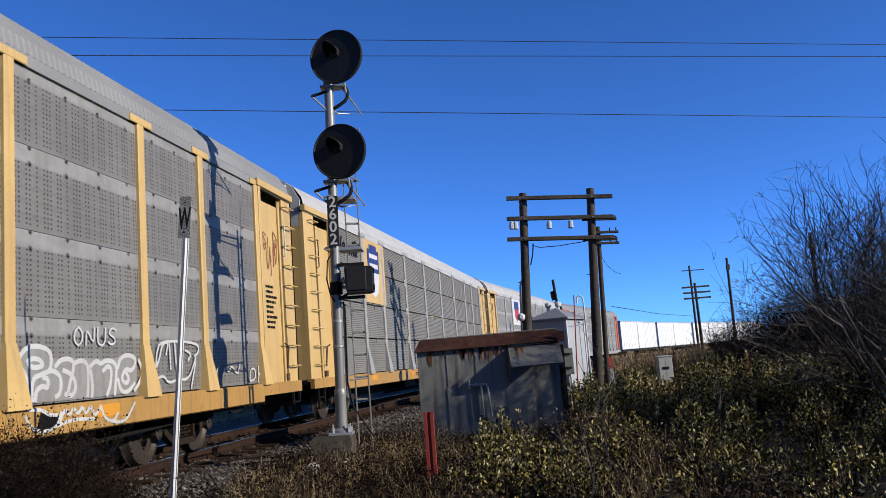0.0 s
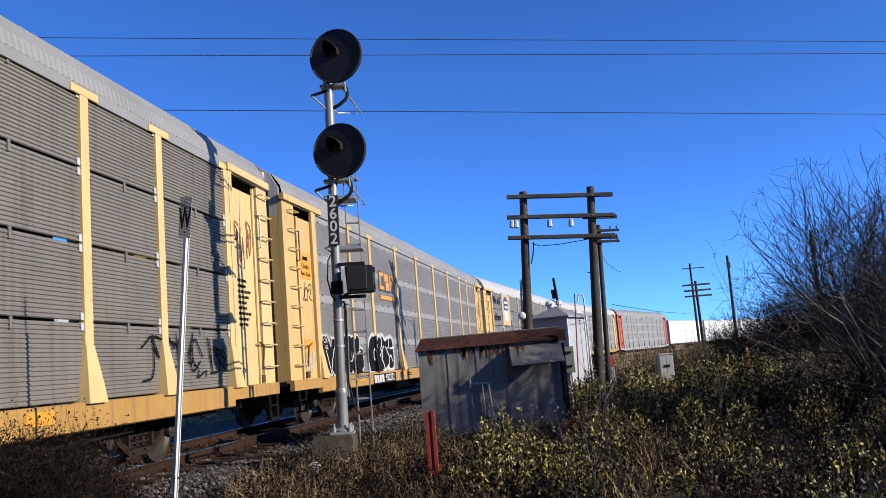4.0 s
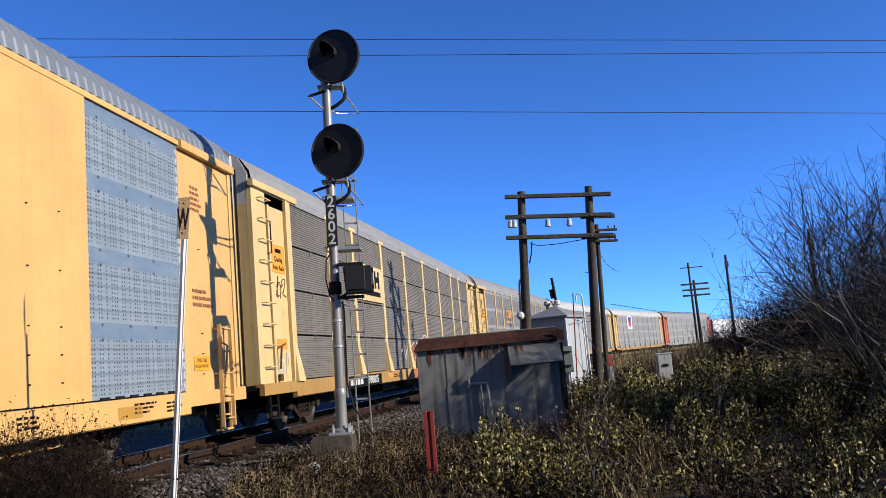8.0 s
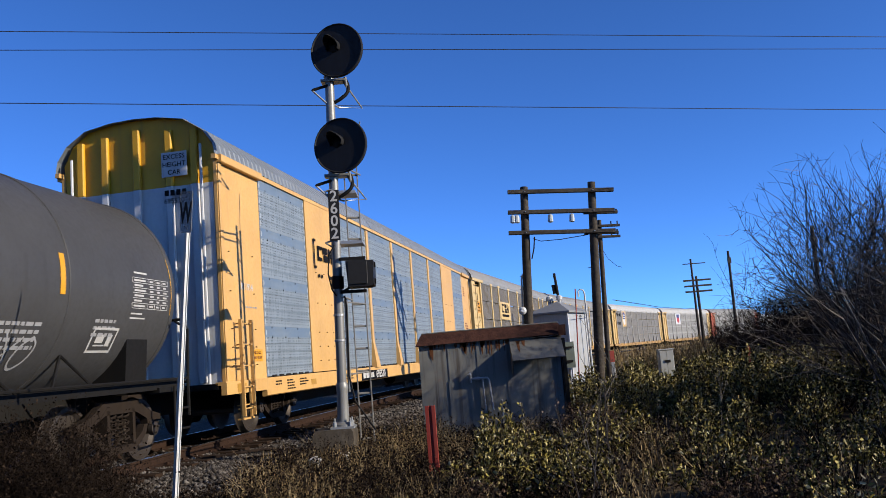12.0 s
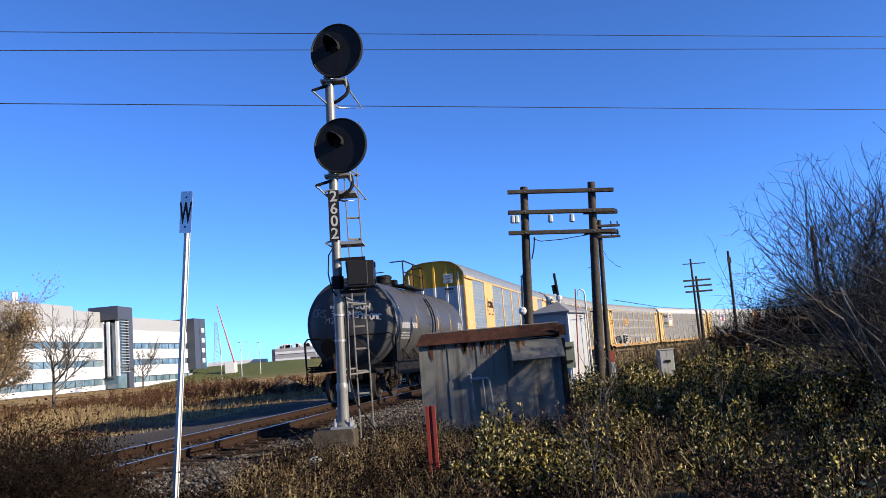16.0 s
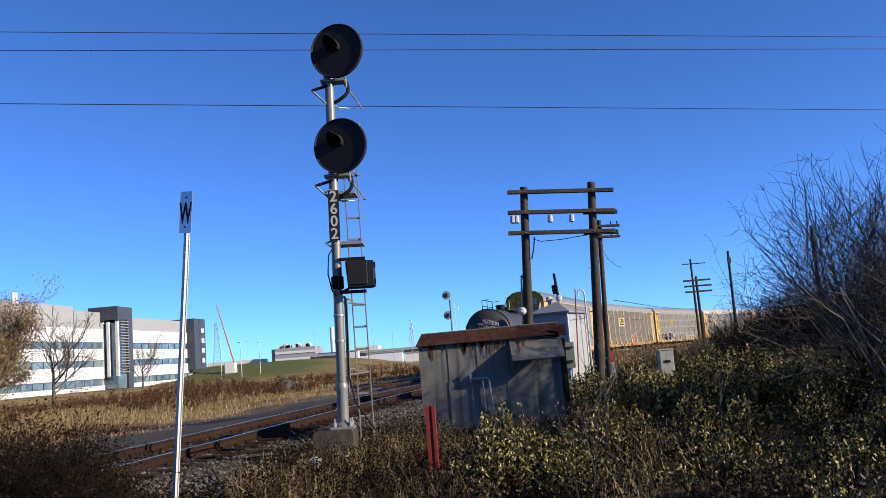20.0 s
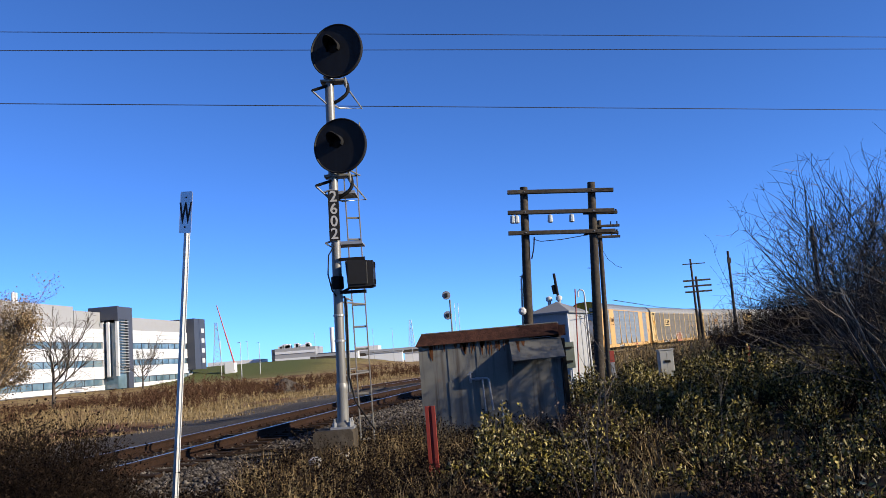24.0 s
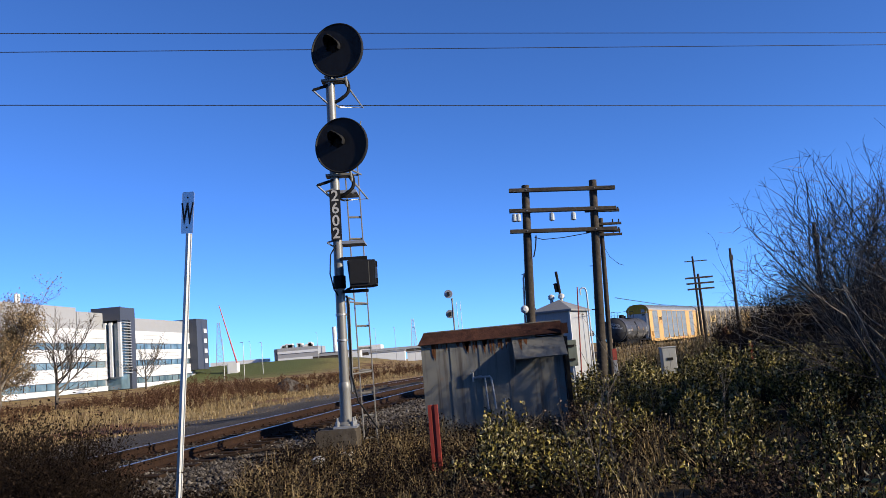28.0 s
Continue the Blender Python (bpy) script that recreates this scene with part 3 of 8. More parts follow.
def side_frame_mesh():
    """Cast side frame of a truck: an arched beam with two pedestals, a spring nest and bearing caps."""
    g = Geo()
    for sgn in (-1, 1):
        y0, y1 = (0.92, 1.03) if sgn > 0 else (-1.03, -0.92)
        top = [(-1.12, 0.56), (-1.10, 0.66), (-0.75, 0.74), (-0.42, 0.92), (0.42, 0.92), (0.75, 0.74), (1.10, 0.66), (1.12, 0.56)]
        low = [(0.72, 0.54), (0.70, 0.62), (0.40, 0.74), (-0.40, 0.74), (-0.70, 0.62), (-0.72, 0.54)]
        n = len(top) + len(low)
        g.prism(top + low, "y", y0, y1)
        bot = [(-0.72, 0.54), (-0.66, 0.40), (-0.34, 0.20), (0.34, 0.20), (0.66, 0.40), (0.72, 0.54), (0.62, 0.54), (0.55, 0.44), (0.30, 0.30), (-0.30, 0.30), (-0.55, 0.44), (-0.62, 0.54)]
        g.prism(bot, "y", y0, y1)
        for x in (-0.36, 0.30):
            g.box(x, x + 0.07, y0, y1, 0.28, 0.80)
        for x in (-0.17, 0.0, 0.17):
            pts = [(x + 0.07 * math.cos(a), (y0 + y1) / 2 + 0.05 * math.sin(a), 0.31 + 0.0105 * k) for k, a in enumerate(np.arange(0, 8 * math.pi, math.pi / 5))]
            g.tube(pts, 0.016, 5)
        for x in (-0.89, 0.89):
            g.box(x - 0.14, x + 0.14, y0 - 0.01, y1 + 0.01, 0.52, 0.60, 0.01)
    g.box(-0.19, 0.19, -0.93, 0.93, 0.44, 0.76, 0.03)
    return g.mesh("side_frames", TRUCK_STEEL)


FRAME_ME = side_frame_mesh()


def truck(car, x, wheels=True):
    tr = piece("truck", FRAME_ME, car, pose(x, 0, 0))
    for dx in (-0.89, 0.89):
        w = piece("wheelset", WHEEL_ME, car, pose(x + dx, 0, 0.455))
        if wheels:
            WHEELS.append((w, x + dx))


def coupler(car, x, z=0.86):
    s = 1 if x > 0 else -1
    g = Geo().box(min(x, x - s * 0.75), max(x, x - s * 0.75), -0.08, 0.08, z - 0.09, z + 0.09, 0.02)
    g.prism([(x - s * 0.05, -0.15), (x + s * 0.13, -0.16), (x + s * 0.18, -0.05), (x + s * 0.10, 0.02), (x + s * 0.13, 0.13), (x - s * 0.05, 0.14)], "z", z - 0.14, z + 0.14)
    part("coupler", g, TRUCK_STEEL, car)
    hose = [(x - s * 0.2, 0.25, z - 0.12), (x - s * 0.05, 0.27, z - 0.32), (x + s * 0.12, 0.2, z - 0.42), (x + s * 0.3, 0.08, z - 0.38)]
    part("air_hose", Geo().tube(hose, 0.022, 6), BLACK_STEEL, car)


def ladder(parent, p0, p1, width, rungs, material, r=0.016, across=(1, 0, 0), stand=0.05):
    """Two uprights from p0 to p1 and rungs between them."""
    a, p0, p1 = Vector(across) * width, Vector(p0), Vector(p1)
    g = Geo().tube([p0, p1], r, 6).tube([p0 + a, p1 + a], r, 6)
    for k in range(rungs):
        q = p0.lerp(p1, (k + 0.5) / rungs)
        g.tube([q, q + a], r * 0.8, 6)
    return part("ladder", g, material, parent)


SCALLOP = painted("pale_scalloped_edge", (0.52, 0.56, 0.60), amount=0.3)


def panel_mesh(w, h, material, style, rng_):
    """One screen panel, its lower left corner at the origin, facing -y: pressed ribs or flat with a rim and rivets."""
    g = Geo()
    if style == "ribbed":
        n = max(int(h / 0.05), 3)
        prof = []
        for k in range(n):
            z = h * k / n
            dz = h / n
            prof += [(0.0, z), (-0.015, z + dz * 0.22), (-0.015, z + dz * 0.55), (0.0, z + dz * 0.78)]
        prof.append((0.0, h))
        vs = [(x, y, z) for x in (0, w) for y, z in prof]
        m = len(prof)
        g.add(vs, [(k, m + k, m + k + 1, k + 1) for k in range(m - 1)])
        g.box(0, w, 0.004, 0.02, 0, h)
        # pale clips that hold the sheet to the posts, a hook at mid-width
        g.slot = 1
        for x0_, x1_ in ((0.015, 0.085), (w - 0.085, w - 0.015)):
            for z in (0.0, h - 0.09):
                g.box(x0_, x1_, -0.032, -0.014, z, z + 0.09, 0.012)
        g.slot = 0
        g.box(w / 2 - 0.02, w / 2 + 0.02, -0.03, -0.014, h - 0.10, h + 0.035)
        return g.mesh("panel", [material, SCALLOP])
    else:
        g.box(0, w, -0.008, 0.012, 0.0, h)
        if h < 2:
            n = max(int(w / 0.7), 2)
            for k in range(n):
                x = 0.35 + 0.7 * k
                for z in (h - 0.205, h - 0.02):
                    g.prism([(x - 0.017, z), (x, z - 0.017), (x + 0.017, z), (x, z + 0.017)], "y", -0.024, -0.007)
    if material is SCREEN_BLUE:
        # pale scalloped edging where the sheet laps the posts
        g.slot = 1
        for x, s in ((0.03, 1), (w - 0.03, -1)):
            for k in range(int(h / 0.15)):
                z = 0.09 + 0.15 * k
                g.prism([(x, z - 0.062), (x + s * 0.035, z - 0.045), (x + s * 0.055, z), (x + s * 0.035, z + 0.045), (x, z + 0.062)], "y", -0.0125, -0.0085)
        return g.mesh("panel", [material, SCALLOP])
    return g.mesh("panel", material)


def post_mesh(material, cap=True):
    """Side post: flat cap at the eave, plain stem, a flared foot that comes out to the sill."""
    g = Geo()
    g.box(-0.085, 0.085, -0.06, 0.05, 1.72, EAVE - 0.12, 0.012)
    if cap:
        g.box(-0.30, 0.30, -0.065, 0.05, EAVE - 0.14, EAVE - 0.03, 0.01)
    low = [(-0.085, -0.06, 1.72), (0.085, -0.06, 1.72), (0.085, 0.05, 1.72), (-0.085, 0.05, 1.72),
           (-0.17, -0.135, 1.22), (0.17, -0.135, 1.22), (0.17, 0.05, 1.22), (-0.17, 0.05, 1.22),
           (-0.20, -0.16, SILL_TOP - 0.02), (0.20, -0.16, SILL_TOP - 0.02), (0.20, 0.05, SILL_TOP - 0.02), (-0.20, 0.05, SILL_TOP - 0.02)]
    g.add(low, [(4, 5, 1, 0), (5, 6, 2, 1), (6, 7, 3, 2), (7, 4, 0, 3), (8, 9, 5, 4), (9, 10, 6, 5), (10, 11, 7, 6), (11, 8, 4, 7), (0, 1, 2, 3), (11, 10, 9, 8)])
    return g.mesh("post", material)


ROOF_SEC = [(-1.54, 4.985), (-1.50, 5.18), (-1.32, 5.44), (-0.95, 5.68), (-0.45, 5.77), (0.0, 5.79), (0.45, 5.77), (0.95, 5.68), (1.32, 5.44), (1.50, 5.18), (1.54, 4.985)]


def roof_mesh(material, x0, x1, ribs=0.115, depth=0.012):
    """Corrugated roof sheet, pressed across the car, with a drip edge."""
    xs, k = [], 0
    x = x0
    while x < x1 - 1e-6:
        xs += [(x, 0.0), (x + ribs * 0.28, 0.0), (x + ribs * 0.42, depth), (x + ribs * 0.86, depth)]
        x += ribs
    xs.append((x1, 0.0))
    vs, n = [], len(ROOF_SEC)
    for x, up in xs:
        for y, z in ROOF_SEC:
            r = math.hypot(y, z - 4.2)
            vs.append((min(x, x1), y + up * y / r, z + up * (z - 4.2) / r))
    g = Geo().add(vs, [(i * n + j, (i + 1) * n + j, (i + 1) * n + j + 1, i * n + j + 1) for i in range(len(xs) - 1) for j in range(n - 1)])
    return g.mesh("roof", material)


GOLD_POST = post_mesh(RACK_ORANGE, False)
EDGE_ME = {}
for m_ in (ROOF_STEEL, ROOF_WHITE, ROOF_BLUE):
    low_ = 4.90 if m_ is ROOF_BLUE else 4.84
    EDGE_ME[m_.name] = [Geo().box(REAR + 0.05, FRONT - 0.05, min(s_ * 1.47, s_ * 1.548), max(s_ * 1.47, s_ * 1.548), low_, 4.98).mesh("roof_edge", RACK_ORANGE if m_ is ROOF_BLUE else m_) for s_ in (-1, 1)]
RUST_BROWN = painted("rusty_brown_gear", (0.11, 0.055, 0.03), dirt=(0.04, 0.03, 0.02), amount=0.4, rough=0.8)
POST_ME = {m.name: post_mesh(m) for m in (RACK_YELLOW, RACK_CREAM, RACK_ORANGE, RACK_RED, SCREEN_PALE)}
ROOF_ME = {m.name: roof_mesh(m, REAR + 0.05, FRONT - 0.05, 0.20 if m is ROOF_BLUE else 0.115, 0.013 if m is ROOF_BLUE else 0.005) for m in (ROOF_STEEL, ROOF_WHITE, ROOF_BLUE)}
BEARER_ME = Geo().box(-0.06, 0.06, -1.45, 1.45, 0.76, 0.93).mesh("cross_bearer", BLACK_STEEL)
LEVELS = (1.06, 2.02, 2.98, 3.94, 4.93)


def auto_rack(label, k, paint, screen, style, roof, sill, blank=(), end_low=None, lead_paint=None, posts=None):
    """A bilevel auto rack: flat car, side posts, screen panels in four rows, roof, corner bays with ladders, end doors."""
    car = thing("auto_rack_car", label, "railroad car", group="auto rack cars of the train")
    RIDES.append((car, (k + 0.5) * PITCH, BOGIE))
    low = end_low or paint
    # flat car: deck, side sills, centre sill
    part("deck", Geo().box(REAR, FRONT, -1.44, 1.44, 0.92, 1.02), BLACK_STEEL, car)
    for s in (-1, 1):
        g = Geo().prism([(s * 1.40, 0.98), (s * 1.40, 1.04), (s * 1.58, 1.04), (s * 1.60, 1.02), (s * 1.60, 0.72), (s * 1.56, 0.70), (s * 1.50, 0.70), (s * 1.50, 0.98)], "x", REAR + 1.7, FRONT - 2.2)
        for a, b in ((REAR, REAR + 1.7), (FRONT - 2.2, FRONT)):
            g.prism([(s * 1.40, 0.98), (s * 1.40, 1.04), (s * 1.58, 1.04), (s * 1.60, 1.02), (s * 1.60, 0.82), (s * 1.50, 0.82), (s * 1.50, 0.98)], "x", a, b)
        part("side_sill", g, sill, car, "scuffed painted side sill with grimy lower edge")
    # the deeper middle box is added to keep the gap under the car dark
    part("centre_sill", Geo().box(REAR + 0.1, FRONT - 0.1, -0.33, 0.33, 0.55, 0.93).box(REAR + 4.6, FRONT - 4.6, -0.30, 0.30, 0.36, 0.55), BLACK_STEEL, car)
    for x in np.arange(-12.0, 12.1, 1.5):
        piece("cross_bearer", BEARER_ME, car, pose(x, 0, 0))
    # brake gear under the near side
    gear = sill if paint is RACK_ORANGE else BLACK_STEEL
    part("brake_cylinder", Geo().lathe([(0.10, 0.0), (0.17, 0.03), (0.17, 0.55), (0.12, 0.60), (0.05, 0.62), (0.05, 0.80)], (5.3, -1.15, 0.52), "x", 14), gear, car, "round brake cylinder below the sill", smooth=True)
    part("brake_rod", Geo().tube([(6.05, -1.15, 0.52), (6.6, -1.18, 0.50), (9.3, -1.2, 0.58)], 0.028, 6).box(6.5, 6.75, -1.22, -1.12, 0.46, 0.56), gear, car)
    part("valve_box", Geo().box(-2.4, -0.9, -0.9, -0.35, 0.42, 0.78, 0.04), BLACK_STEEL, car)
    part("air_tank", Geo().tube([(0.4, -0.8, 0.62), (2.0, -0.8, 0.62)], 0.2, 12), BLACK_STEEL, car)
    # side posts, then panels between them
    for s in (-1, 1):
        flip = pose(0, 0, 0, 0, 0, 0 if s < 0 else 180)
        stand = GOLD_POSTS if paint is RACK_ORANGE else POSTS
        for x in stand:
            if paint is RACK_ORANGE and not -6.5 < x < 6.5:
                continue
            piece("post", GOLD_POST if paint is RACK_ORANGE else POST_ME[(posts or paint).name], car, flip @ pose(x, -SIDE, 0))
        edges = (-13.2,) + stand + (13.2,)
        cache = {}
        for i in range(1, len(edges) - 2):
            a, b = edges[i] + 0.05, edges[i + 1] - 0.05
            if i in blank:
                a, b = a - 0.13, b + 0.13
            wide = round(b - a, 2)
            bare = i in blank
            rows = [(LEVELS[j], LEVELS[j + 1]) for j in range(4)] if s < 0 and not bare else [(LEVELS[0], LEVELS[4])]
            for j, (z0, z1) in enumerate(rows):
                key = (wide, round(z1 - z0, 2), bare)
                if key not in cache:
                    cache[key] = panel_mesh(wide, z1 - z0 - (0.035 if style == "ribbed" else 0.002 if screen is SCREEN_BLUE else 0.007), paint if bare else screen, "flat" if bare else style, rng)
                piece("panel", cache[key], car, flip @ pose(a, -SIDE - (0.03 if bare else 0.0), z0))
        # corner bays in the rack's paint: a flat bay with a groove, and at the very corner a column with rungs
        for e in (-1, 1):
            pm = lead_paint if (lead_paint and e > 0) else paint
            y0, y1 = sorted((s * 1.50, s * 1.44))
            bits = []
            if paint is RACK_ORANGE:
                a, b = (REAR + 0.18, -11.46) if e < 0 else (12.02, FRONT - 0.05)
                g = Geo().box(a, b, y0, y1, 1.02, EAVE - 0.02)
                bits += [("edge_strip", (x, x + 0.11, 1.50, 1.53, 1.02, EAVE - 0.10)) for x in ((a + 0.02,) if e < 0 else (b - 0.13,))]
                lx, rungs = (-12.62 if e < 0 else 13.3), np.arange(0.55, 2.1, 0.37)
            else:
                a, b = (REAR + 0.02, -11.60) if e < 0 else (12.18, FRONT - 0.02)
                c0, c1 = (a, a + 0.66) if e < 0 else (b - 0.52, b)      # the corner column
                p0, p1 = (c1 + 0.09, b) if e < 0 else (a, c0 - 0.20)    # the flat bay
                g = Geo().box(p0, p1, y0, y1, 1.02, EAVE - 0.36)
                bits.append(("corner_column", (c0, c1, 1.40, 1.53, 1.02, EAVE - 0.12)))
                x = b - 0.13 if e < 0 else a + 0.02
                bits.append(("edge_strip", (x, x + 0.11, 1.50, 1.58, 1.02, EAVE - 0.10)))
                k0 = p0 if e < 0 else p1 - 0.07
                bits.append(("edge_strip", (k0, k0 + 0.07, 1.50, 1.545, 1.02, EAVE - 0.36)))
                lx, rungs = (c0 + c1) / 2 + (0.12 if e < 0 else -0.05), np.arange(1.35, 4.9, 0.415)
            bits.append(("header_beam", (a - (0.06 if paint is not RACK_ORANGE else 0.0), b + (0.5 if e < 0 and paint is not RACK_ORANGE else 0.0), 1.49, 1.60, EAVE - 0.12, EAVE + 0.02)))
            bay = part("corner_bay", g, pm, car, "painted corner bay with ladder rungs")
            for nm, (xa, xb, ya, yb, za, zb) in bits:
                part(nm, Geo().box(xa, xb, min(s * ya, s * yb), max(s * ya, s * yb), za, zb, 0.01), pm, bay)
            y = s * 1.64
            rung = Geo().tube([(-0.22, s * 1.53, 0), (-0.22, y, 0), (0.22, y, 0), (0.22, s * 1.53, 0)], 0.014, 6).mesh("ladder_rung", pm)
            for z in rungs:
                piece("ladder_rung", rung, bay, pose(lx, 0, z))
            if paint is RACK_ORANGE:
                for dx in (-0.22, 0.22):
                    part("ladder_rail", Geo().box(lx + dx - 0.02, lx + dx + 0.02, min(s * 1.60, s * 1.66), max(s * 1.60, s * 1.66), 0.42, 2.10), pm, bay)
            else:
                hx = c1 + 0.045 if e < 0 else c0 - 0.10
                part("grab_iron", Geo().tube([(hx, s * 1.46, 3.6), (hx, s * 1.60, 3.62), (hx, s * 1.60, 4.25), (hx, s * 1.46, 4.27)], 0.016, 6), BLACK_STEEL if e < 0 else SCALLOP, bay)
                part("tie_down_pipe", Geo().tube([(hx, s * 1.47, 1.1), (hx, s * 1.47, EAVE - 0.2)], 0.035, 6), pm, bay)
            st = Geo()
            for x in (lx - 0.2, lx + 0.2):
                st.box(x - 0.02, x + 0.02, min(s * 1.56, s * 1.60), max(s * 1.56, s * 1.60), 0.36, 0.84)
            st.box(lx - 0.22, lx + 0.22, min(s * 1.50, s * 1.62), max(s * 1.50, s * 1.62), 0.36, 0.39).box(lx - 0.22, lx + 0.22, min(s * 1.50, s * 1.60), max(s * 1.50, s * 1.60), 0.60, 0.62)
            part("stirrup_step", st, BLACK_STEEL if paint is not RACK_ORANGE else low, bay)
            bx_ = -12.45 if e < 0 else 13.45
            br = Geo().box(bx_ - 0.06, bx_ + 0.06, min(s * 1.5, s * 1.59), max(s * 1.5, s * 1.59), 1.06, 1.20, 0.02).tube([(bx_, s * 1.56, 1.3), (bx_, s * 1.60, 1.75), (bx_ - e * 0.2, s * 1.60, 1.8)], 0.02, 6)
            if e > 0 or paint is not RACK_ORANGE:
                part("lock_gear", br, RUST_BROWN if paint is not RACK_ORANGE else paint, bay)
    top_sheet = piece("roof", ROOF_ME[roof.name], car)
    for me in EDGE_ME[roof.name]:
        piece("roof_edge", me, top_sheet)
    # end doors: ribbed, below a rounded top
    for e in (-1, 1):
        pm = lead_paint if (lead_paint and e > 0) else paint
        at = REAR + (0.20 if paint is RACK_ORANGE else 0.02) if e < 0 else FRONT - 0.08   # the door's outer face
        x0, x1 = sorted((at, at - e * 0.12))
        lower = Geo().box(x0, x1, -1.42, 1.42, 1.0, 4.52)
        upper = Geo().prism([(-1.42, 4.52), (1.42, 4.52), (1.46, 5.12), (1.28, 5.46), (0.92, 5.72), (0.5, 5.80), (-0.5, 5.80), (-0.92, 5.72), (-1.28, 5.46), (-1.46, 5.12)], "x", x0, x1)
        ribs, tops = [], []
        for y in (-1.10, -0.62, 0.0, 0.62, 1.10):
            a, b = sorted((at, at + e * 0.08))
            ribs.append(Geo().box(a, b, y - 0.07, y + 0.07, 1.05, 4.51, 0.02))
            tops.append(Geo().box(a, b, y - 0.07, y + 0.07, 4.52, 5.60 - 0.10 * abs(y), 0.02))
        door = part("end_door", lower, WHITE_PAINT if paint is RACK_ORANGE else pm, car, "ribbed metal end door")
        part("door_top", upper, DOOR_YELLOW if paint is RACK_ORANGE else (ROOF_WHITE if paint is not RACK_RED else pm), door)
        for gr in ribs:
            part("door_rib", gr, WHITE_PAINT if paint is RACK_ORANGE else pm, door)
        for gr in tops:
            part("door_rib", gr, DOOR_YELLOW if paint is RACK_ORANGE else (ROOF_WHITE if paint is not RACK_RED else pm), door)
        for y in (-1.25, 1.25):
            part("door_bar", Geo().tube([(at + e * 0.10, y, 1.0), (at + e * 0.10, y, 5.2)], 0.025, 6), WHITE_PAINT if paint is RACK_ORANGE else BLACK_STEEL, door)
        coupler(car, REAR - 0.48 if e < 0 else FRONT + 0.46)
    for x in (-BOGIE, BOGIE):
        truck(car, x, k < 4)
    return car


rng = random.Random(11)
rack_golden = auto_rack("golden yellow auto rack car with bluish perforated panels", 0, RACK_ORANGE, SCREEN_BLUE, "flat", ROOF_BLUE, RACK_ORANGE, blank=(2, 8))
rack_ribbed = auto_rack("weathered auto rack car with ribbed brown-grey panels and yellow posts", 1, RACK_CREAM, RIBBED_BROWN, "ribbed", ROOF_STEEL, SILL_YELLOW)
rack_spray = auto_rack("grey perforated auto rack car with yellow posts and spray-painted letters", 2, RACK_YELLOW, SCREEN_GREY, "flat", ROOF_STEEL, SILL_YELLOW)
rack_shield = auto_rack("grey auto rack car with white roof and a shield emblem", 3, RACK_YELLOW, RIBBED_GREY, "ribbed", ROOF_WHITE, SILL_YELLOW, posts=SCREEN_PALE)
rack_pale = auto_rack("pale grey auto rack car with white roof and yellow corner bays", 4, RACK_YELLOW, SCREEN_PALE, "flat", ROOF_WHITE, SILL_YELLOW, posts=SCREEN_PALE)
rack_red = auto_rack("grey auto rack car with red-orange ends", 5, RACK_RED, SCREEN_PALE, "flat", ROOF_STEEL, SCREEN_PALE, posts=SCREEN_PALE)


BOX_WHITE = painted("clean_white_box_car_paint", (0.98, 0.98, 0.98), amount=0.1, rough=0.45)


def white_car(k):
    """A white box car with ribbed walls and a sliding door."""
    car = thing("box_car", "plain white box car with ribbed steel sides", "railroad car", group="white box cars of the train")
    RIDES.append((car, 6 * PITCH + 0.6 + (k + 0.5) * 21.0, 7.0))
    g = Geo().box(-9.9, 9.9, -1.5, 1.5, 1.05, 4.45, 0.05)
    for x in np.arange(-9.6, 9.7, 0.8):
        if abs(x) > 1.4:
            for s in (-1, 1):
                g.box(x - 0.05, x + 0.05, min(s * 1.5, s * 1.518), max(s * 1.5, s * 1.518), 1.1, 4.35)
    part("body", g, BOX_WHITE, car)
    part("roof", Geo().prism([(-1.56, 4.42), (1.56, 4.42), (1.5, 4.52), (0, 4.68), (-1.5, 4.52)], "x", -9.95, 9.95), ROOF_WHITE, car)
    for s in (-1, 1):
        part("sliding_door", Geo().box(-1.3, 1.3, min(s * 1.5, s * 1.58), max(s * 1.5, s * 1.58), 1.1, 4.3, 0.02), BOX_WHITE, car)
        part("side_sill", Geo().box(-9.9, 9.9, min(s * 1.42, s * 1.52), max(s * 1.42, s * 1.52), 0.8, 1.06), BLACK_STEEL, car)
    for e in (-1, 1):
        coupler(car, e * 10.4)
    for x in (-7.0, 7.0):
        truck(car, x, False)


for k in range(4):
    white_car(k)

# ---------- the tank car at the train's end
TANK_MID, TANK_R, TANK_Z = -6.80, 1.48, 2.46
tank_car = thing("tank_car", "dark grey tank car with white spray tags on its end", "railroad car")
RIDES.append((tank_car, TANK_MID, 5.2))
HX = 6.00
prof = [(0.0, -HX - 0.42), (0.35, -HX - 0.405), (0.75, -HX - 0.34), (1.08, -HX - 0.22), (1.30, -HX - 0.09), (TANK_R, -HX + 0.08)]
prof += [(TANK_R, x) for x in np.linspace(-HX + 0.3, HX - 0.3, 9)]
prof += [(r, -x) for r, x in prof[:6][::-1]]
shell = part("tank_shell", Geo().lathe(prof, (0, 0, TANK_Z), "x", 64), TANK_PAINT, tank_car, smooth=True)
for x in (-HX + 0.05, -2.6, 1.1, 3.4, HX - 0.05):
    part("weld_band", Geo().lathe([(TANK_R + 0.004, x - 0.05), (TANK_R + 0.014, x - 0.04), (TANK_R + 0.014, x + 0.04), (TANK_R + 0.004, x + 0.05)], (0, 0, TANK_Z), "x", 64), TANK_PAINT, shell, smooth=True)
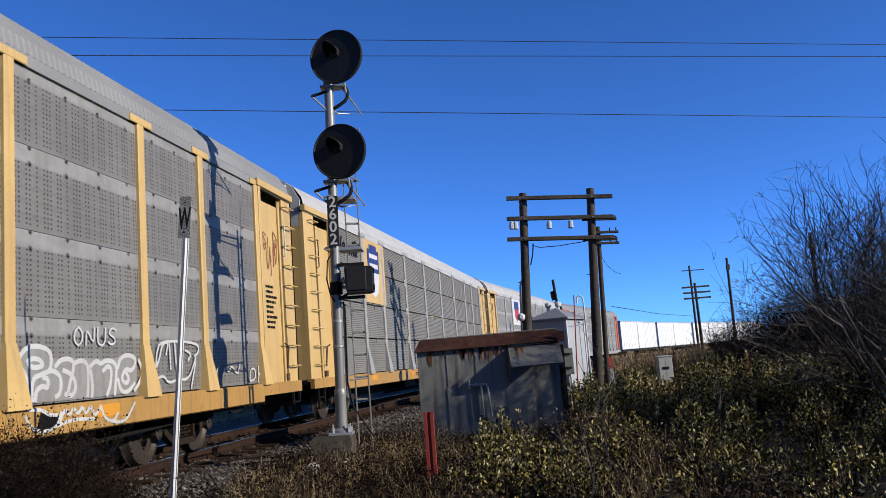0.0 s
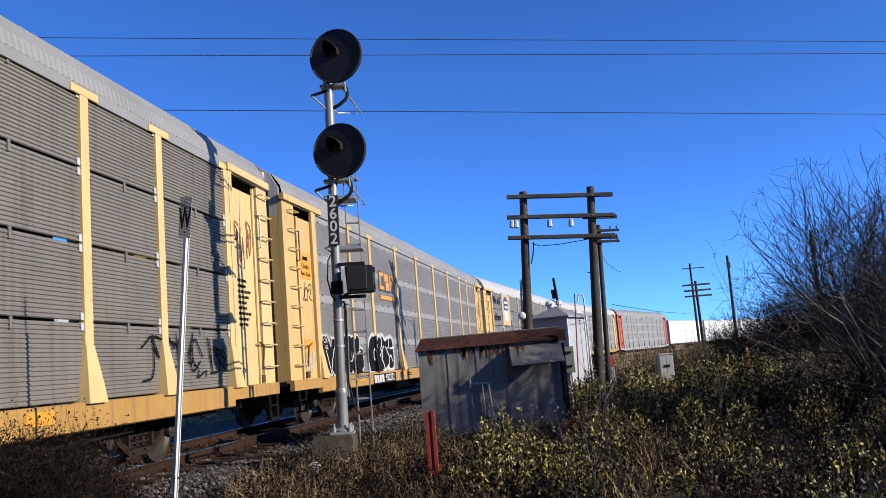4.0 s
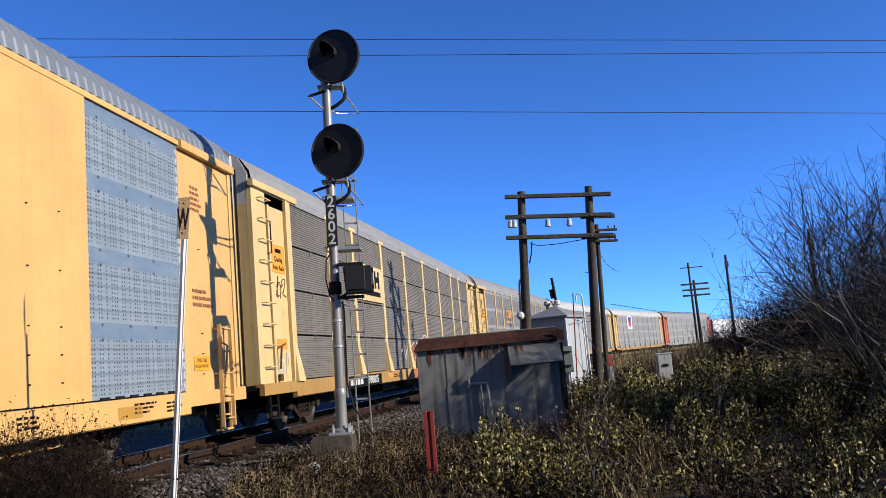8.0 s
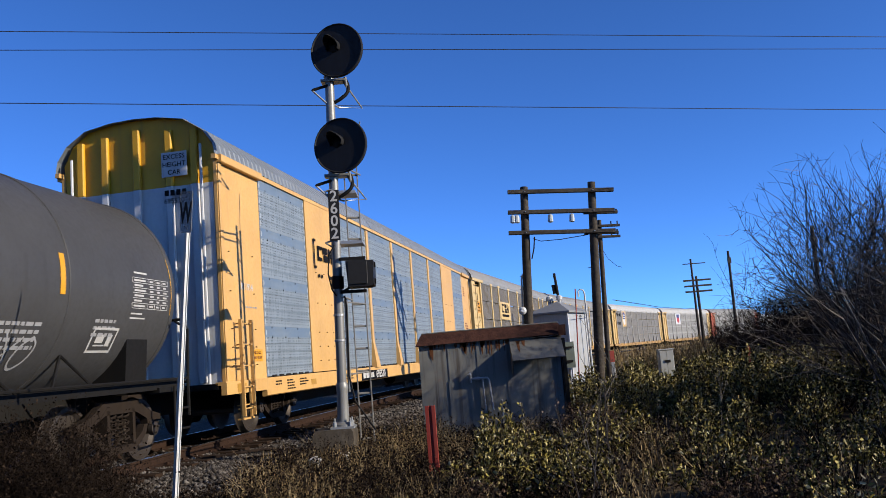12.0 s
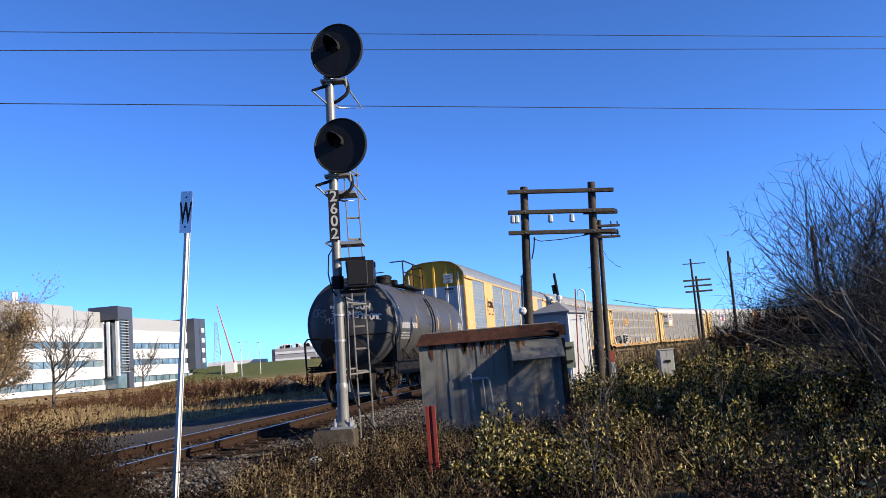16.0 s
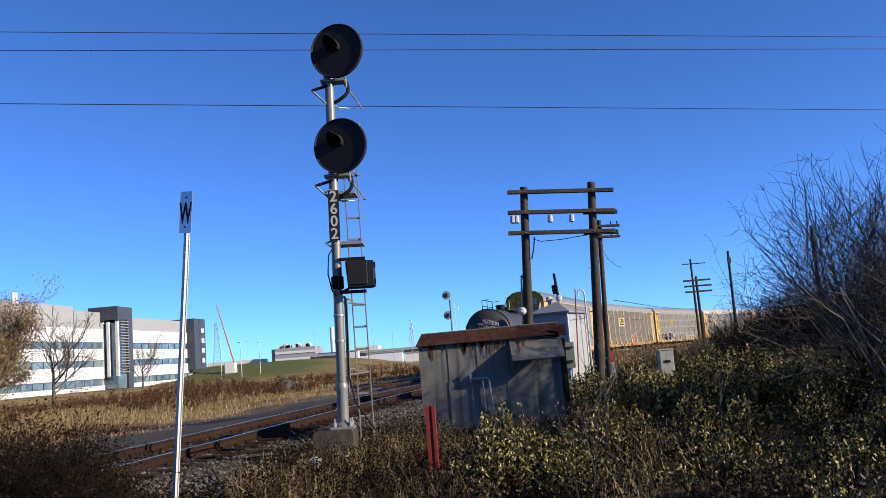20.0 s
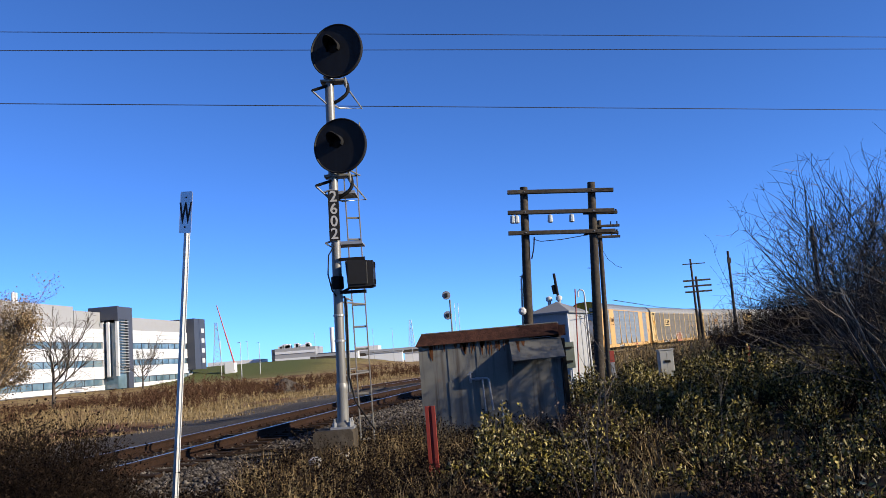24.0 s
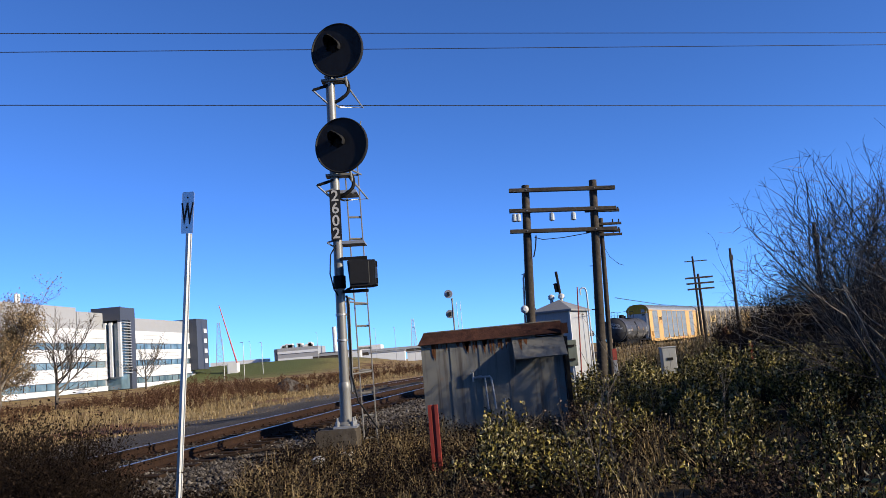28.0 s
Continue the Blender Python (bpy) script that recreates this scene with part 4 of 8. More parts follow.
for s in (-1, 1):
    part("side_sill", Geo().box(-6.3, 6.3, min(s * 1.28, s * 1.36), max(s * 1.28, s * 1.36), 1.02, 1.14), BLACK_STEEL, tank_car)
    part("hand_rail", Geo().tube([(-6.3, s * 1.50, 1.14), (-6.3, s * 1.52, 1.95), (-5.9, s * 1.53, 2.08)], 0.022, 6).tube([(6.3, s * 1.50, 1.14), (6.3, s * 1.52, 1.9), (5.9, s * 1.53, 2.0)], 0.022, 6).tube([(-6.3, s * 1.5, 1.16), (6.3, s * 1.5, 1.16)], 0.022, 6), BLACK_STEEL, tank_car)
    g = Geo()
    for x in np.arange(-4.6, 4.7, 1.55):
        g.tube([(x, s * 1.34, 1.12), (x + 0.45, s * 1.16, 1.56), (x + 0.9, s * 1.34, 1.12)], 0.022, 5)
        part("brace", g, BLACK_STEEL, tank_car)
        g = Geo()
part("centre_sill", Geo().box(-6.4, 6.4, -0.35, 0.35, 0.66, 1.04).box(-6.4, -5.6, -1.4, 1.4, 0.98, 1.05).box(5.6, 6.4, -1.4, 1.4, 0.98, 1.05), BLACK_STEEL, tank_car)
for x in (-5.2, 5.2):
    part("saddle", Geo().prism([(-1.25, 1.04), (1.25, 1.04), (1.30, 1.75), (0.9, 1.36), (0.45, 1.12), (0, 1.06), (-0.45, 1.12), (-0.9, 1.36), (-1.30, 1.75)], "x", x - 0.28, x + 0.28), BLACK_STEEL, tank_car)
# top fittings: walkway, guard rails, dome
top = TANK_Z + TANK_R
part("dome", Geo().lathe([(0.30, -0.1), (0.30, 0.28), (0.34, 0.29), (0.34, 0.34), (0.27, 0.40), (0.0, 0.42)], (-1.75, 0, top), "z", 20), BLACK_STEEL, tank_car, smooth=True)
part("valve_box", Geo().box(-1.2, -0.75, -0.3, 0.3, top - 0.1, top + 0.28, 0.04), BLACK_STEEL, tank_car)
for s in (-1, 1):
    walkway = part("walkway", Geo().box(-2.75, 0.45, min(s * 0.62, s * 1.05), max(s * 0.62, s * 1.05), top - 0.12, top - 0.06), BLACK_STEEL, tank_car)
    y = s * 1.03
    part("guard_rail", Geo().tube([(-2.72, y, top - 0.1), (-2.72, y, top + 0.72), (-2.64, y, top + 0.79), (0.34, y, top + 0.79), (0.42, y, top + 0.72), (0.42, y, top - 0.1)], 0.024, 6).tube([(-2.72, y, top + 0.38), (0.42, y, top + 0.38)], 0.02, 6).tube([(-1.2, y, top - 0.1), (-1.2, y, top + 0.79)], 0.02, 6), BLACK_STEEL, walkway)
for x in (-2.7, 0.4):
    part("end_rail", Geo().tube([(x, -1.03, top + 0.77), (x, -0.55, top + 0.77)], 0.022, 6).tube([(x, 0.55, top + 0.77), (x, 1.03, top + 0.77)], 0.022, 6), BLACK_STEEL, tank_car)
for s in (-1, 1):
    a0 = math.radians(205 if s < 0 else -25)
    rails = []
    g = Geo()
    arc = [math.radians(d) for d in range(36, -40, -6)]
    for dx in (-0.22, 0.22):
        pts = [(-0.75 + dx, s * (TANK_R + 0.13) * math.cos(a), TANK_Z + (TANK_R + 0.13) * math.sin(a)) for a in arc]
        pts.append((-0.75 + dx, s * 1.48, 0.55))
        g.tube(pts, 0.024, 6)
    for a in arc[::2]:
        g.tube([(-0.97, s * (TANK_R + 0.13) * math.cos(a), TANK_Z + (TANK_R + 0.13) * math.sin(a)), (-0.53, s * (TANK_R + 0.13) * math.cos(a), TANK_Z + (TANK_R + 0.13) * math.sin(a))], 0.016, 6)
    for z in (1.05, 0.62):
        g.tube([(-0.97, s * 1.48, z), (-0.53, s * 1.48, z)], 0.016, 6)
    part("ladder", g, BLACK_STEEL, tank_car)
    # amber reflective strips
    for x in (-5.95, -3.1, 0.60, 3.17, 5.89):
        g = Geo()
        lo_, hi_ = (-14, 19) if abs(x) > 5 else (-8, 11)
        pts = [math.radians(lo_ + (hi_ - lo_) * k / 6) for k in range(7)]
        rr = TANK_R + 0.006
        g.add([(x + dx, s * rr * math.cos(a), TANK_Z + rr * math.sin(a)) for a in pts for dx in (0, 0.10)], [(2 * i, 2 * i + 1, 2 * i + 3, 2 * i + 2) for i in range(len(pts) - 1)])
        part("reflector_strip", g, YELLOW_MARK, shell, "amber reflective strip")
for e in (-1, 1):
    x = e * 6.4
    part("end_rail", Geo().tube([(x, -1.45, 0.6), (x, -1.45, 1.98), (x, -1.36, 2.06), (x, -0.2, 2.06), (x, 0.2, 2.02), (x, 1.36, 2.06), (x, 1.45, 1.98), (x, 1.45, 0.6)], 0.024, 6).tube([(x, -1.45, 1.1), (x, 1.45, 1.1)], 0.022, 6), BLACK_STEEL, tank_car)
    g = Geo()
    for s in (-1, 1):
        for z in (0.42, 0.72):
            g.tube([(x - e * 0.45, s * 1.45, z), (x, s * 1.45, z)], 0.018, 6)
        g.tube([(x - e * 0.45, s * 1.45, 1.05), (x - e * 0.45, s * 1.45, 0.40)], 0.018, 6)
    part("stirrup_step", g, BLACK_STEEL, tank_car)
    coupler(tank_car, e * 6.5)
    truck(tank_car, e * 5.2)
part("brake_wheel", Geo().lathe([(0.26, -0.015), (0.28, 0.0), (0.26, 0.015), (0.24, 0.0), (0.26, -0.015)], (-6.72, 0.55, 1.75), "x", 20).tube([(-6.72, 0.30, 1.75), (-6.72, 0.80, 1.75)], 0.014, 5).tube([(-6.72, 0.55, 1.50), (-6.72, 0.55, 2.0)], 0.014, 5).box(-6.7, -6.45, 0.45, 0.65, 1.05, 1.85), BLACK_STEEL, tank_car)
eot = part("rear_marker", Geo().box(-6.85, -6.68, 0.16, 0.34, 0.95, 1.45, 0.03), CASE_GREY, tank_car, "grey end-of-train marker box with a red patch")
part("red_patch", Geo().box(-6.86, -6.845, 0.17, 0.33, 1.0, 1.16), SIGN_RED, eot)
part("amber_patch", Geo().box(-6.80, -6.70, 0.155, 0.165, 1.12, 1.40), YELLOW_MARK, eot)
part("marker_lens", Geo().lathe([(0.07, -0.03), (0.06, -0.05), (0.0, -0.06)], (-6.84, 0.25, 1.38), "x", 14), SIGN_RED, eot)

# ---------- lettering and spray paint on the cars
STROKES = {
    "A": [[(0, 0), (.5, 1), (1, 0)], [(.2, .4), (.8, .4)]], "C": [[(1, .85), (.6, 1), (.15, .8), (0, .5), (.15, .2), (.6, 0), (1, .15)]], "D": [[(0, 0), (0, 1), (.6, .9), (1, .5), (.6, .08), (0, 0)]],
    "E": [[(1, 1), (0, 1), (0, 0), (1, 0)], [(0, .5), (.8, .5)]], "G": [[(1, .85), (.6, 1), (.15, .8), (0, .5), (.15, .15), (.6, 0), (1, .15), (1, .48), (.6, .48)]], "H": [[(0, 0), (0, 1)], [(1, 0), (1, 1)], [(0, .5), (1, .5)]],
    "L": [[(0, 1), (0, 0), (1, 0)]], "M": [[(0, 0), (.1, 1), (.5, .3), (.9, 1), (1, 0)]], "N": [[(0, 0), (0, 1), (1, 0), (1, 1)]], "O": [[(.5, 1), (.1, .8), (0, .5), (.1, .2), (.5, 0), (.9, .2), (1, .5), (.9, .8), (.5, 1)]],
    "P": [[(0, 0), (0, 1), (.8, .95), (1, .72), (.8, .5), (0, .48)]], "R": [[(0, 0), (0, 1), (.8, .95), (1, .72), (.8, .5), (0, .48), (1, 0)]], "S": [[(1, .85), (.6, 1), (.1, .85), (.15, .58), (.85, .42), (.9, .15), (.4, 0), (0, .15)]],
    "T": [[(0, 1), (1, 1)], [(.5, 1), (.5, 0)]], "U": [[(0, 1), (0, .25), (.3, 0), (.7, 0), (1, .25), (1, 1)]], "W": [[(0, 1), (.25, 0), (.5, .7), (.75, 0), (1, 1)]], "Z": [[(0, 1), (1, 1), (0, 0), (1, 0)]], "-": [[(.2, .5), (.8, .5)]],
    "X": [[(0, 0), (1, 1)], [(0, 1), (1, 0)]], "I": [[(.5, 0), (.5, 1)]], "2": [[(0, .8), (.5, 1), (1, .75), (.1, 0), (1, 0)]]}


def bend(pts, n=3):
    """Round off a polyline by cutting its corners."""
    for _ in range(n):
        out = [pts[0]]
        for a, b in zip(pts, pts[1:]):
            out += [(a[0] * .75 + b[0] * .25, a[1] * .75 + b[1] * .25), (a[0] * .25 + b[0] * .75, a[1] * .25 + b[1] * .75)]
        pts = out + [pts[-1]]
    return pts


def spray(name, lines, width, place, material, parent, lift, label="", rounded=False):
    """Flat painted strokes; place(u, v, lift) maps the drawing to the surface."""
    g = Geo()
    k = 0
    for line in lines:
        for i, (a, b) in enumerate(zip(line, line[1:])):
            dx, dy = b[0] - a[0], b[1] - a[1]
            d = math.hypot(dx, dy) or 1e-6
            nx_, ny_ = -dy / d * width / 2, dx / d * width / 2
            ex, ey = dx / d * width * 0.35, dy / d * width * 0.35
            k += 1
            h = lift + 0.00004 * (k % 40)
            g.add([place(u, v, h) for u, v in ((a[0] + nx_ - ex, a[1] + ny_ - ey), (a[0] - nx_ - ex, a[1] - ny_ - ey), (b[0] - nx_ + ex, b[1] - ny_ + ey), (b[0] + nx_ + ex, b[1] + ny_ + ey))], [(0, 1, 2, 3)])
        for u, v in line if rounded else ():
            k += 1
            h = lift + 0.00004 * (k % 40)
            g.add([place(u + width / 2 * math.cos(a), v + width / 2 * math.sin(a), h) for a in np.arange(16) * math.pi / 8], [tuple(range(16))])
    ob = part(name, g, material, parent)
    return tagged(ob, label=label, kind="stuff") if len(lines) > 1 else (tagged(ob, label=label) if label else ob)


def letters(text, x0, z0, w, h, slant=0.1, gap=0.12, wob=0.05, seed=0, rounds=2):
    """Strokes of a word laid into a box."""
    r_ = random.Random(seed)
    n = len(text)
    cw = w / n
    out = []
    for i, ch in enumerate(text):
        for st in STROKES.get(ch, []):
            dz = r_.uniform(-wob, wob) * h
            pts = [(x0 + i * cw + cw * gap / 2 + (u + slant * v) * cw * (1 - gap), z0 + v * h + dz) for u, v in st]
            out.append(bend(pts, rounds))
    return out


def on_side(u, v, lift):
    return (u, -SIDE - 0.028 - lift, v)


def on_sill(u, v, lift):
    return (u, -1.602 - lift, v)


def bars(name, parent, boxes, y, material, label=""):
    """Plain painted bars: (x0, x1, z0, z1) on the near side."""
    if name in ("sill_patch", "mark_bar", "emblem_bracket", "emblem_dot", "emblem"):
        for x0, x1, z0, z1 in boxes:
            ob = part(name, Geo().box(x0, x1, y - 0.004, y, z0, z1), material, parent, label)
        return ob
    g = Geo()
    for x0, x1, z0, z1 in boxes:
        g.box(x0, x1, y - 0.004, y, z0, z1)
    return part(name, g, material, parent, label)


def scribble(parent, x0, x1, z0, z1, n, width, material, seed, place=on_side, label="", lift=0.004):
    r_ = random.Random(seed)
    lines = []
    for k in range(n):
        u = x0 + (x1 - x0) * (k + 0.5) / n
        pts = [(u + r_.uniform(-1, 1) * (x1 - x0) / n, z0 + (z1 - z0) * r_.random()) for _ in range(r_.randint(4, 7))]
        lines.append(bend(pts, 2))
    return spray("spray_tag", lines, width, place, material, parent, lift, label)


def small_print(parent, x0, z0, w, rows, row_h, y, material, seed):
    """Lines of small unreadable lettering as broken bars."""
    r_ = random.Random(seed)
    bx = []
    for k in range(rows):
        x = x0
        end = x0 + w * r_.uniform(0.6, 1.0)
        while x < end:
            l = r_.uniform(0.05, 0.16)
            bx.append((x, min(x + l, end), z0 - k * row_h, z0 - k * row_h + row_h * 0.5))
            x += l + 0.03
    return bars("small_print", parent, bx, y, material)


FRONT_Y = -SIDE - 0.03
# grey sprayed car: emblem, two bubble pieces, plates, tags
bars("emblem_shadow", rack_spray, [(-6.05, -4.36, 3.42, 4.01)], FRONT_Y - 0.001, painted("emblem_shadow_paint", (0.10, 0.09, 0.08), amount=0.3), "dark painted ground of the emblem")
bars("emblem", rack_spray, [(-5.98, -5.52, 3.46, 3.56), (-5.98, -5.86, 3.56, 3.88), (-5.98, -5.52, 3.86, 3.97), (-5.42, -4.98, 3.72, 3.97), (-5.30, -4.90, 3.46, 3.70), (-4.84, -4.70, 3.46, 3.97), (-4.58, -4.42, 3.46, 3.97), (-4.74, -4.50, 3.64, 3.80)], FRONT_Y - 0.003, LOGO_AMBER, "amber painted emblem shapes")
bars("emblem_bar", rack_spray, [(-6.0, -4.38, 3.16, 3.28)], FRONT_Y - 0.003, LOGO_AMBER)
BULBS = [[(-11.20, 1.82), (-11.29, 1.61), (-11.22, 1.42), (-11.12, 1.31)], [(-11.1, 1.80), (-10.92, 1.61), (-10.84, 1.26)], [(-10.57, 1.76), (-10.66, 1.51), (-10.52, 1.24)], [(-10.15, 1.86), (-10.13, 1.55), (-10.15, 1.22)], [(-9.75, 1.84), (-9.82, 1.5), (-9.65, 1.23)],
         [(-9.27, 1.85), (-9.37, 1.54), (-9.3, 1.24)], [(-9.02, 1.83), (-8.97, 1.48), (-8.99, 1.25)], [(-8.64, 1.86), (-8.67, 1.53), (-8.58, 1.26)], [(-8.34, 1.53), (-8.32, 1.31)]]
FOLDS = [[(-11.14, 1.65), (-11.0, 1.43), (-10.83, 1.1)], [(-10.83, 1.1), (-10.74, 1.38), (-10.63, 1.6), (-10.53, 1.72)], [(-10.44, 1.65), (-10.32, 1.52), (-10.38, 1.27), (-10.52, 1.1)], [(-10.04, 1.53), (-9.95, 1.35), (-9.82, 1.08)], [(-9.95, 1.97), (-9.92, 1.70), (-10.0, 1.50)],
         [(-9.42, 1.85), (-9.49, 1.49), (-9.64, 1.19)], [(-8.91, 1.91), (-8.96, 1.59), (-9.16, 1.37), (-9.29, 1.37)], [(-8.78, 1.48), (-8.61, 1.59), (-8.41, 1.62)], [(-8.74, 1.10), (-8.70, 1.32)]]
SMALL_MARKS = [[(-11.22, 1.95), (-11.28, 1.90), (-11.25, 1.84), (-11.17, 1.84)], [(-11.13, 1.84), (-11.12, 1.94), (-11.05, 1.91), (-11.10, 1.88), (-11.02, 1.84)], [(-11.22, 1.79), (-11.19, 1.70)], [(-11.13, 1.78), (-11.12, 1.70)], [(-11.07, 1.77), (-11.0, 1.75), (-11.06, 1.69), (-10.98, 1.69)]]
word = spray("spray_outline", [bend(l, 2) for l in BULBS], 0.44, on_side, SPRAY_WHITE, rack_spray, 0.003, "black bubble letters with a white outline", True)
spray("spray_fill", [bend(l, 2) for l in BULBS], 0.34, on_side, SPRAY_BLACK, word, 0.006, "", True)
spray("spray_line", [bend(l, 2) for l in FOLDS], 0.04, on_side, SPRAY_WHITE, word, 0.009)
spray("spray_tag", SMALL_MARKS, 0.022, on_side, SPRAY_WHITE, word, 0.009)
blob = bend([(-7.55, 1.03), (-7.70, 1.35), (-7.72, 1.65), (-7.55, 1.92), (-7.30, 2.07), (-7.06, 2.10), (-6.85, 2.02), (-6.73, 1.94), (-6.60, 2.06), (-6.44, 2.09), (-6.30, 2.02), (-6.22, 2.11), (-6.08, 2.09), (-5.85, 1.93), (-5.62, 2.03), (-5.42, 2.02),
             (-5.20, 2.07), (-5.02, 1.99), (-4.93, 1.80), (-4.90, 1.45), (-4.97, 1.10), (-5.20, 1.05), (-5.48, 1.06), (-5.62, 1.20), (-5.80, 1.10), (-6.10, 1.05), (-6.45, 1.02), (-6.65, 1.08), (-6.90, 1.04), (-7.25, 1.00), (-7.55, 1.03)], 1)
fill = part("spray_fill", Geo().add([on_side(u, v, 0.0035) for u, v in blob[:-1]], [tuple(range(len(blob) - 1))]), SPRAY_BLACK, rack_spray, "black bubble letters with a white outline")
inner = [[(-6.76, 1.92), (-6.69, 1.74), (-6.74, 1.63), (-6.95, 1.68), (-7.12, 1.65), (-7.13, 1.40), (-6.96, 1.37)], [(-6.72, 1.62), (-6.55, 1.48), (-6.46, 1.22), (-6.60, 1.04)],
         [(-6.28, 2.02), (-6.22, 1.82), (-6.42, 1.67), (-6.26, 1.62)], [(-6.50, 1.48), (-6.34, 1.56)], [(-6.22, 1.60), (-6.15, 1.70), (-6.05, 1.76)], [(-6.24, 1.56), (-6.20, 1.45), (-6.36, 1.42), (-6.12, 1.26), (-6.02, 1.06)],
         [(-5.82, 1.74), (-5.62, 1.57), (-5.45, 1.45), (-5.50, 1.26), (-5.74, 1.12), (-5.60, 1.02)], [(-5.44, 2.02), (-5.46, 1.76), (-5.60, 1.70)], [(-5.36, 1.70), (-5.10, 1.70), (-4.94, 1.75)], [(-5.45, 1.43), (-5.28, 1.51), (-5.12, 1.32)]]


def post_paint(parent, x, z_top, material):
    """Spray paint carried over the foot of a side post."""
    secs = [(z_top, 0.085, -0.06), (1.72, 0.085, -0.06), (1.22, 0.17, -0.135), (1.04, 0.196, -0.157)]
    vs = [(x + sx * w, -SIDE + y - 0.004, z) for z, w, y in secs for sx in (-1, 1)]
    g = Geo().add(vs, [(2 * i, 2 * i + 1, 2 * i + 3, 2 * i + 2) for i in range(3)])
    for sx in (-1, 1):
        vs = [(x + sx * (w + 0.004), -SIDE + d_, z) for z, w, y in secs for d_ in (y, -0.034)]
        g.add(vs, [(2 * i, 2 * i + 1, 2 * i + 3, 2 * i + 2) for i in range(3)])
    part("post_spray", g, material, parent)


for x, zt in ((-6.88, 2.05), (-8.88, 1.95)):
    post_paint(rack_spray, x, zt, SPRAY_BLACK)
spray("spray_outline", [blob], 0.105, on_side, SPRAY_WHITE, fill, 0.006, "white spray outline")
spray("spray_line", [bend(l, 1) for l in inner], 0.06, on_side, SPRAY_WHITE, fill, 0.009)
scribble(rack_spray, -4.5, -4.2, 1.2, 1.8, 4, 0.03, SPRAY_WHITE, 3)
PIECE = [[(5.04, 1.48), (5.04, 1.59), (5.16, 1.68), (5.36, 1.70), (5.56, 1.65), (5.60, 1.55), (5.57, 1.42), (5.39, 1.38), (5.25, 1.34), (5.24, 1.11)], [(5.04, 1.48), (5.14, 1.39), (5.17, 1.27), (5.18, 1.11)],
         [(5.18, 1.53), (5.25, 1.56), (5.38, 1.55), (5.45, 1.49), (5.36, 1.46), (5.21, 1.47), (5.18, 1.53)], [(5.43, 1.38), (5.58, 1.43), (5.72, 1.39), (5.78, 1.30), (5.75, 1.16), (5.67, 1.13)]]
PIECE += [[(5.30, 1.11), (5.32, 1.22), (5.43, 1.26), (5.52, 1.23), (5.54, 1.33), (5.45, 1.35)], [(5.67, 1.47), (5.78, 1.55), (5.99, 1.55), (6.03, 1.46), (5.96, 1.32), (5.89, 1.13)], [(6.03, 1.50), (6.20, 1.54), (6.31, 1.48), (6.32, 1.30), (6.30, 1.11)],
          [(5.82, 1.42), (5.94, 1.39), (6.04, 1.31), (6.06, 1.19), (5.97, 1.12), (5.85, 1.15)]]
PIECE += [[(6.35, 1.45), (6.49, 1.53), (6.61, 1.48), (6.70, 1.53), (6.90, 1.51), (6.97, 1.43), (6.94, 1.29), (6.91, 1.10)], [(6.37, 1.40), (6.41, 1.23), (6.39, 1.10)], [(6.65, 1.40), (6.75, 1.46), (6.85, 1.42), (6.81, 1.21), (6.73, 1.10)],
          [(7.00, 1.44), (7.05, 1.55), (7.24, 1.60), (7.45, 1.55), (7.42, 1.45), (7.31, 1.38), (7.23, 1.41), (7.15, 1.39), (7.07, 1.28), (7.19, 1.22), (7.27, 1.27), (7.20, 1.36)]]
PIECE += [[(6.99, 1.28), (7.06, 1.12), (7.24, 1.11), (7.41, 1.22)], [(7.53, 1.52), (7.62, 1.38), (7.56, 1.24), (7.40, 1.13)]]
haze = bend([(5.02, 1.08), (5.02, 1.60), (5.35, 1.72), (5.62, 1.55), (5.80, 1.56), (6.20, 1.56), (6.90, 1.54), (7.24, 1.62), (7.50, 1.50), (7.45, 1.20), (7.20, 1.08), (5.02, 1.08)], 2)
grey_fill = part("spray_fill", Geo().add([on_side(u, v, 0.0025) for u, v in haze[:-1]], [tuple(range(len(haze) - 1))]), SPRAY_HAZE, rack_spray, "thin grey spray fill behind white letters")
spray("spray_outline", [bend(l, 2) for l in PIECE], 0.055, on_side, SPRAY_WHITE, rack_spray, 0.006, "white outlined spray letters")
part("spray_fill", Geo().add([on_sill(u, v, 0.002) for u, v in ((5.30, 1.00), (5.62, 0.92), (5.60, 0.80), (5.20, 0.76))], [(0, 1, 2, 3)]), SPRAY_BLACK, rack_spray)
SILL_PIECE = [[(5.10, 1.01), (5.28, 1.01), (5.46, 0.93), (5.57, 0.93)], [(5.03, 0.95), (5.13, 0.81), (5.34, 0.76), (5.57, 0.79), (5.65, 0.95)], [(5.61, 0.83), (5.73, 1.00), (5.81, 0.89), (5.89, 1.00), (5.97, 0.90), (6.07, 1.00), (6.14, 0.89), (6.24, 1.00), (6.32, 0.85), (6.46, 0.97)],
              [(5.57, 0.81), (5.89, 0.86), (6.32, 0.83)], [(6.46, 0.97), (6.55, 0.81), (6.74, 0.76), (6.84, 0.86)], [(6.74, 0.76), (7.03, 0.74), (7.26, 0.97)]]
spray("spray_tag", [bend(l, 2) for l in SILL_PIECE], 0.04, on_sill, SPRAY_WHITE, rack_spray, 0.005, "white spray scrawl on the sill")
spray("spray_tag", letters("BONUS", 5.75, 1.70, 1.25, 0.22, 0.1, 0.3, 0.1, 5), 0.025, on_side, SPRAY_WHITE, rack_spray, 0.004)
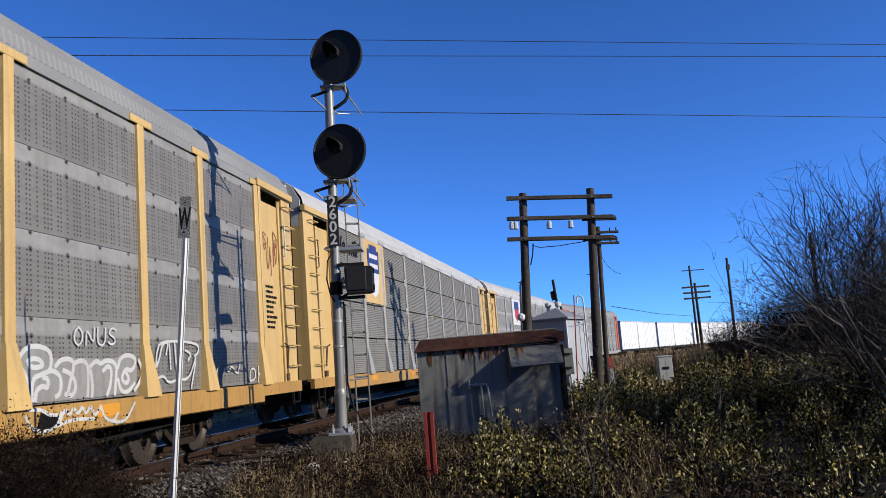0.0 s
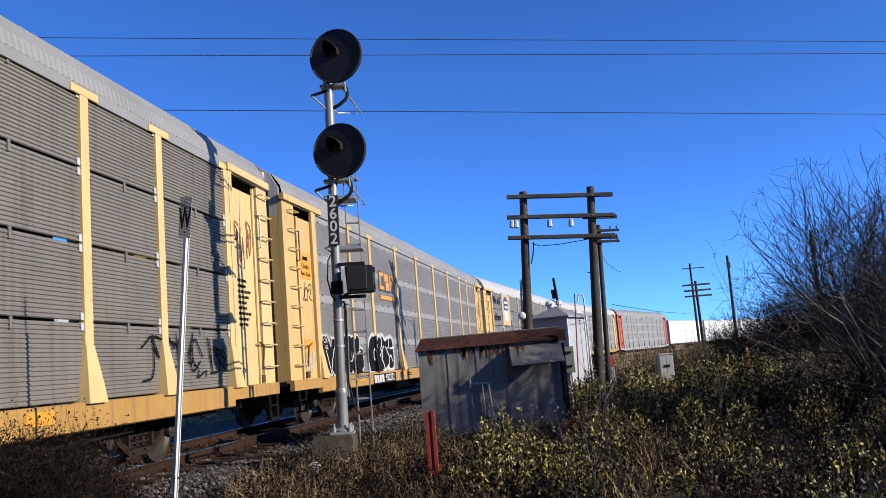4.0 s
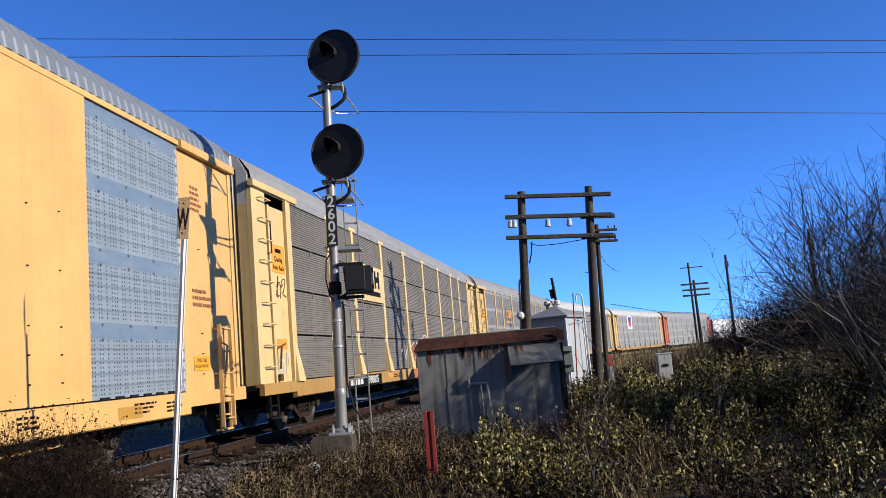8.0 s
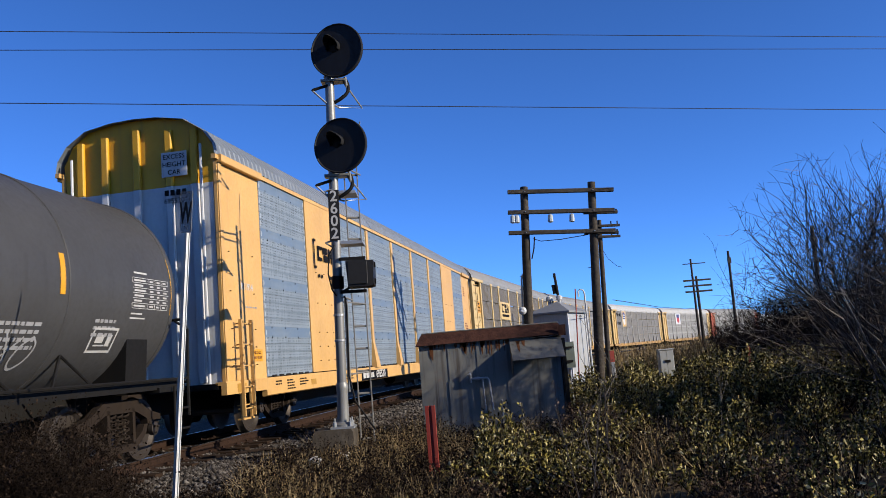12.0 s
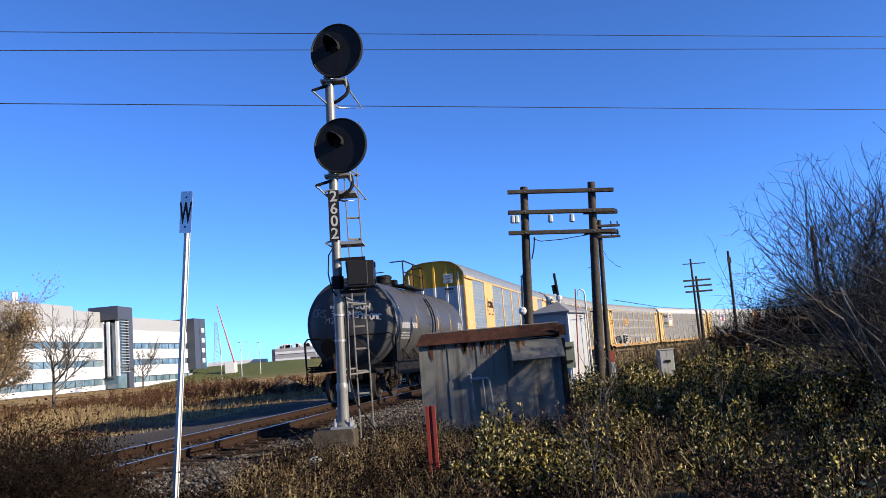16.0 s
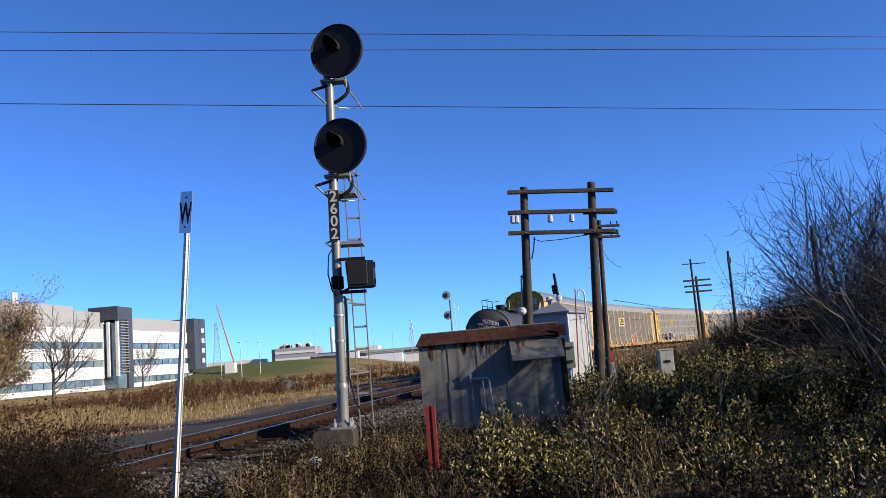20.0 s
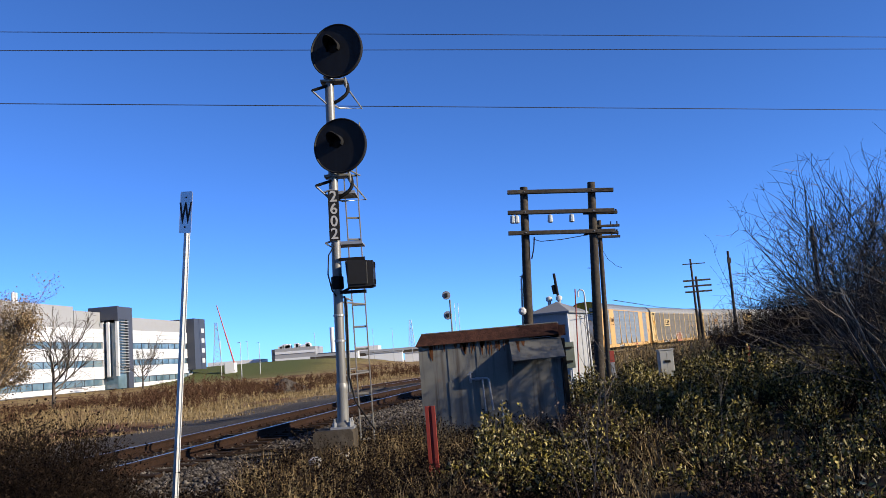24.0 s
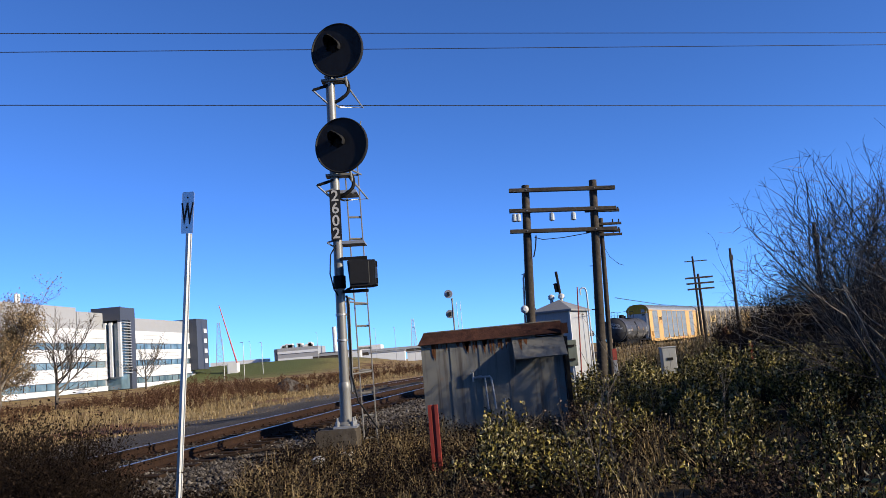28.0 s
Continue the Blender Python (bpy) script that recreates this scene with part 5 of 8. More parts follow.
TALL_PIECE = [[(8.03, 1.60), (8.14, 1.80), (9.36, 1.78), (9.39, 1.63), (9.23, 1.57)], [(8.03, 1.60), (7.99, 1.40), (8.09, 1.51), (8.20, 1.75), (8.39, 1.78), (8.31, 1.60)], [(8.42, 1.75), (8.44, 1.39)], [(7.98, 1.25), (8.23, 1.30), (8.35, 1.18), (8.68, 1.23), (9.02, 1.22), (9.27, 1.54)],
              [(8.58, 1.76), (8.62, 1.39)], [(8.92, 1.66), (9.13, 1.60), (9.01, 1.51)], [(9.09, 1.09), (9.26, 1.47)]]
spray("spray_outline", [bend(l, 2) for l in TALL_PIECE], 0.04, on_side, SPRAY_WHITE, rack_spray, 0.006, "thin white outlined spray letters")
THIN_PIECE = [[(9.94, 1.23), (10.12, 1.39)], [(10.27, 1.22), (10.37, 1.39), (10.54, 1.28), (10.64, 1.42), (10.90, 1.23), (11.01, 1.41)], [(11.46, 1.11), (11.49, 1.33), (11.74, 1.33), (11.72, 1.14), (11.46, 1.11)], [(11.87, 1.09), (11.90, 1.36)], [(12.06, 1.36), (12.04, 1.09)], [(11.89, 1.23), (12.05, 1.22)]]
spray("spray_tag", [bend(l, 1) for l in THIN_PIECE], 0.035, on_side, SPRAY_WHITE, rack_spray, 0.006)
AZ_TAG = [[(-0.47, 1.21), (-0.18, 1.79), (-0.11, 1.19)], [(0.13, 1.68), (0.61, 1.76), (0.13, 1.22), (0.50, 1.24)], [(-0.72, 1.44), (0.82, 1.44)]]
spray("spray_tag", [bend(l, 1) for l in AZ_TAG], 0.03, on_side, SPRAY_BLACK, rack_spray, 0.004, "thin black spray tag")
TALL_LOOPS = [[(2.15, 1.14), (2.23, 1.61), (2.48, 1.83), (2.84, 1.85), (2.96, 1.70), (2.70, 1.61), (2.46, 1.65), (2.37, 1.48), (2.64, 1.39), (2.89, 1.43), (3.00, 1.24), (2.71, 1.12), (2.32, 1.13)], [(3.13, 1.10), (3.12, 1.42), (3.40, 1.51), (3.54, 1.32), (3.47, 1.09)],
              [(3.62, 1.46), (3.74, 1.08), (4.06, 1.12), (4.22, 1.45)], [(4.31, 1.11), (4.41, 1.55)]]
spray("spray_outline", [bend(l, 2) for l in TALL_LOOPS], 0.075, on_side, SPRAY_WHITE, rack_spray, 0.006, "white outlined spray letters")
scribble(rack_spray, -0.4, 1.6, 0.78, 0.98, 6, 0.03, SPRAY_BLACK, 10, on_sill)
bars("number_panel", rack_spray, [(-7.55, -5.12, 0.71, 0.98)], -1.603, SPRAY_BLACK, "black number panel")
bars("mark_bar", rack_spray, [(-7.48, -7.26, 0.74, 0.95), (-7.21, -7.00, 0.74, 0.95), (-6.95, -6.74, 0.74, 0.95), (-6.69, -6.48, 0.74, 0.95)], -1.608, SPRAY_WHITE)
words("car_number", "922272", 0.27, pose(-5.80, -1.609, 0.845, 90, 0, 0), SPRAY_WHITE, rack_spray, 0.006, wide=1.2)
# ribbed car: sign board, red piece, number panels
sb_ = bars("sign_board", rack_ribbed, [(-6.72, -4.05, 3.04, 4.06)], FRONT_Y - 0.02, RACK_CREAM, "cream yellow sign board with black emblem shapes")
bars("emblem", sb_, [(-6.35, -6.22, 3.52, 3.86), (-6.35, -5.76, 3.84, 3.95), (-6.35, -5.76, 3.44, 3.55), (-5.60, -5.06, 3.72, 3.95), (-5.50, -5.02, 3.44, 3.68), (-4.92, -4.76, 3.44, 3.95), (-4.56, -4.40, 3.44, 3.95), (-4.78, -4.52, 3.62, 3.78)], FRONT_Y - 0.027, SPRAY_BLACK)
bars("emblem_bar", sb_, [(-6.36, -4.36, 3.20, 3.34)], FRONT_Y - 0.027, SPRAY_BLACK)
g = Geo().prism([(-0.95, 1.07), (-1.10, 1.68), (-0.16, 1.96), (0.22, 1.86), (0.86, 1.99), (1.59, 2.22), (2.05, 1.86), (2.90, 1.60), (2.30, 1.25), (2.15, 1.07)], "y", FRONT_Y - 0.008, FRONT_Y - 0.004)
rp = part("spray_fill", g, SPRAY_RED, rack_ribbed, "rust-red sprayed patch with white lines")
part("spray_low", Geo().add([on_sill(u, v, 0.003) for u, v in ((-0.95, 1.02), (2.1, 1.02), (1.75, 0.72), (-0.85, 0.72))], [(0, 1, 2, 3)]), painted("orange_spray", (0.52, 0.15, 0.04), amount=0.2), rp)
part("spray_low", Geo().add([on_sill(u, v, 0.003) for u, v in ((-1.75, 0.80), (-1.20, 1.02), (-0.96, 1.02), (-0.86, 0.72), (-1.9, 0.72))], [(0, 1, 2, 3, 4)]), SPRAY_BLACK, rp)
RED_LINES = [[(-1.12, 1.65), (-0.16, 1.97), (0.22, 1.82), (0.86, 2.0), (1.59, 2.23), (2.05, 1.83), (2.95, 1.58), (2.12, 1.23)], [(-0.16, 1.97), (-0.16, 1.56), (-0.36, 1.35), (-0.32, 1.08)], [(0.73, 1.77), (0.77, 1.44), (1.05, 1.21)],
             [(1.59, 2.23), (1.82, 1.78), (1.94, 1.42), (1.40, 1.31)], [(0.16, 1.45), (0.10, 1.08)], [(0.91, 1.32), (0.85, 1.08)], [(2.28, 1.30), (2.05, 1.08)], [(0.15, 1.80), (0.05, 1.62), (0.30, 1.50), (0.55, 1.62), (0.50, 1.80), (0.15, 1.84)]]
spray("spray_line", [bend(l, 1) for l in RED_LINES], 0.055, on_side, SPRAY_WHITE, rp, 0.012)
spray("spray_line", [[(-0.36, 1.01), (-0.45, 0.80)], [(0.08, 1.01), (0.0, 0.78)], [(0.82, 1.01), (0.74, 0.76)], [(1.95, 1.01), (1.72, 0.84)]], 0.05, on_sill, SPRAY_WHITE, rp, 0.006)
bars("number_panel", rack_ribbed, [(-8.3, -5.05, 0.71, 1.0)], -1.603, SPRAY_BLACK, "black number panel")
bars("mark_bar", rack_ribbed, [(-8.05, -7.82, 0.77, 0.93), (-7.75, -7.52, 0.77, 0.93), (-7.45, -7.22, 0.77, 0.93), (-7.15, -6.94, 0.77, 0.93)], -1.608, SPRAY_WHITE)
words("car_number", "980805", 0.29, pose(-5.90, -1.609, 0.85, 90, 0, 0), SPRAY_WHITE, rack_ribbed, 0.007, wide=1.2)
scribble(rack_ribbed, -2.2, -1.3, 1.3, 1.75, 4, 0.03, SPRAY_WHITE, 21)
scribble(rack_ribbed, 9.0, 12.0, 1.2, 2.0, 9, 0.03, SPRAY_BLACK, 22, label="black line scrawl")
for car in (rack_ribbed, rack_spray):
    sg = bars("notice", car, [(-12.50, -11.80, 3.26, 3.84)], -1.505, LOGO_AMBER, "amber notice board")
    words("notice_words", "Quality", 0.15, pose(-12.15, -1.512, 3.54, 90, 0, 0), SPRAY_BLACK, sg)
    words("notice_words", "Auto Rack", 0.14, pose(-12.15, -1.512, 3.37, 90, 0, 0), SPRAY_BLACK, sg)
    bars("mark_bar", sg, [(-12.30, -12.00, 3.68, 3.76)], -1.511, SPRAY_BLACK)
    bars("notice", car, [(-12.44, -11.90, 1.70, 1.90)], -1.505, LOGO_AMBER)
    scribble(car, -12.45, -11.85, 1.15, 1.62, 6, 0.03, SPRAY_WHITE, 23, lambda u, v, l: (u, -1.505 - l, v))
    scribble(car, -12.48, -11.85, 2.7, 3.2, 3, 0.02, SPRAY_BLACK, 24, lambda u, v, l: (u, -1.505 - l, v))
    scribble(car, 12.55, 13.25, 3.1, 4.1, 5, 0.03, SPRAY_RED, 25, lambda u, v, l: (u, -1.505 - l, v))
    small_print(car, 12.55, 2.9, 0.6, 9, 0.10, -1.504, SPRAY_BLACK, 3)
# golden car: emblem, plate, notices, small print
for z in (3.40, 4.02):
    for x in (-8.56, -7.16):
        bars("emblem_bracket", rack_golden, [(x, x + 0.16, z, z + 0.06)], FRONT_Y - 0.032, SPRAY_BLACK)
for x in (-8.56, -7.06):
    bars("emblem_bracket", rack_golden, [(x, x + 0.06, 3.40, 4.08)], FRONT_Y - 0.034, SPRAY_BLACK)
bars("emblem", rack_golden, [(-8.28, -8.20, 3.64, 3.90), (-8.28, -7.98, 3.86, 3.94), (-8.28, -7.98, 3.60, 3.68), (-7.92, -7.62, 3.78, 3.94), (-7.86, -7.58, 3.60, 3.76), (-7.52, -7.42, 3.60, 3.94), (-7.32, -7.22, 3.60, 3.94), (-7.44, -7.30, 3.72, 3.82)], FRONT_Y - 0.032, SPRAY_BLACK, "black emblem shapes")
bars("emblem_dot", rack_golden, [(-8.3, -8.2, 3.2, 3.28), (-8.1, -8.0, 3.2, 3.28), (-7.5, -7.4, 3.2, 3.28), (-7.3, -7.2, 3.2, 3.28)], FRONT_Y - 0.032, SPRAY_BLACK)
pl = bars("number_panel", rack_golden, [(-5.50, -2.88, 0.72, 0.96)], -1.603, SPRAY_BLACK, "black number panel")
bars("mark_bar", pl, [(-5.38, -5.16, 0.77, 0.91), (-5.10, -4.88, 0.77, 0.91), (-4.82, -4.60, 0.77, 0.91), (-4.54, -4.34, 0.77, 0.91)], -1.608, SPRAY_WHITE)
words("car_number", "695530", 0.28, pose(-3.62, -1.609, 0.84, 90, 0, 0), SPRAY_WHITE, pl, 0.008, wide=1.15)
for x in (-12.19, 12.35):
    nt = bars("notice", rack_golden, [(x, x + 0.55, 1.36, 1.58)], -1.505, YELLOW_MARK, "bright yellow notice")
    words("notice_words", "THIS CAR", 0.085, pose(x + 0.27, -1.5115, 1.515, 90, 0, 0), SPRAY_RED, nt)
    words("notice_words", "EXCESS HEIGHT", 0.068, pose(x + 0.27, -1.5115, 1.425, 90, 0, 0), SPRAY_RED, nt)
words("plate_mark", "B11914", 0.17, pose(-12.20, -1.504, 2.72, 90, 0, 0), SPRAY_WHITE, rack_golden, 0.004)
small_print(rack_golden, -12.3, 2.34, 0.62, 1, 0.05, -1.504, SPRAY_GREY, 33)
for x_, w_ in ((3.45, 0.10), (3.80, 0.10), (4.32, 0.10), (4.52, 0.10)):
    part("mark_bar", Geo().prism([(x_ - 0.14, 0.98), (x_ + 0.16, 0.98), (x_ + 0.16, 0.92), (x_ + 0.06, 0.92), (x_ + 0.02, 0.74), (x_ - 0.08, 0.74), (x_ - 0.04, 0.92), (x_ - 0.14, 0.92)], "y", -1.607, -1.602), SIGN_RED, rack_golden, "slanting red painted mark")
words("sill_words", "L 89-4", 0.12, pose(5.15, -1.603, 0.93, 90, 0, 0), SPRAY_BLACK, rack_golden)
words("sill_words", "GLH18", 0.15, pose(5.15, -1.603, 0.80, 90, 0, 0), SPRAY_BLACK, rack_golden)
for x, z, w_, r_ in ((-11.3, 0.98, 0.5, 2), (-10.7, 0.98, 0.45, 4), (-10.0, 0.98, 0.6, 3), (-6.8, 0.96, 0.6, 3), (7.9, 0.98, 0.5, 3), (10.3, 0.98, 0.6, 3), (11.2, 0.95, 0.5, 3), (4.0, 0.95, 0.6, 2)):
    small_print(rack_golden, x, z - 0.04, w_, r_, 0.055, -1.602, SPRAY_BLACK, int(x * 10))
small_print(rack_golden, 12.45, 4.3, 0.5, 5, 0.09, -1.504, SPRAY_RED, 31)
small_print(rack_golden, 12.4, 2.6, 0.8, 3, 0.11, -1.504, SPRAY_RED, 32)
for x in (-8.45, -7.9, -7.45, 7.6, 8.2, 8.8, -12.0, -13.0, 12.6):
    rv = Geo()
    for z in (1.3, 1.62, 1.94, 2.6, 3.3):
        rv.prism([(x - 0.009, z), (x, z - 0.009), (x + 0.009, z), (x, z + 0.009)], "y", FRONT_Y - 0.034, FRONT_Y - 0.0)
    tagged(part("rivet_row", rv, RUST, rack_golden), kind="stuff")
for a, b in zip(GOLD_POSTS, GOLD_POSTS[1:]):
    if b - a > 2.2:
        sl = Geo()
        for x in np.arange(a + 0.3, b - 0.3, 0.36):
            sl.box(x, x + 0.2, -1.530, -1.507, 1.045, 1.085)
        tagged(part("drain_slot", sl, BLACK_STEEL, rack_golden, "row of dark slots above the sill"), kind="stuff")
sill_marks = bars("sill_patch", rack_golden, [(-13.0, -12.65, 0.84, 0.99), (-9.3, -9.0, 0.80, 0.92), (9.9, 10.5, 0.78, 0.94)], -1.602, painted("ochre_patch", (0.55, 0.30, 0.05), amount=0.2))
for car in (rack_ribbed, rack_spray, rack_shield):
    bars("sill_patch", car, [(-8.9, -8.35, 0.84, 0.99), (-4.3, -3.8, 0.84, 0.99), (1.6, 2.1, 0.84, 0.99), (6.4, 6.9, 0.84, 0.99)], -1.602, LOGO_AMBER)
    small_print(car, -3.6, 0.9, 0.7, 2, 0.06, -1.602, SPRAY_BLACK, 41)
    small_print(car, 3.0, 0.9, 0.8, 2, 0.06, -1.602, SPRAY_BLACK, 42)
# end of the golden car: notice on the door, lettering
nd = part("door_notice", Geo().box(-13.745, -13.735, -0.98, -0.50, 4.68, 5.12), WHITE_PAINT, rack_golden, "white notice on the golden door top")
nd.location.x = 0.435
for k, tx in enumerate(("EXCESS", "HEIGHT", "CAR")):
    words("notice_words", tx, 0.125, Matrix.Translation((-13.755, -0.74, 5.03 - 0.14 * k)) @ pose(0, 0, 0, 90, 0, -90), SPRAY_BLACK, nd)
bars_ = Geo()
for k in range(4):
    bars_.box(-13.308, -13.302, -0.95 + 0.11 * k, -0.87 + 0.11 * k, 4.34, 4.44)
part("mark_bar", bars_, SPRAY_BLACK, rack_golden)
words("car_number", "695530", 0.13, Matrix.Translation((-13.31, -0.72, 4.24)) @ pose(0, 0, 0, 90, 0, -90), SPRAY_BLACK, rack_golden)
# shield cars
bd = bars("sign_board", rack_shield, [(-8.80, -6.62, 3.02, 4.93)], FRONT_Y - 0.012, RACK_YELLOW, "yellow board with a white and blue shield")
part("shield", Geo().prism([(-8.25, 3.35), (-7.85, 3.18), (-7.45, 3.35), (-7.30, 3.7), (-7.30, 4.3), (-8.4, 4.3), (-8.4, 3.7)], "y", FRONT_Y - 0.022, FRONT_Y - 0.017), WHITE_PAINT, bd)
bars("shield_band", bd, [(-8.42, -7.28, 3.92, 4.58), (-8.2, -7.5, 4.58, 4.72)], FRONT_Y - 0.026, SIGN_BLUE)
bars("shield_bar", bd, [(-8.28, -7.42, 4.32, 4.45), (-8.28, -7.42, 4.04, 4.17)], FRONT_Y - 0.032, WHITE_PAINT)
words("slogan", "We will", 0.62, pose(-10.3, FRONT_Y - 0.004, 4.4, 90, 0, 0), SPRAY_BLACK, rack_shield, 0.01)
words("slogan", "deliver", 0.62, pose(-10.3, FRONT_Y - 0.004, 3.45, 90, 0, 0), SPRAY_BLACK, rack_shield, 0.01)
b4 = bars("sign_board", rack_pale, [(-6.75, -4.2, 3.2, 4.9)], FRONT_Y - 0.008, WHITE_PAINT, "white board with a red and blue shield")
part("shield", Geo().prism([(-6.1, 3.7), (-5.5, 3.4), (-4.9, 3.7), (-4.8, 4.6), (-6.2, 4.6)], "y", FRONT_Y - 0.02, FRONT_Y - 0.014), SIGN_RED, b4)
bars("shield_band", b4, [(-6.2, -4.8, 4.2, 4.7)], FRONT_Y - 0.026, SIGN_BLUE)


# tank: tags on its end, number, data blocks
def on_head(u, v, lift):
    """u to the right as seen from behind, v the height; on the rear head."""
    rr = min(math.hypot(u, v - TANK_Z) / TANK_R, 0.985)
    return (-6.0 - 0.42 * math.sqrt(1 - rr * rr) - 0.012 - lift, -u, v)


def on_shell(u, v, lift):
    a = math.asin(max(-0.95, min(0.95, (v - TANK_Z) / TANK_R)))
    return (u, -(TANK_R + 0.004 + lift) * math.cos(a), TANK_Z + (TANK_R + 0.004 + lift) * math.sin(a))


def fall(lines, k, x0):
    return [[(u, v - k * (u - x0)) for u, v in ln] for ln in lines]


spray("spray_tag", fall(letters("NUTSOH", -0.22, 3.10, 0.98, 0.24, 0.15, 0.2, 0.08, 51), 0.33, -0.2), 0.045, on_head, SPRAY_WHITE, shell, 0.002, "white spray tag on the tank's end")
spray("spray_tag", fall(letters("GR-SPM-OMC", -0.12, 2.68, 1.22, 0.19, 0.15, 0.2, 0.1, 52), 0.16, -0.1), 0.042, on_head, SPRAY_WHITE, shell, 0.002, "white spray tag on the tank's end")
spray("spray_tag", fall(letters("CRS", -1.20, 2.75, 0.5, 0.25, 0.1, 0.2, 0.1, 53), 0.1, -1.2) + letters("M2", -0.75, 2.5, 0.35, 0.2, 0.2, 0.2, 0.1, 54), 0.02, on_head, SPRAY_GREY, shell, 0.002)


def head_bars(boxes, material):
    g = Geo()
    for u0, u1, v0, v1 in boxes:
        g.add([on_head(u, v, 0.003) for u, v in ((u0, v0), (u1, v0), (u1, v1), (u0, v1))], [(0, 1, 2, 3)])
    return tagged(part("mark_bar", g, material, shell), kind="stuff")


head_bars([(-0.55 + 0.10 * k, -0.47 + 0.10 * k, 2.98 - 0.018 * k, 3.07 - 0.018 * k) for k in range(4)] + [(-0.5 + 0.12 * k, -0.42 + 0.12 * k, 2.88 - 0.01 * k, 2.91 - 0.01 * k) for k in range(5)] + [(-0.5 + 0.12 * k, -0.42 + 0.12 * k, 2.80 - 0.01 * k, 2.83 - 0.01 * k) for k in range(4)], SPRAY_WHITE)
words("car_number", "34518", 0.145, Matrix.Translation((-6.47, -0.07, 3.0)) @ pose(0, 0, 0, 90, 0, -90) @ pose(0, 0, 0, 0, 0, -8), SPRAY_WHITE, shell, 0.003)


def shell_bars(boxes, material, label=""):
    g = Geo()
    for u0, u1, v0, v1 in boxes:
        g.add([on_shell(u, v, 0.003) for u, v in ((u0, v0), (u1, v0), (u1, v1), (u0, v1))], [(0, 1, 2, 3)])
    return part("mark_bar", g, material, shell, label)


r6 = random.Random(6)
table = [(4.80, 5.80, 2.16 + 0.07 * k, 2.168 + 0.07 * k) for k in range(7)] + [(x, x + 0.010, 2.16, 2.59) for x in (4.80, 5.22, 5.42, 5.60, 5.79)]
for k in range(6):
    for x, w_ in ((4.84, 0.34), (5.26, 0.12), (5.46, 0.10), (5.64, 0.12)):
        table.append((x, x + w_ * r6.uniform(0.6, 1.0), 2.185 + 0.07 * k, 2.21 + 0.07 * k))
tagged(shell_bars(table + [(4.85, 5.2, 2.64, 2.665), (4.8, 5.1, 2.08, 2.10), (4.8, 5.2, 2.02, 2.04)], SPRAY_WHITE, "white painted data table"), kind="stuff")
bx = [(-5.15 + 0.27 * k, -4.93 + 0.27 * k, 2.22, 2.42) for k in range(4)]
for x0, z0, w_, rows_ in ((0.75, 1.90, 1.0, 5), (2.1, 1.88, 0.85, 4), (4.0, 1.95, 0.5, 3), (-5.1, 2.05, 1.2, 3), (0.6, 1.55, 0.6, 2), (-2.2, 1.75, 0.8, 3)):
    for k in range(rows_):
        x = x0
        while x < x0 + w_:
            l_ = r6.uniform(0.04, 0.13)
            bx.append((x, min(x + l_, x0 + w_), z0 - 0.085 * k, z0 - 0.085 * k + 0.042))
            x += l_ + 0.025
tagged(shell_bars(bx, SPRAY_GREY, "rows of small white lettering"), kind="stuff")
words("car_number", "34518", 0.26, pose(-3.45, -1.482, 2.32, 90, 0, 0), SPRAY_WHITE, shell, 0.006)
spray("spray_tag", letters("AOSMONRZA", -0.5, 1.85, 1.8, 0.3, 0.3, 0.25, 0.12, 61), 0.022, on_shell, SPRAY_GREY, shell, 0.003, "grey spray tag")
spray("spray_tag", letters("MXO", 1.95, 1.42, 1.0, 0.36, 0.4, 0.1, 0.1, 62) + letters("DOS", -0.9, 2.75, 0.7, 0.4, 0.1, 0.2, 0.15, 63) + letters("OR", -6.0 + 0.25, 2.7, 0.5, 0.3, 0.1, 0.2, 0.1, 64), 0.025, on_shell, SPRAY_GREY, shell, 0.003)
tagged(shell_bars([(4.05, 4.62, 1.58, 1.61), (4.05, 4.62, 1.86, 1.89), (4.05, 4.08, 1.61, 1.86), (4.59, 4.62, 1.61, 1.86), (4.16, 4.40, 1.66, 1.68), (4.16, 4.34, 1.70, 1.80), (4.42, 4.52, 1.66, 1.80)], SPRAY_WHITE), kind="stuff")
part("end_strut", Geo().tube([(-6.42, -0.2, 2.02), (-6.35, -1.05, 1.10)], 0.024, 6).tube([(-6.42, 0.35, 2.02), (-6.35, 1.1, 1.10)], 0.024, 6), BLACK_STEEL, tank_car)

# ---------- the signal mast
MX, MY = -1.755, 13.25
signal = thing("signal_mast", "silver railway signal mast with two round black signal discs", "railway signal", pose(MX, MY, 0.2, 0, 1.2, 0))
part("mast_tube", Geo().tube([(0, 0, 0.62), (0, 0, 6.1)], 0.075, 20).lathe([(0.085, 5.62), (0.095, 5.64), (0.085, 5.66)], (0, 0, 0), "z", 18), MAST_PAINT, signal, smooth=True)
part("mast_base", Geo().lathe([(0.15, 0.03), (0.15, 0.06), (0.095, 0.10), (0.086, 0.55), (0.096, 0.60), (0.096, 0.66), (0.08, 0.70)], (0, 0, 0), "z", 20), MAST_PAINT, signal, smooth=True)
g = Geo().box(-0.18, 0.18, -0.18, 0.18, 0.0, 0.035)
for a in (0.78, 2.35, 3.93, 5.5):
    g.lathe([(0.035, 0.03), (0.035, 0.10), (0.015, 0.11), (0.015, 0.16)], (0.17 * math.cos(a), 0.16 * math.sin(a), 0), "z", 8)
part("base_flange", g, GALV, signal)
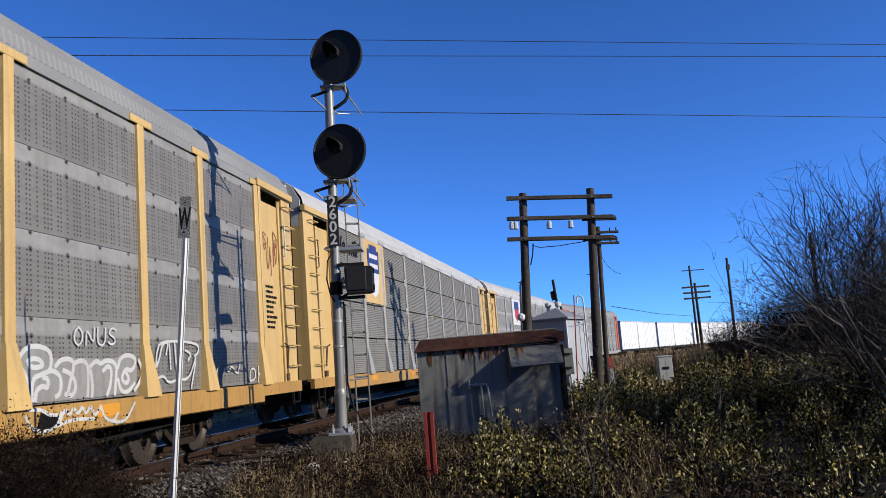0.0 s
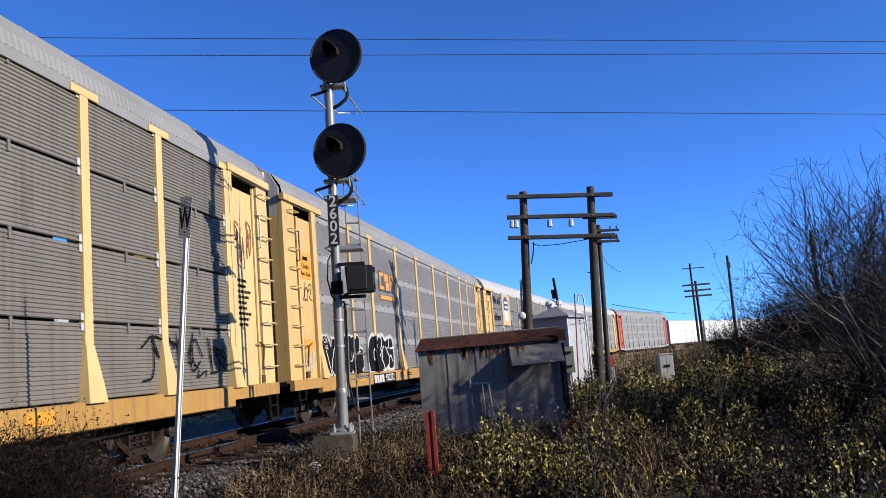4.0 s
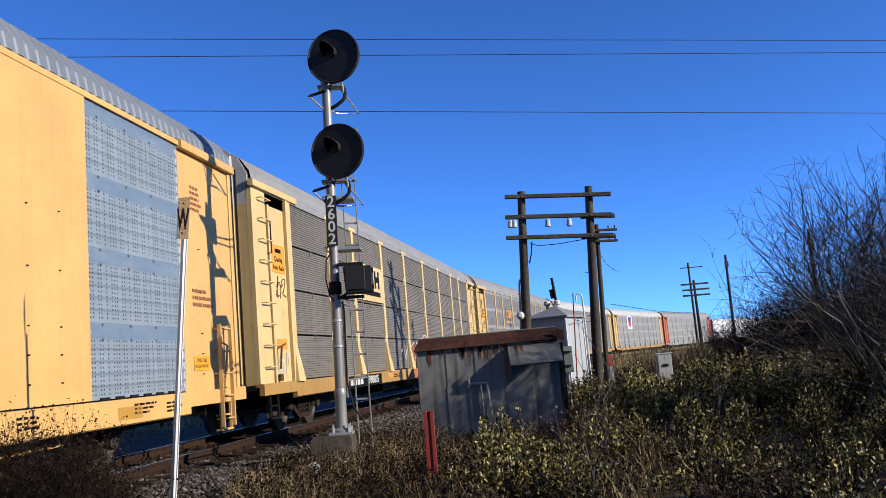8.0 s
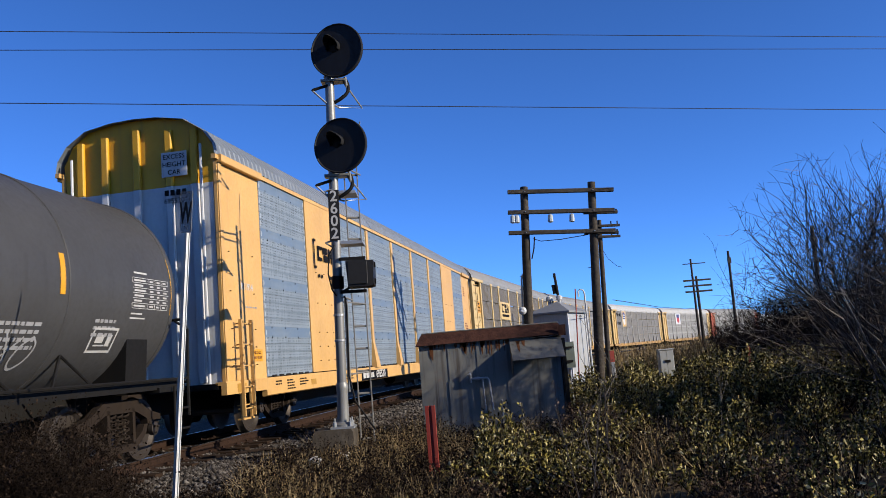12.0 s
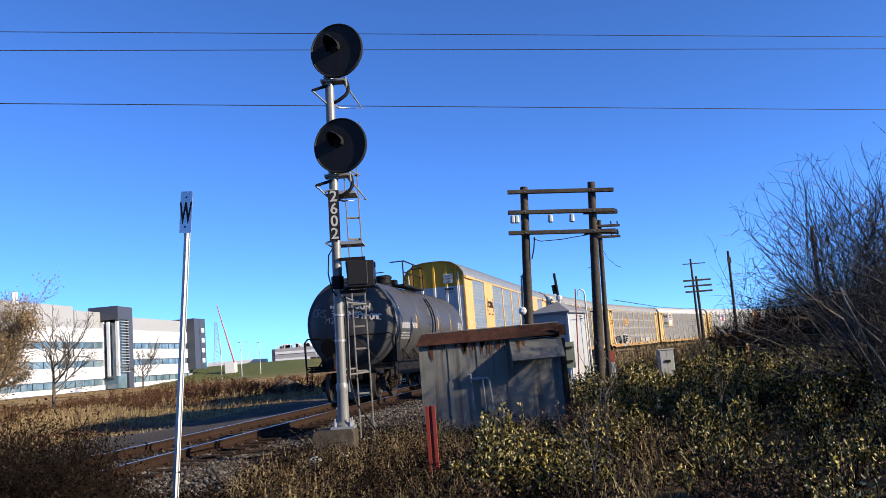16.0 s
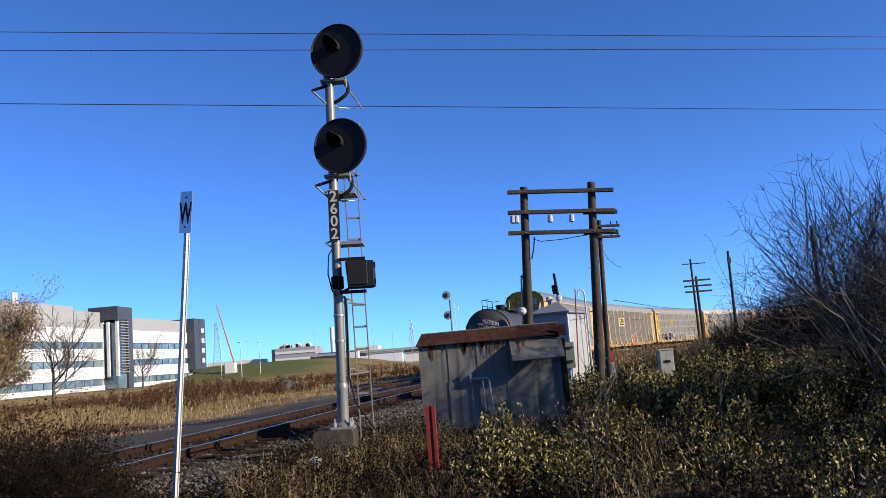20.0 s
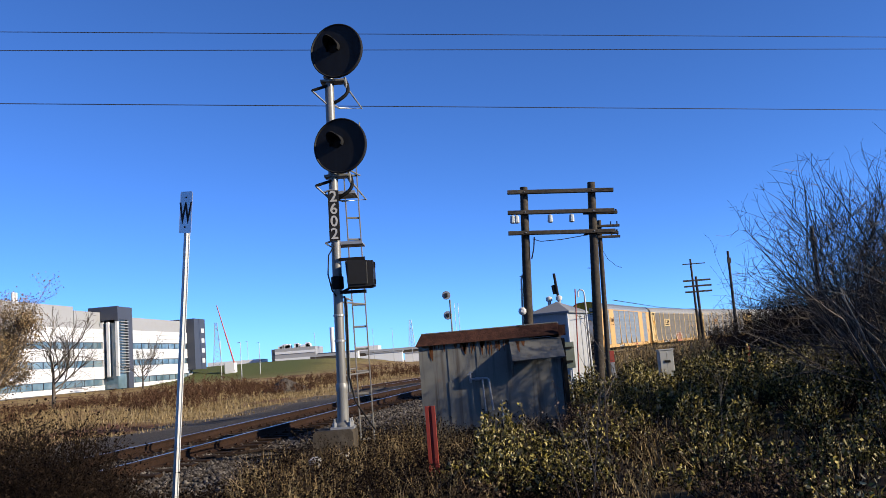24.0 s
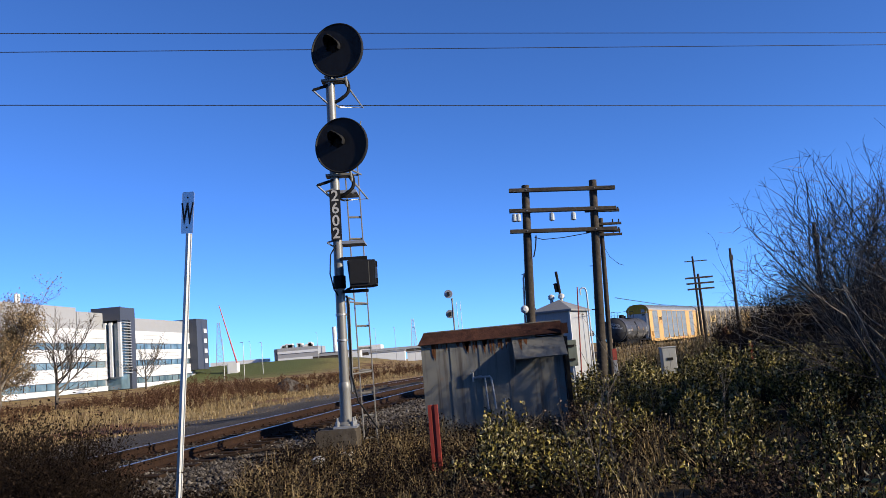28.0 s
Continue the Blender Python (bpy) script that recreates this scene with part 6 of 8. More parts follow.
for z in (1.35, 2.18, 1.75):
    part("band", Geo().lathe([(0.078, z - 0.02), (0.088, z - 0.015), (0.088, z + 0.015), (0.078, z + 0.02)], (0, 0, 0), "z", 18), GALV, signal)


def signal_head(z, x):
    """Round black target with a rolled rim, hooded lens, lamp case behind, and a bracket to the mast."""
    tilt = pose(x, -0.20, z, 0, 0, -16)
    d = part("target_disc", Geo().lathe([(0.0, 0.0), (0.42, 0.0), (0.435, -0.018), (0.447, -0.012), (0.447, 0.045), (0.437, 0.05), (0.0, 0.02)], (0, 0, 0), "y", 56), DISC_BLACK, signal, "round matt black target disc", smooth=True)
    d.matrix_local = tilt
    n = 20
    vs, fs = [], []
    for k in range(n + 1):
        an = math.radians(-30 + 240 * k / n)
        ln = -0.10 - 0.20 * max(math.sin(an), 0)
        for rr in (0.105, 0.117):
            for l in (0.0, ln):
                vs.append((rr * math.cos(an) - 0.05, l, rr * math.sin(an) + 0.06))
    for k in range(n):
        o, q = 4 * k, 4 * k + 4
        fs += [(o, q, q + 1, o + 1), (o + 2, o + 3, q + 3, q + 2), (o + 1, q + 1, q + 3, o + 3), (o, o + 2, q + 2, q)]
    fs += [(0, 1, 3, 2), (4 * n, 4 * n + 2, 4 * n + 3, 4 * n + 1)]
    g = Geo().add(vs, fs)
    part("lens_hood", g, DISC_BLACK, d)
    part("lens", Geo().lathe([(0.0, -0.05), (0.06, -0.035), (0.095, -0.01)], (-0.05, 0, 0.06), "y", 20), BLACK_STEEL, d, smooth=True)
    part("lamp_case", Geo().box(-0.14, 0.12, 0.05, 0.36, -0.16, 0.20, 0.03), DISC_BLACK, d)
    # bent cable pipe, its bracket, and the guard rods that stick out on both sides
    part("cable_pipe", Geo().tube(bend3([(0.26, 0.05, z - 0.42), (0.30, 0.02, z - 0.52), (0.30, -0.02, z - 0.66), (0.18, -0.03, z - 0.76), (0.04, 0, z - 0.82)]), 0.030, 8), BLACK_STEEL, signal, "bent black cable pipe")
    part("bracket", Geo().box(-0.13, 0.26, -0.10, 0.10, z - 0.475, z - 0.43, 0.01).tube([(0.22, 0, z - 0.44), (0.28, 0, z - 0.56), (0.26, -0.05, z - 0.40)], 0.026, 6), MAST_PAINT, signal, "pale bracket under the target")
    part("guard_rod", Geo().tube([(-0.02, -0.06, z - 0.53), (-0.26, -0.08, z - 0.60), (-0.27, -0.08, z - 0.62)], 0.024, 6), BLACK_STEEL, signal)
    part("guard_rod", Geo().tube([(-0.27, -0.08, z - 0.61), (-0.05, -0.05, z - 0.83)], 0.016, 6), GALV, signal)
    part("guard_rod", Geo().tube([(0.26, 0.10, z - 0.50), (0.46, 0.60, z - 0.74), (0.10, 0.30, z - 0.80), (0.04, 0.02, z - 0.82)], 0.018, 6), GALV, signal)


def bend3(pts, n=2):
    """Round off a line of points in space by cutting its corners."""
    for _ in range(n):
        out = [pts[0]]
        for p, q in zip(pts, pts[1:]):
            out += [tuple(i * .75 + j * .25 for i, j in zip(p, q)), tuple(i * .25 + j * .75 for i, j in zip(p, q))]
        pts = out + [pts[-1]]
    return pts


signal_head(6.01, 0.16)
signal_head(4.435, 0.155)
plate = part("number_plate", Geo().box(-0.085, 0.085, -0.094, -0.082, 2.93, 3.74), DISC_BLACK, signal, "black plate with white signal number")
for i, ch in enumerate("2602"):
    words("digit", ch, 0.245, pose(0, -0.097, 3.635 - 0.2 * i, 90, 0, 0), SPRAY_WHITE, plate, bold=0.004)
for z, w in ((2.90, 0.42), (3.72, 0.34)):
    g = Geo().box(0.02, w, -0.02, 0.50, z - 0.012, z + 0.012).box(0.0, w, -0.03, -0.015, z - 0.03, z + 0.02)
    g.tube([(-0.16, -0.06, z), (0.02, -0.06, z + 0.05)], 0.016, 6).tube([(-0.16, -0.06, z), (0.0, 0.05, z - 0.10)], 0.012, 6)
    part("step_platform", g, GALV, signal, "small grated step plate")
# ladder behind the mast, leaning in
lad = Geo()
LADDER_STEEL = painted("dull_ladder_steel", (0.24, 0.23, 0.215), dirt=(0.10, 0.07, 0.05), amount=0.5, rough=0.6)
L0, L1 = Vector((0.15, 1.08, -0.50)), Vector((0.05, 1.02, 4.45))
for w in (0.0, 0.215):
    q0, q1 = L0 + Vector((w, 0.35 * w, 0)), L1 + Vector((w, 0.35 * w, 0))
    lad.add([p + Vector(d_) for p in (q0, q1) for d_ in ((-0.008, -0.038, 0), (0.008, -0.038, 0), (0.008, 0.038, 0), (-0.008, 0.038, 0))], [(3, 2, 1, 0), (4, 5, 6, 7), (0, 1, 5, 4), (1, 2, 6, 5), (2, 3, 7, 6), (3, 0, 4, 7)])
for k in range(13):
    q = L0.lerp(L1, (k + 0.6) / 13.2)
    lad.tube([q, q + Vector((0.215, 0.075, 0))], 0.018, 6)
lad.tube([L1 + Vector((0.215, 0.075, 0)), (0.36, 1.10, 5.18)], 0.012, 6)
part("ladder", lad, LADDER_STEEL, signal, "narrow dull steel access ladder")
for z in (4.30, 2.05, 0.9):
    part("ladder_stay", Geo().tube([(0.05, 0.03, z), (0.10, 1.05, z)], 0.016, 6).tube([(0.05, 0.05, z - 0.09), (0.32, 1.12, z - 0.07)], 0.014, 6), LADDER_STEEL, signal)
# black instrument case on two arms
case = part("instrument_case", Geo().prism([(0.20, 2.16), (0.53, 2.16), (0.60, 2.18), (0.60, 2.56), (0.24, 2.58), (0.17, 2.56)], "y", -0.32, 0.10), DISC_BLACK, signal, "black box-shaped instrument case")
part("case_door", Geo().box(0.20, 0.51, -0.34, -0.318, 2.20, 2.54, 0.01), DISC_BLACK, case)
part("hinge", Geo().box(0.60, 0.625, -0.2, -0.15, 2.46, 2.54).box(0.60, 0.625, -0.2, -0.15, 2.2, 2.28), BLACK_STEEL, case)
part("case_arm", Geo().box(0.05, 0.46, -0.10, -0.05, 2.60, 2.65), BLACK_STEEL, signal)
part("case_arm", Geo().box(0.05, 0.46, -0.10, -0.05, 2.08, 2.13).tube([(0.06, -0.07, 2.1), (0.26, -0.07, 2.2)], 0.02, 6), BLACK_STEEL, signal)
part("clamp", Geo().lathe([(0.078, 2.16), (0.10, 2.17), (0.10, 2.36), (0.078, 2.37)], (0, 0, 0), "z", 16), BLACK_STEEL, signal)
part("cable", Geo().tube([(-0.02, -0.08, 2.85), (-0.11, -0.10, 2.7), (-0.13, -0.10, 2.4), (-0.08, -0.09, 2.15), (-0.02, -0.08, 2.05)], 0.012, 6).tube([(0.1, 0, 2.05), (0.13, -0.02, 1.9), (0.12, 0, 0.8), (0.2, 0.0, 0.4), (0.5, -0.05, -0.05)], 0.014, 6), BLACK_STEEL, signal)
part("conduit", Geo().tube([(0.115, 0.02, 0.55), (0.115, 0.02, 2.0)], 0.028, 8), MAST_PAINT, signal)

footing = thing("signal_footing", "stained concrete footing block under the signal mast", "footing", pose(MX - 0.05, MY, 0))
part("block", Geo().prism([(-0.40, -0.50), (0.24, -0.50), (0.23, 0.15), (0.20, 0.20), (-0.34, 0.20), (-0.38, 0.15)], "y", -0.30, 0.32), CONCRETE, footing)
part("ladder_pad", Geo().box(0.12, 0.52, 0.92, 1.32, -0.6, -0.30, 0.03), CONCRETE, footing)
can_me = Geo().lathe([(0.085, 0.0), (0.085, 0.24), (0.095, 0.25), (0.095, 0.28), (0.05, 0.30), (0.0, 0.30)], (0, 0, 0), "z", 18).mesh("marker_pipe", WHITE_PAINT, True)
for x, y in ((-1.98, 11.9), (-1.66, 12.5)):
    z = float(land([x], [y])[0])
    tagged(piece("marker_pipe", can_me, None, pose(x, y, z, 4, -3, 0)), "short white capped pipe beside the footing", "pipe", "capped pipes at the footing")

# ---------- whistle post
def frosted(name):
    """Weathered plastic sheet that lets a part of the background through."""
    n = Nodes(name)
    v = n.coords()
    n.done(n.mix(n.step(n.noise(v, 9.0, 4.0), 0.4, 0.7), (0.26, 0.255, 0.235), (0.17, 0.165, 0.15)), 0.5, 0.0, 0.2)
    clear, both = n.n("BsdfTransparent"), n.n("MixShader")
    both.inputs[0].default_value = 0.56
    n.link(n.b.outputs[0], both.inputs[1])
    n.link(clear.outputs[0], both.inputs[2])
    n.link(both.outputs[0], n.t.nodes["Material Output"].inputs[0])
    return n.mat


POST_ZINC = painted("bright_zinc_post", (0.85, 0.86, 0.84), dirt=(0.35, 0.34, 0.32), amount=0.4, rough=0.5, metal=0.2)
SIGN_SHEET = frosted("translucent_sign_sheet")
wsign = thing("whistle_sign", "narrow grey sign with a black letter W on a thin post", "railway sign", pose(-2.875, 8.5, -0.47, 0, 6.6, -28))
part("post", Geo().prism([(-0.036, 0.010), (-0.022, 0.006), (-0.018, -0.013), (0.018, -0.013), (0.022, 0.006), (0.036, 0.010), (0.036, 0.018), (0.026, 0.014), (0.021, -0.005), (-0.021, -0.005), (-0.026, 0.014), (-0.036, 0.018)], "z", -0.1, 3.10), POST_ZINC, wsign, "thin galvanised channel post")
board = part("sign_board", Geo().prism([(-0.078, 3.10), (0.078, 3.10), (0.082, 3.11), (0.082, 3.50), (0.07, 3.52), (-0.07, 3.52), (-0.082, 3.50), (-0.082, 3.11)], "y", -0.021, -0.015), SIGN_SHEET, wsign, "grey translucent board with black W")
words("letter", "W", 0.30, pose(0, -0.0235, 3.29, 90, 0, 0), DISC_BLACK, board, bold=0.006, wide=0.52)
for z in (3.16, 3.46):
    part("bolt", Geo().lathe([(0.009, -0.027), (0.009, -0.018)], (0, 0, z), "y", 8), DISC_BLACK, board)

# ---------- red marker post
red_post = thing("marker_post", "faded red ribbed marker post standing in the weeds", "post", pose(-0.30, 10.0, -0.5, 0, 0, -8))
part("channel", Geo().prism([(-0.06, 0.0), (-0.058, -0.02), (-0.02, -0.02), (-0.016, 0.012), (0.016, 0.012), (0.02, -0.02), (0.058, -0.02), (0.06, 0.0), (0.05, 0.0), (0.028, -0.008), (0.02, 0.024), (-0.02, 0.024), (-0.028, -0.008), (-0.05, 0.0)], "z", 0, 1.12), RED_POST, red_post)

# ---------- steel instrument shed
SX0, SX1, SY = -0.61, 2.10, 16.0
shed = thing("equipment_shed", "low weathered zinc equipment shed with a rusty roof lip", "shed", pose(SX0, SY, -0.5))
W = SX1 - SX0
part("floor_pad", Geo().box(-0.1, W + 0.1, -0.1, 1.7, -0.2, 0.03), CONCRETE, shed)
NP = 5
for k in range(NP):
    a, b = W * k / NP, W * (k + 1) / NP
    if a > 1.72:
        continue
    part("wall_panel", Geo().box(a + 0.008, b - 0.004, 0.0, 0.03, 0.02, 1.92).box(a - 0.004, a + 0.012, -0.012, 0.03, 0.02, 1.92), SHED_ZINC, shed)
part("wall_panel", Geo().box(1.80, W - 0.05, 0.03, 0.06, 0.02, 1.55), SHED_ZINC, shed)
part("side_wall", Geo().box(0.0, 0.03, 0.03, 1.6, 0.02, 1.92), SHED_ZINC, shed)
part("side_wall", Geo().box(W - 0.03, W, 0.03, 1.6, 0.02, 1.92), SHED_ZINC, shed)
part("back_wall", Geo().box(0.0, W, 1.57, 1.6, 0.02, 1.92), SHED_ZINC, shed)
roof_g = Geo().add([(-0.06, -0.10, 1.90), (W + 0.05, -0.10, 1.93), (W + 0.05, 1.7, 1.93), (-0.06, 1.7, 1.90), (0.06, 0.12, 2.12), (W - 0.03, 0.12, 2.15), (W - 0.03, 1.5, 2.15), (0.06, 1.5, 2.12)],
                   [(3, 2, 1, 0), (4, 5, 6, 7), (0, 1, 5, 4), (1, 2, 6, 5), (2, 3, 7, 6), (3, 0, 4, 7)])
lip = part("roof", roof_g, RUST, shed, "rusty brown sheet roof with sloping edges")
part("roof_rim", Geo().tube([(0.06, 0.12, 2.13), (W - 0.03, 0.12, 2.16)], 0.012, 6), SHED_ZINC, lip)
part("corner_cap", Geo().box(W - 0.06, W + 0.07, -0.125, -0.10, 1.90, 2.10), RUST, lip)
hatch = part("hatch", Geo().add([(1.72, -0.02, 1.86), (W - 0.02, -0.02, 1.88), (W - 0.02, -0.46, 1.52), (1.72, -0.46, 1.50), (1.72, 0.0, 1.84), (W - 0.02, 0.0, 1.86), (W - 0.02, -0.44, 1.50), (1.72, -0.44, 1.48)],
     [(0, 1, 2, 3), (7, 6, 5, 4), (0, 4, 5, 1), (1, 5, 6, 2), (2, 6, 7, 3), (3, 7, 4, 0)]), SHED_ZINC, shed, "propped-open sheet hatch, pale with rust streaks")
part("hatch_cheek", Geo().add([(1.72, 0, 1.84), (1.72, -0.44, 1.48), (1.72, 0, 1.20), (1.74, 0, 1.84), (1.74, -0.44, 1.48), (1.74, 0, 1.20)], [(0, 1, 2), (5, 4, 3), (0, 3, 4, 1), (1, 4, 5, 2), (2, 5, 3, 0)]), SHED_ZINC, hatch)
part("edge_post", Geo().box(W - 0.02, W + 0.05, -0.05, 0.06, 0.02, 1.85), BLACK_STEEL, shed)
pipe = part("gas_pipe", Geo().tube([(0.93, -0.02, 1.22), (0.93, -0.10, 1.22), (1.15, -0.10, 1.22), (1.24, -0.10, 1.22), (1.27, -0.10, 1.18), (1.31, -0.10, 0.62)], 0.022, 8).tube([(1.15, -0.10, 1.22), (1.17, -0.10, 0.62)], 0.018, 8).tube([(1.48, -0.12, 0.05), (1.48, -0.12, 0.80)], 0.02, 8), GALV, shed, "galvanised pipe with a small valve")
part("valve", Geo().tube([(0.93, -0.10, 1.15), (0.93, -0.10, 1.36)], 0.02, 6).tube([(0.88, -0.12, 1.30), (0.98, -0.12, 1.36)], 0.016, 6).lathe([(0.035, -0.04), (0.035, 0.04)], (1.06, -0.10, 1.22), "x", 10), GALV, pipe)
r7 = random.Random(9)
RUST_RUN = rough_stuff("rust_run_stain", [(0.3, (0.10, 0.04, 0.018)), (0.6, (0.17, 0.075, 0.035)), (0.85, (0.22, 0.12, 0.07))], 9.0)
g = Geo()
for k in range(26):
    x, w_, l_ = r7.uniform(0.05, 1.68), r7.uniform(0.012, 0.05), r7.uniform(0.06, 0.34)
    g.add([(x - w_, -0.0135, 1.90), (x + w_, -0.0135, 1.90), (x + w_ * 0.3, -0.0135, 1.90 - l_), (x - w_ * 0.5, -0.0135, 1.90 - l_ * 0.8)], [(0, 1, 2, 3)])
for k in range(9):
    x, w_, l_ = r7.uniform(1.8, W - 0.1), r7.uniform(0.02, 0.06), r7.uniform(0.05, 0.24)
    z0 = 1.86
    g.add([(x - w_, -0.03, z0), (x + w_, -0.03, z0), (x + w_ * 0.3, -0.03 - 1.22 * l_, z0 - l_), (x - w_ * 0.5, -0.03 - 1.22 * l_ * 0.8, z0 - l_ * 0.8)], [(0, 1, 2, 3)])
tagged(part("rust_run", g, RUST_RUN, shed, "rust runs below the roof"), kind="stuff")
part("seam", Geo().box(0.52, 0.60, -0.02, 0.0, 0.1, 1.2), SHED_ZINC, shed)

# ---------- relay hut behind it
hut = thing("relay_hut", "small pale metal relay hut with a low grey hip roof", "hut", pose(3.676, 28.316, -0.45, 0, 0, -28))
HW, HD = 0.62, 0.85
part("wall_front", Geo().box(-HW, HW, -HD, -HD + 0.05, 0, 2.72), HUT_WHITE, hut)
part("wall_back", Geo().box(-HW, HW, HD - 0.05, HD, 0, 2.72), HUT_WHITE, hut)
part("wall_side", Geo().box(-HW, -HW + 0.05, -HD + 0.05, HD - 0.05, 0, 2.72), HUT_WHITE, hut)
part("wall_side", Geo().box(HW - 0.05, HW, -HD + 0.05, HD - 0.05, 0, 2.72), HUT_WHITE, hut)
for a, b in ((-HW, -HD), (HW, -HD), (HW, HD), (-HW, HD)):
    part("corner_trim", Geo().box(a - 0.03, a + 0.03, b - 0.03, b + 0.03, 0, 2.72), WHITE_PAINT, hut)
part("door", Geo().box(-0.45, 0.28, -HD - 0.03, -HD, 0.08, 2.15, 0.01), HUT_WHITE, hut)
part("lamp_box", Geo().box(0.10, 0.30, -HD - 0.12, -HD, 2.28, 2.46, 0.01), WHITE_PAINT, hut)
part("roof", Geo().add([(-HW - .12, -HD - .12, 2.72), (HW + .12, -HD - .12, 2.72), (HW + .12, HD + .12, 2.72), (-HW - .12, HD + .12, 2.72), (-HW - .12, -HD - .12, 2.78), (HW + .12, -HD - .12, 2.78), (HW + .12, HD + .12, 2.78), (-HW - .12, HD + .12, 2.78), (0, 0, 3.16)],
     [(3, 2, 1, 0), (0, 1, 5, 4), (1, 2, 6, 5), (2, 3, 7, 6), (3, 0, 4, 7), (4, 5, 8), (5, 6, 8), (6, 7, 8), (7, 4, 8)]), HUT_ROOF, hut)
for x in (-0.36, 0.0):
    part("roof_vent", Geo().lathe([(0.06, 2.95), (0.06, 3.20), (0.11, 3.22), (0.11, 3.34), (0.03, 3.38)], (x, 0.25, 0), "z", 12), WHITE_PAINT, hut)
part("aerial", Geo().tube([(-0.05, 0.4, 3.0), (-0.16, 0.4, 4.15)], 0.05, 8).tube([(-0.19, 0.4, 3.45), (-0.23, 0.4, 3.75)], 0.07, 8), BLACK_STEEL, hut, "dark stub aerial")
gooseneck = thing("vent_pipe", "white gooseneck vent pipe beside the relay hut", "pipe", pose(4.62, 28.3, -0.45))
part("pipe", Geo().tube([(0.04, 0, 0), (0.0, 0, 3.35), (-0.03, 0, 3.46), (-0.12, 0, 3.50), (-0.20, 0, 3.44), (-0.21, 0, 3.25)], 0.028, 8), WHITE_PAINT, gooseneck)
METER_GREEN = painted("dull_green_meter_paint", (0.20, 0.23, 0.19), amount=0.3)
box2 = thing("meter_box", "small grey-green metal meter box on a post", "meter box", pose(2.76, 20.0, -0.45))
part("box", Geo().box(-0.13, 0.13, -0.08, 0.08, 1.13, 1.74, 0.01), METER_GREEN, box2)
part("leg", Geo().tube([(0, 0, 0), (0, 0, 1.15)], 0.03, 8), GALV, box2)
for z in (1.26, 1.58):
    part("handle", Geo().box(-0.08, 0.07, -0.11, -0.08, z, z + 0.05), BLACK_STEEL, box2)
rod = thing("marker_rod", "thin red and white fibreglass marker rod", "marker", pose(3.50, 24.0, -0.45, 0, 3.0, 0))
part("rod", Geo().tube([(0, 0, 0), (0, 0, 3.25)], 0.018, 6), RED_POST, rod)
cab = thing("utility_cabinet", "small beige utility cabinet standing among green bushes", "utility box", pose(6.02, 24.0, -0.4))
cb = part("case", Geo().box(-0.20, 0.20, -0.14, 0.14, 0.55, 1.26, 0.012), CABINET, cab)
part("lid", Geo().box(-0.22, 0.22, -0.16, 0.16, 1.26, 1.30, 0.01), CABINET, cb)
part("door", Geo().box(-0.18, -0.005, -0.155, -0.14, 0.60, 1.22).box(0.005, 0.18, -0.155, -0.14, 0.60, 1.22), CABINET, cb)
part("latch", Geo().box(-0.07, 0.09, -0.175, -0.155, 0.92, 0.99), BLACK_STEEL, cb)
part("leg", Geo().tube([(0, 0, 0), (0, 0, 0.56)], 0.05, 8), GALV, cab)
for x, y, h, lab in ((9.6, 27.5, 1.15, "short red marker stake in the bushes"), (4.24, 22.5, 1.38, "grey stake with a red top")):
    st = thing("marker_stake", lab, "stake", pose(x, y, -0.4))
    part("stake", Geo().box(-0.05, 0.05, -0.02, 0.02, 0, h, 0.008), RED_POST if x > 6 else GALV, st)
    if x < 6:
        part("cap", Geo().box(-0.055, 0.055, -0.025, 0.025, h - 0.3, h), RED_POST, st)

# ---------- twin-pole frame with three crossarms
HY = 25.0
frame_pole = thing("pole_frame", "twin wooden poles joined by three dark crossarms", "utility pole", pose(4.27, HY, -0.45, 0, 3.1, 0))
DX = 2.04
for x, h in ((0.0, 6.50), (-DX, 6.40)):
    part("pole", Geo().tube([(x, 0, -0.2), (x, 0, h * 0.5), (x, 0, h)], 0.150, 14, 0.115), POLE_WOOD, frame_pole, smooth=True)
for z, x0, x1 in ((6.22, -2.55, 0.62), (5.60, -2.56, 0.62), (4.98, -2.56, 0.62)):
    tilt = 0.03
    arm = Geo().box(x0, x1, -0.24, -0.12, z - 0.06, z + 0.06, 0.012)
    if z < 5.9:
        arm.box(-0.25, x1 + 0.16, 0.12, 0.22, z - 0.05, z + 0.04, 0.012)
    a = part("crossarm", arm, POLE_WOOD, frame_pole)
    for x in (0.0, -DX):
        part("bolt", Geo().tube([(x, -0.26, z), (x, 0.26, z)], 0.018, 6), GALV, a)
for x in (-2.42, -2.30, -1.30, -0.66):
    ins = part("insulator", Geo().lathe([(0.02, 0.10), (0.07, 0.07), (0.075, 0.0), (0.08, -0.05), (0.085, -0.13), (0.05, -0.15)], (x, -0.20, 5.42), "z", 10), GLASS_INS, frame_pole, "pale glass insulator")
for z in (5.6, 4.98):
    for x in (0.42, 0.62, 0.74):
        part("pin", Geo().tube([(x, 0.17, z), (x, 0.17, z + 0.09)], 0.025, 6), BLACK_STEEL, frame_pole)
part("guy_cable", Geo().tube([(-DX + 0.2, -0.14, 4.80), (-1.6, -0.15, 4.72), (-1.0, -0.15, 4.76), (-0.2, -0.14, 4.88)], 0.012, 5).tube([(-DX + 0.25, -0.13, 4.85), (-DX + 0.22, -0.13, 4.5), (-DX + 0.15, -0.13, 4.2)], 0.02, 5), BLACK_STEEL, frame_pole)
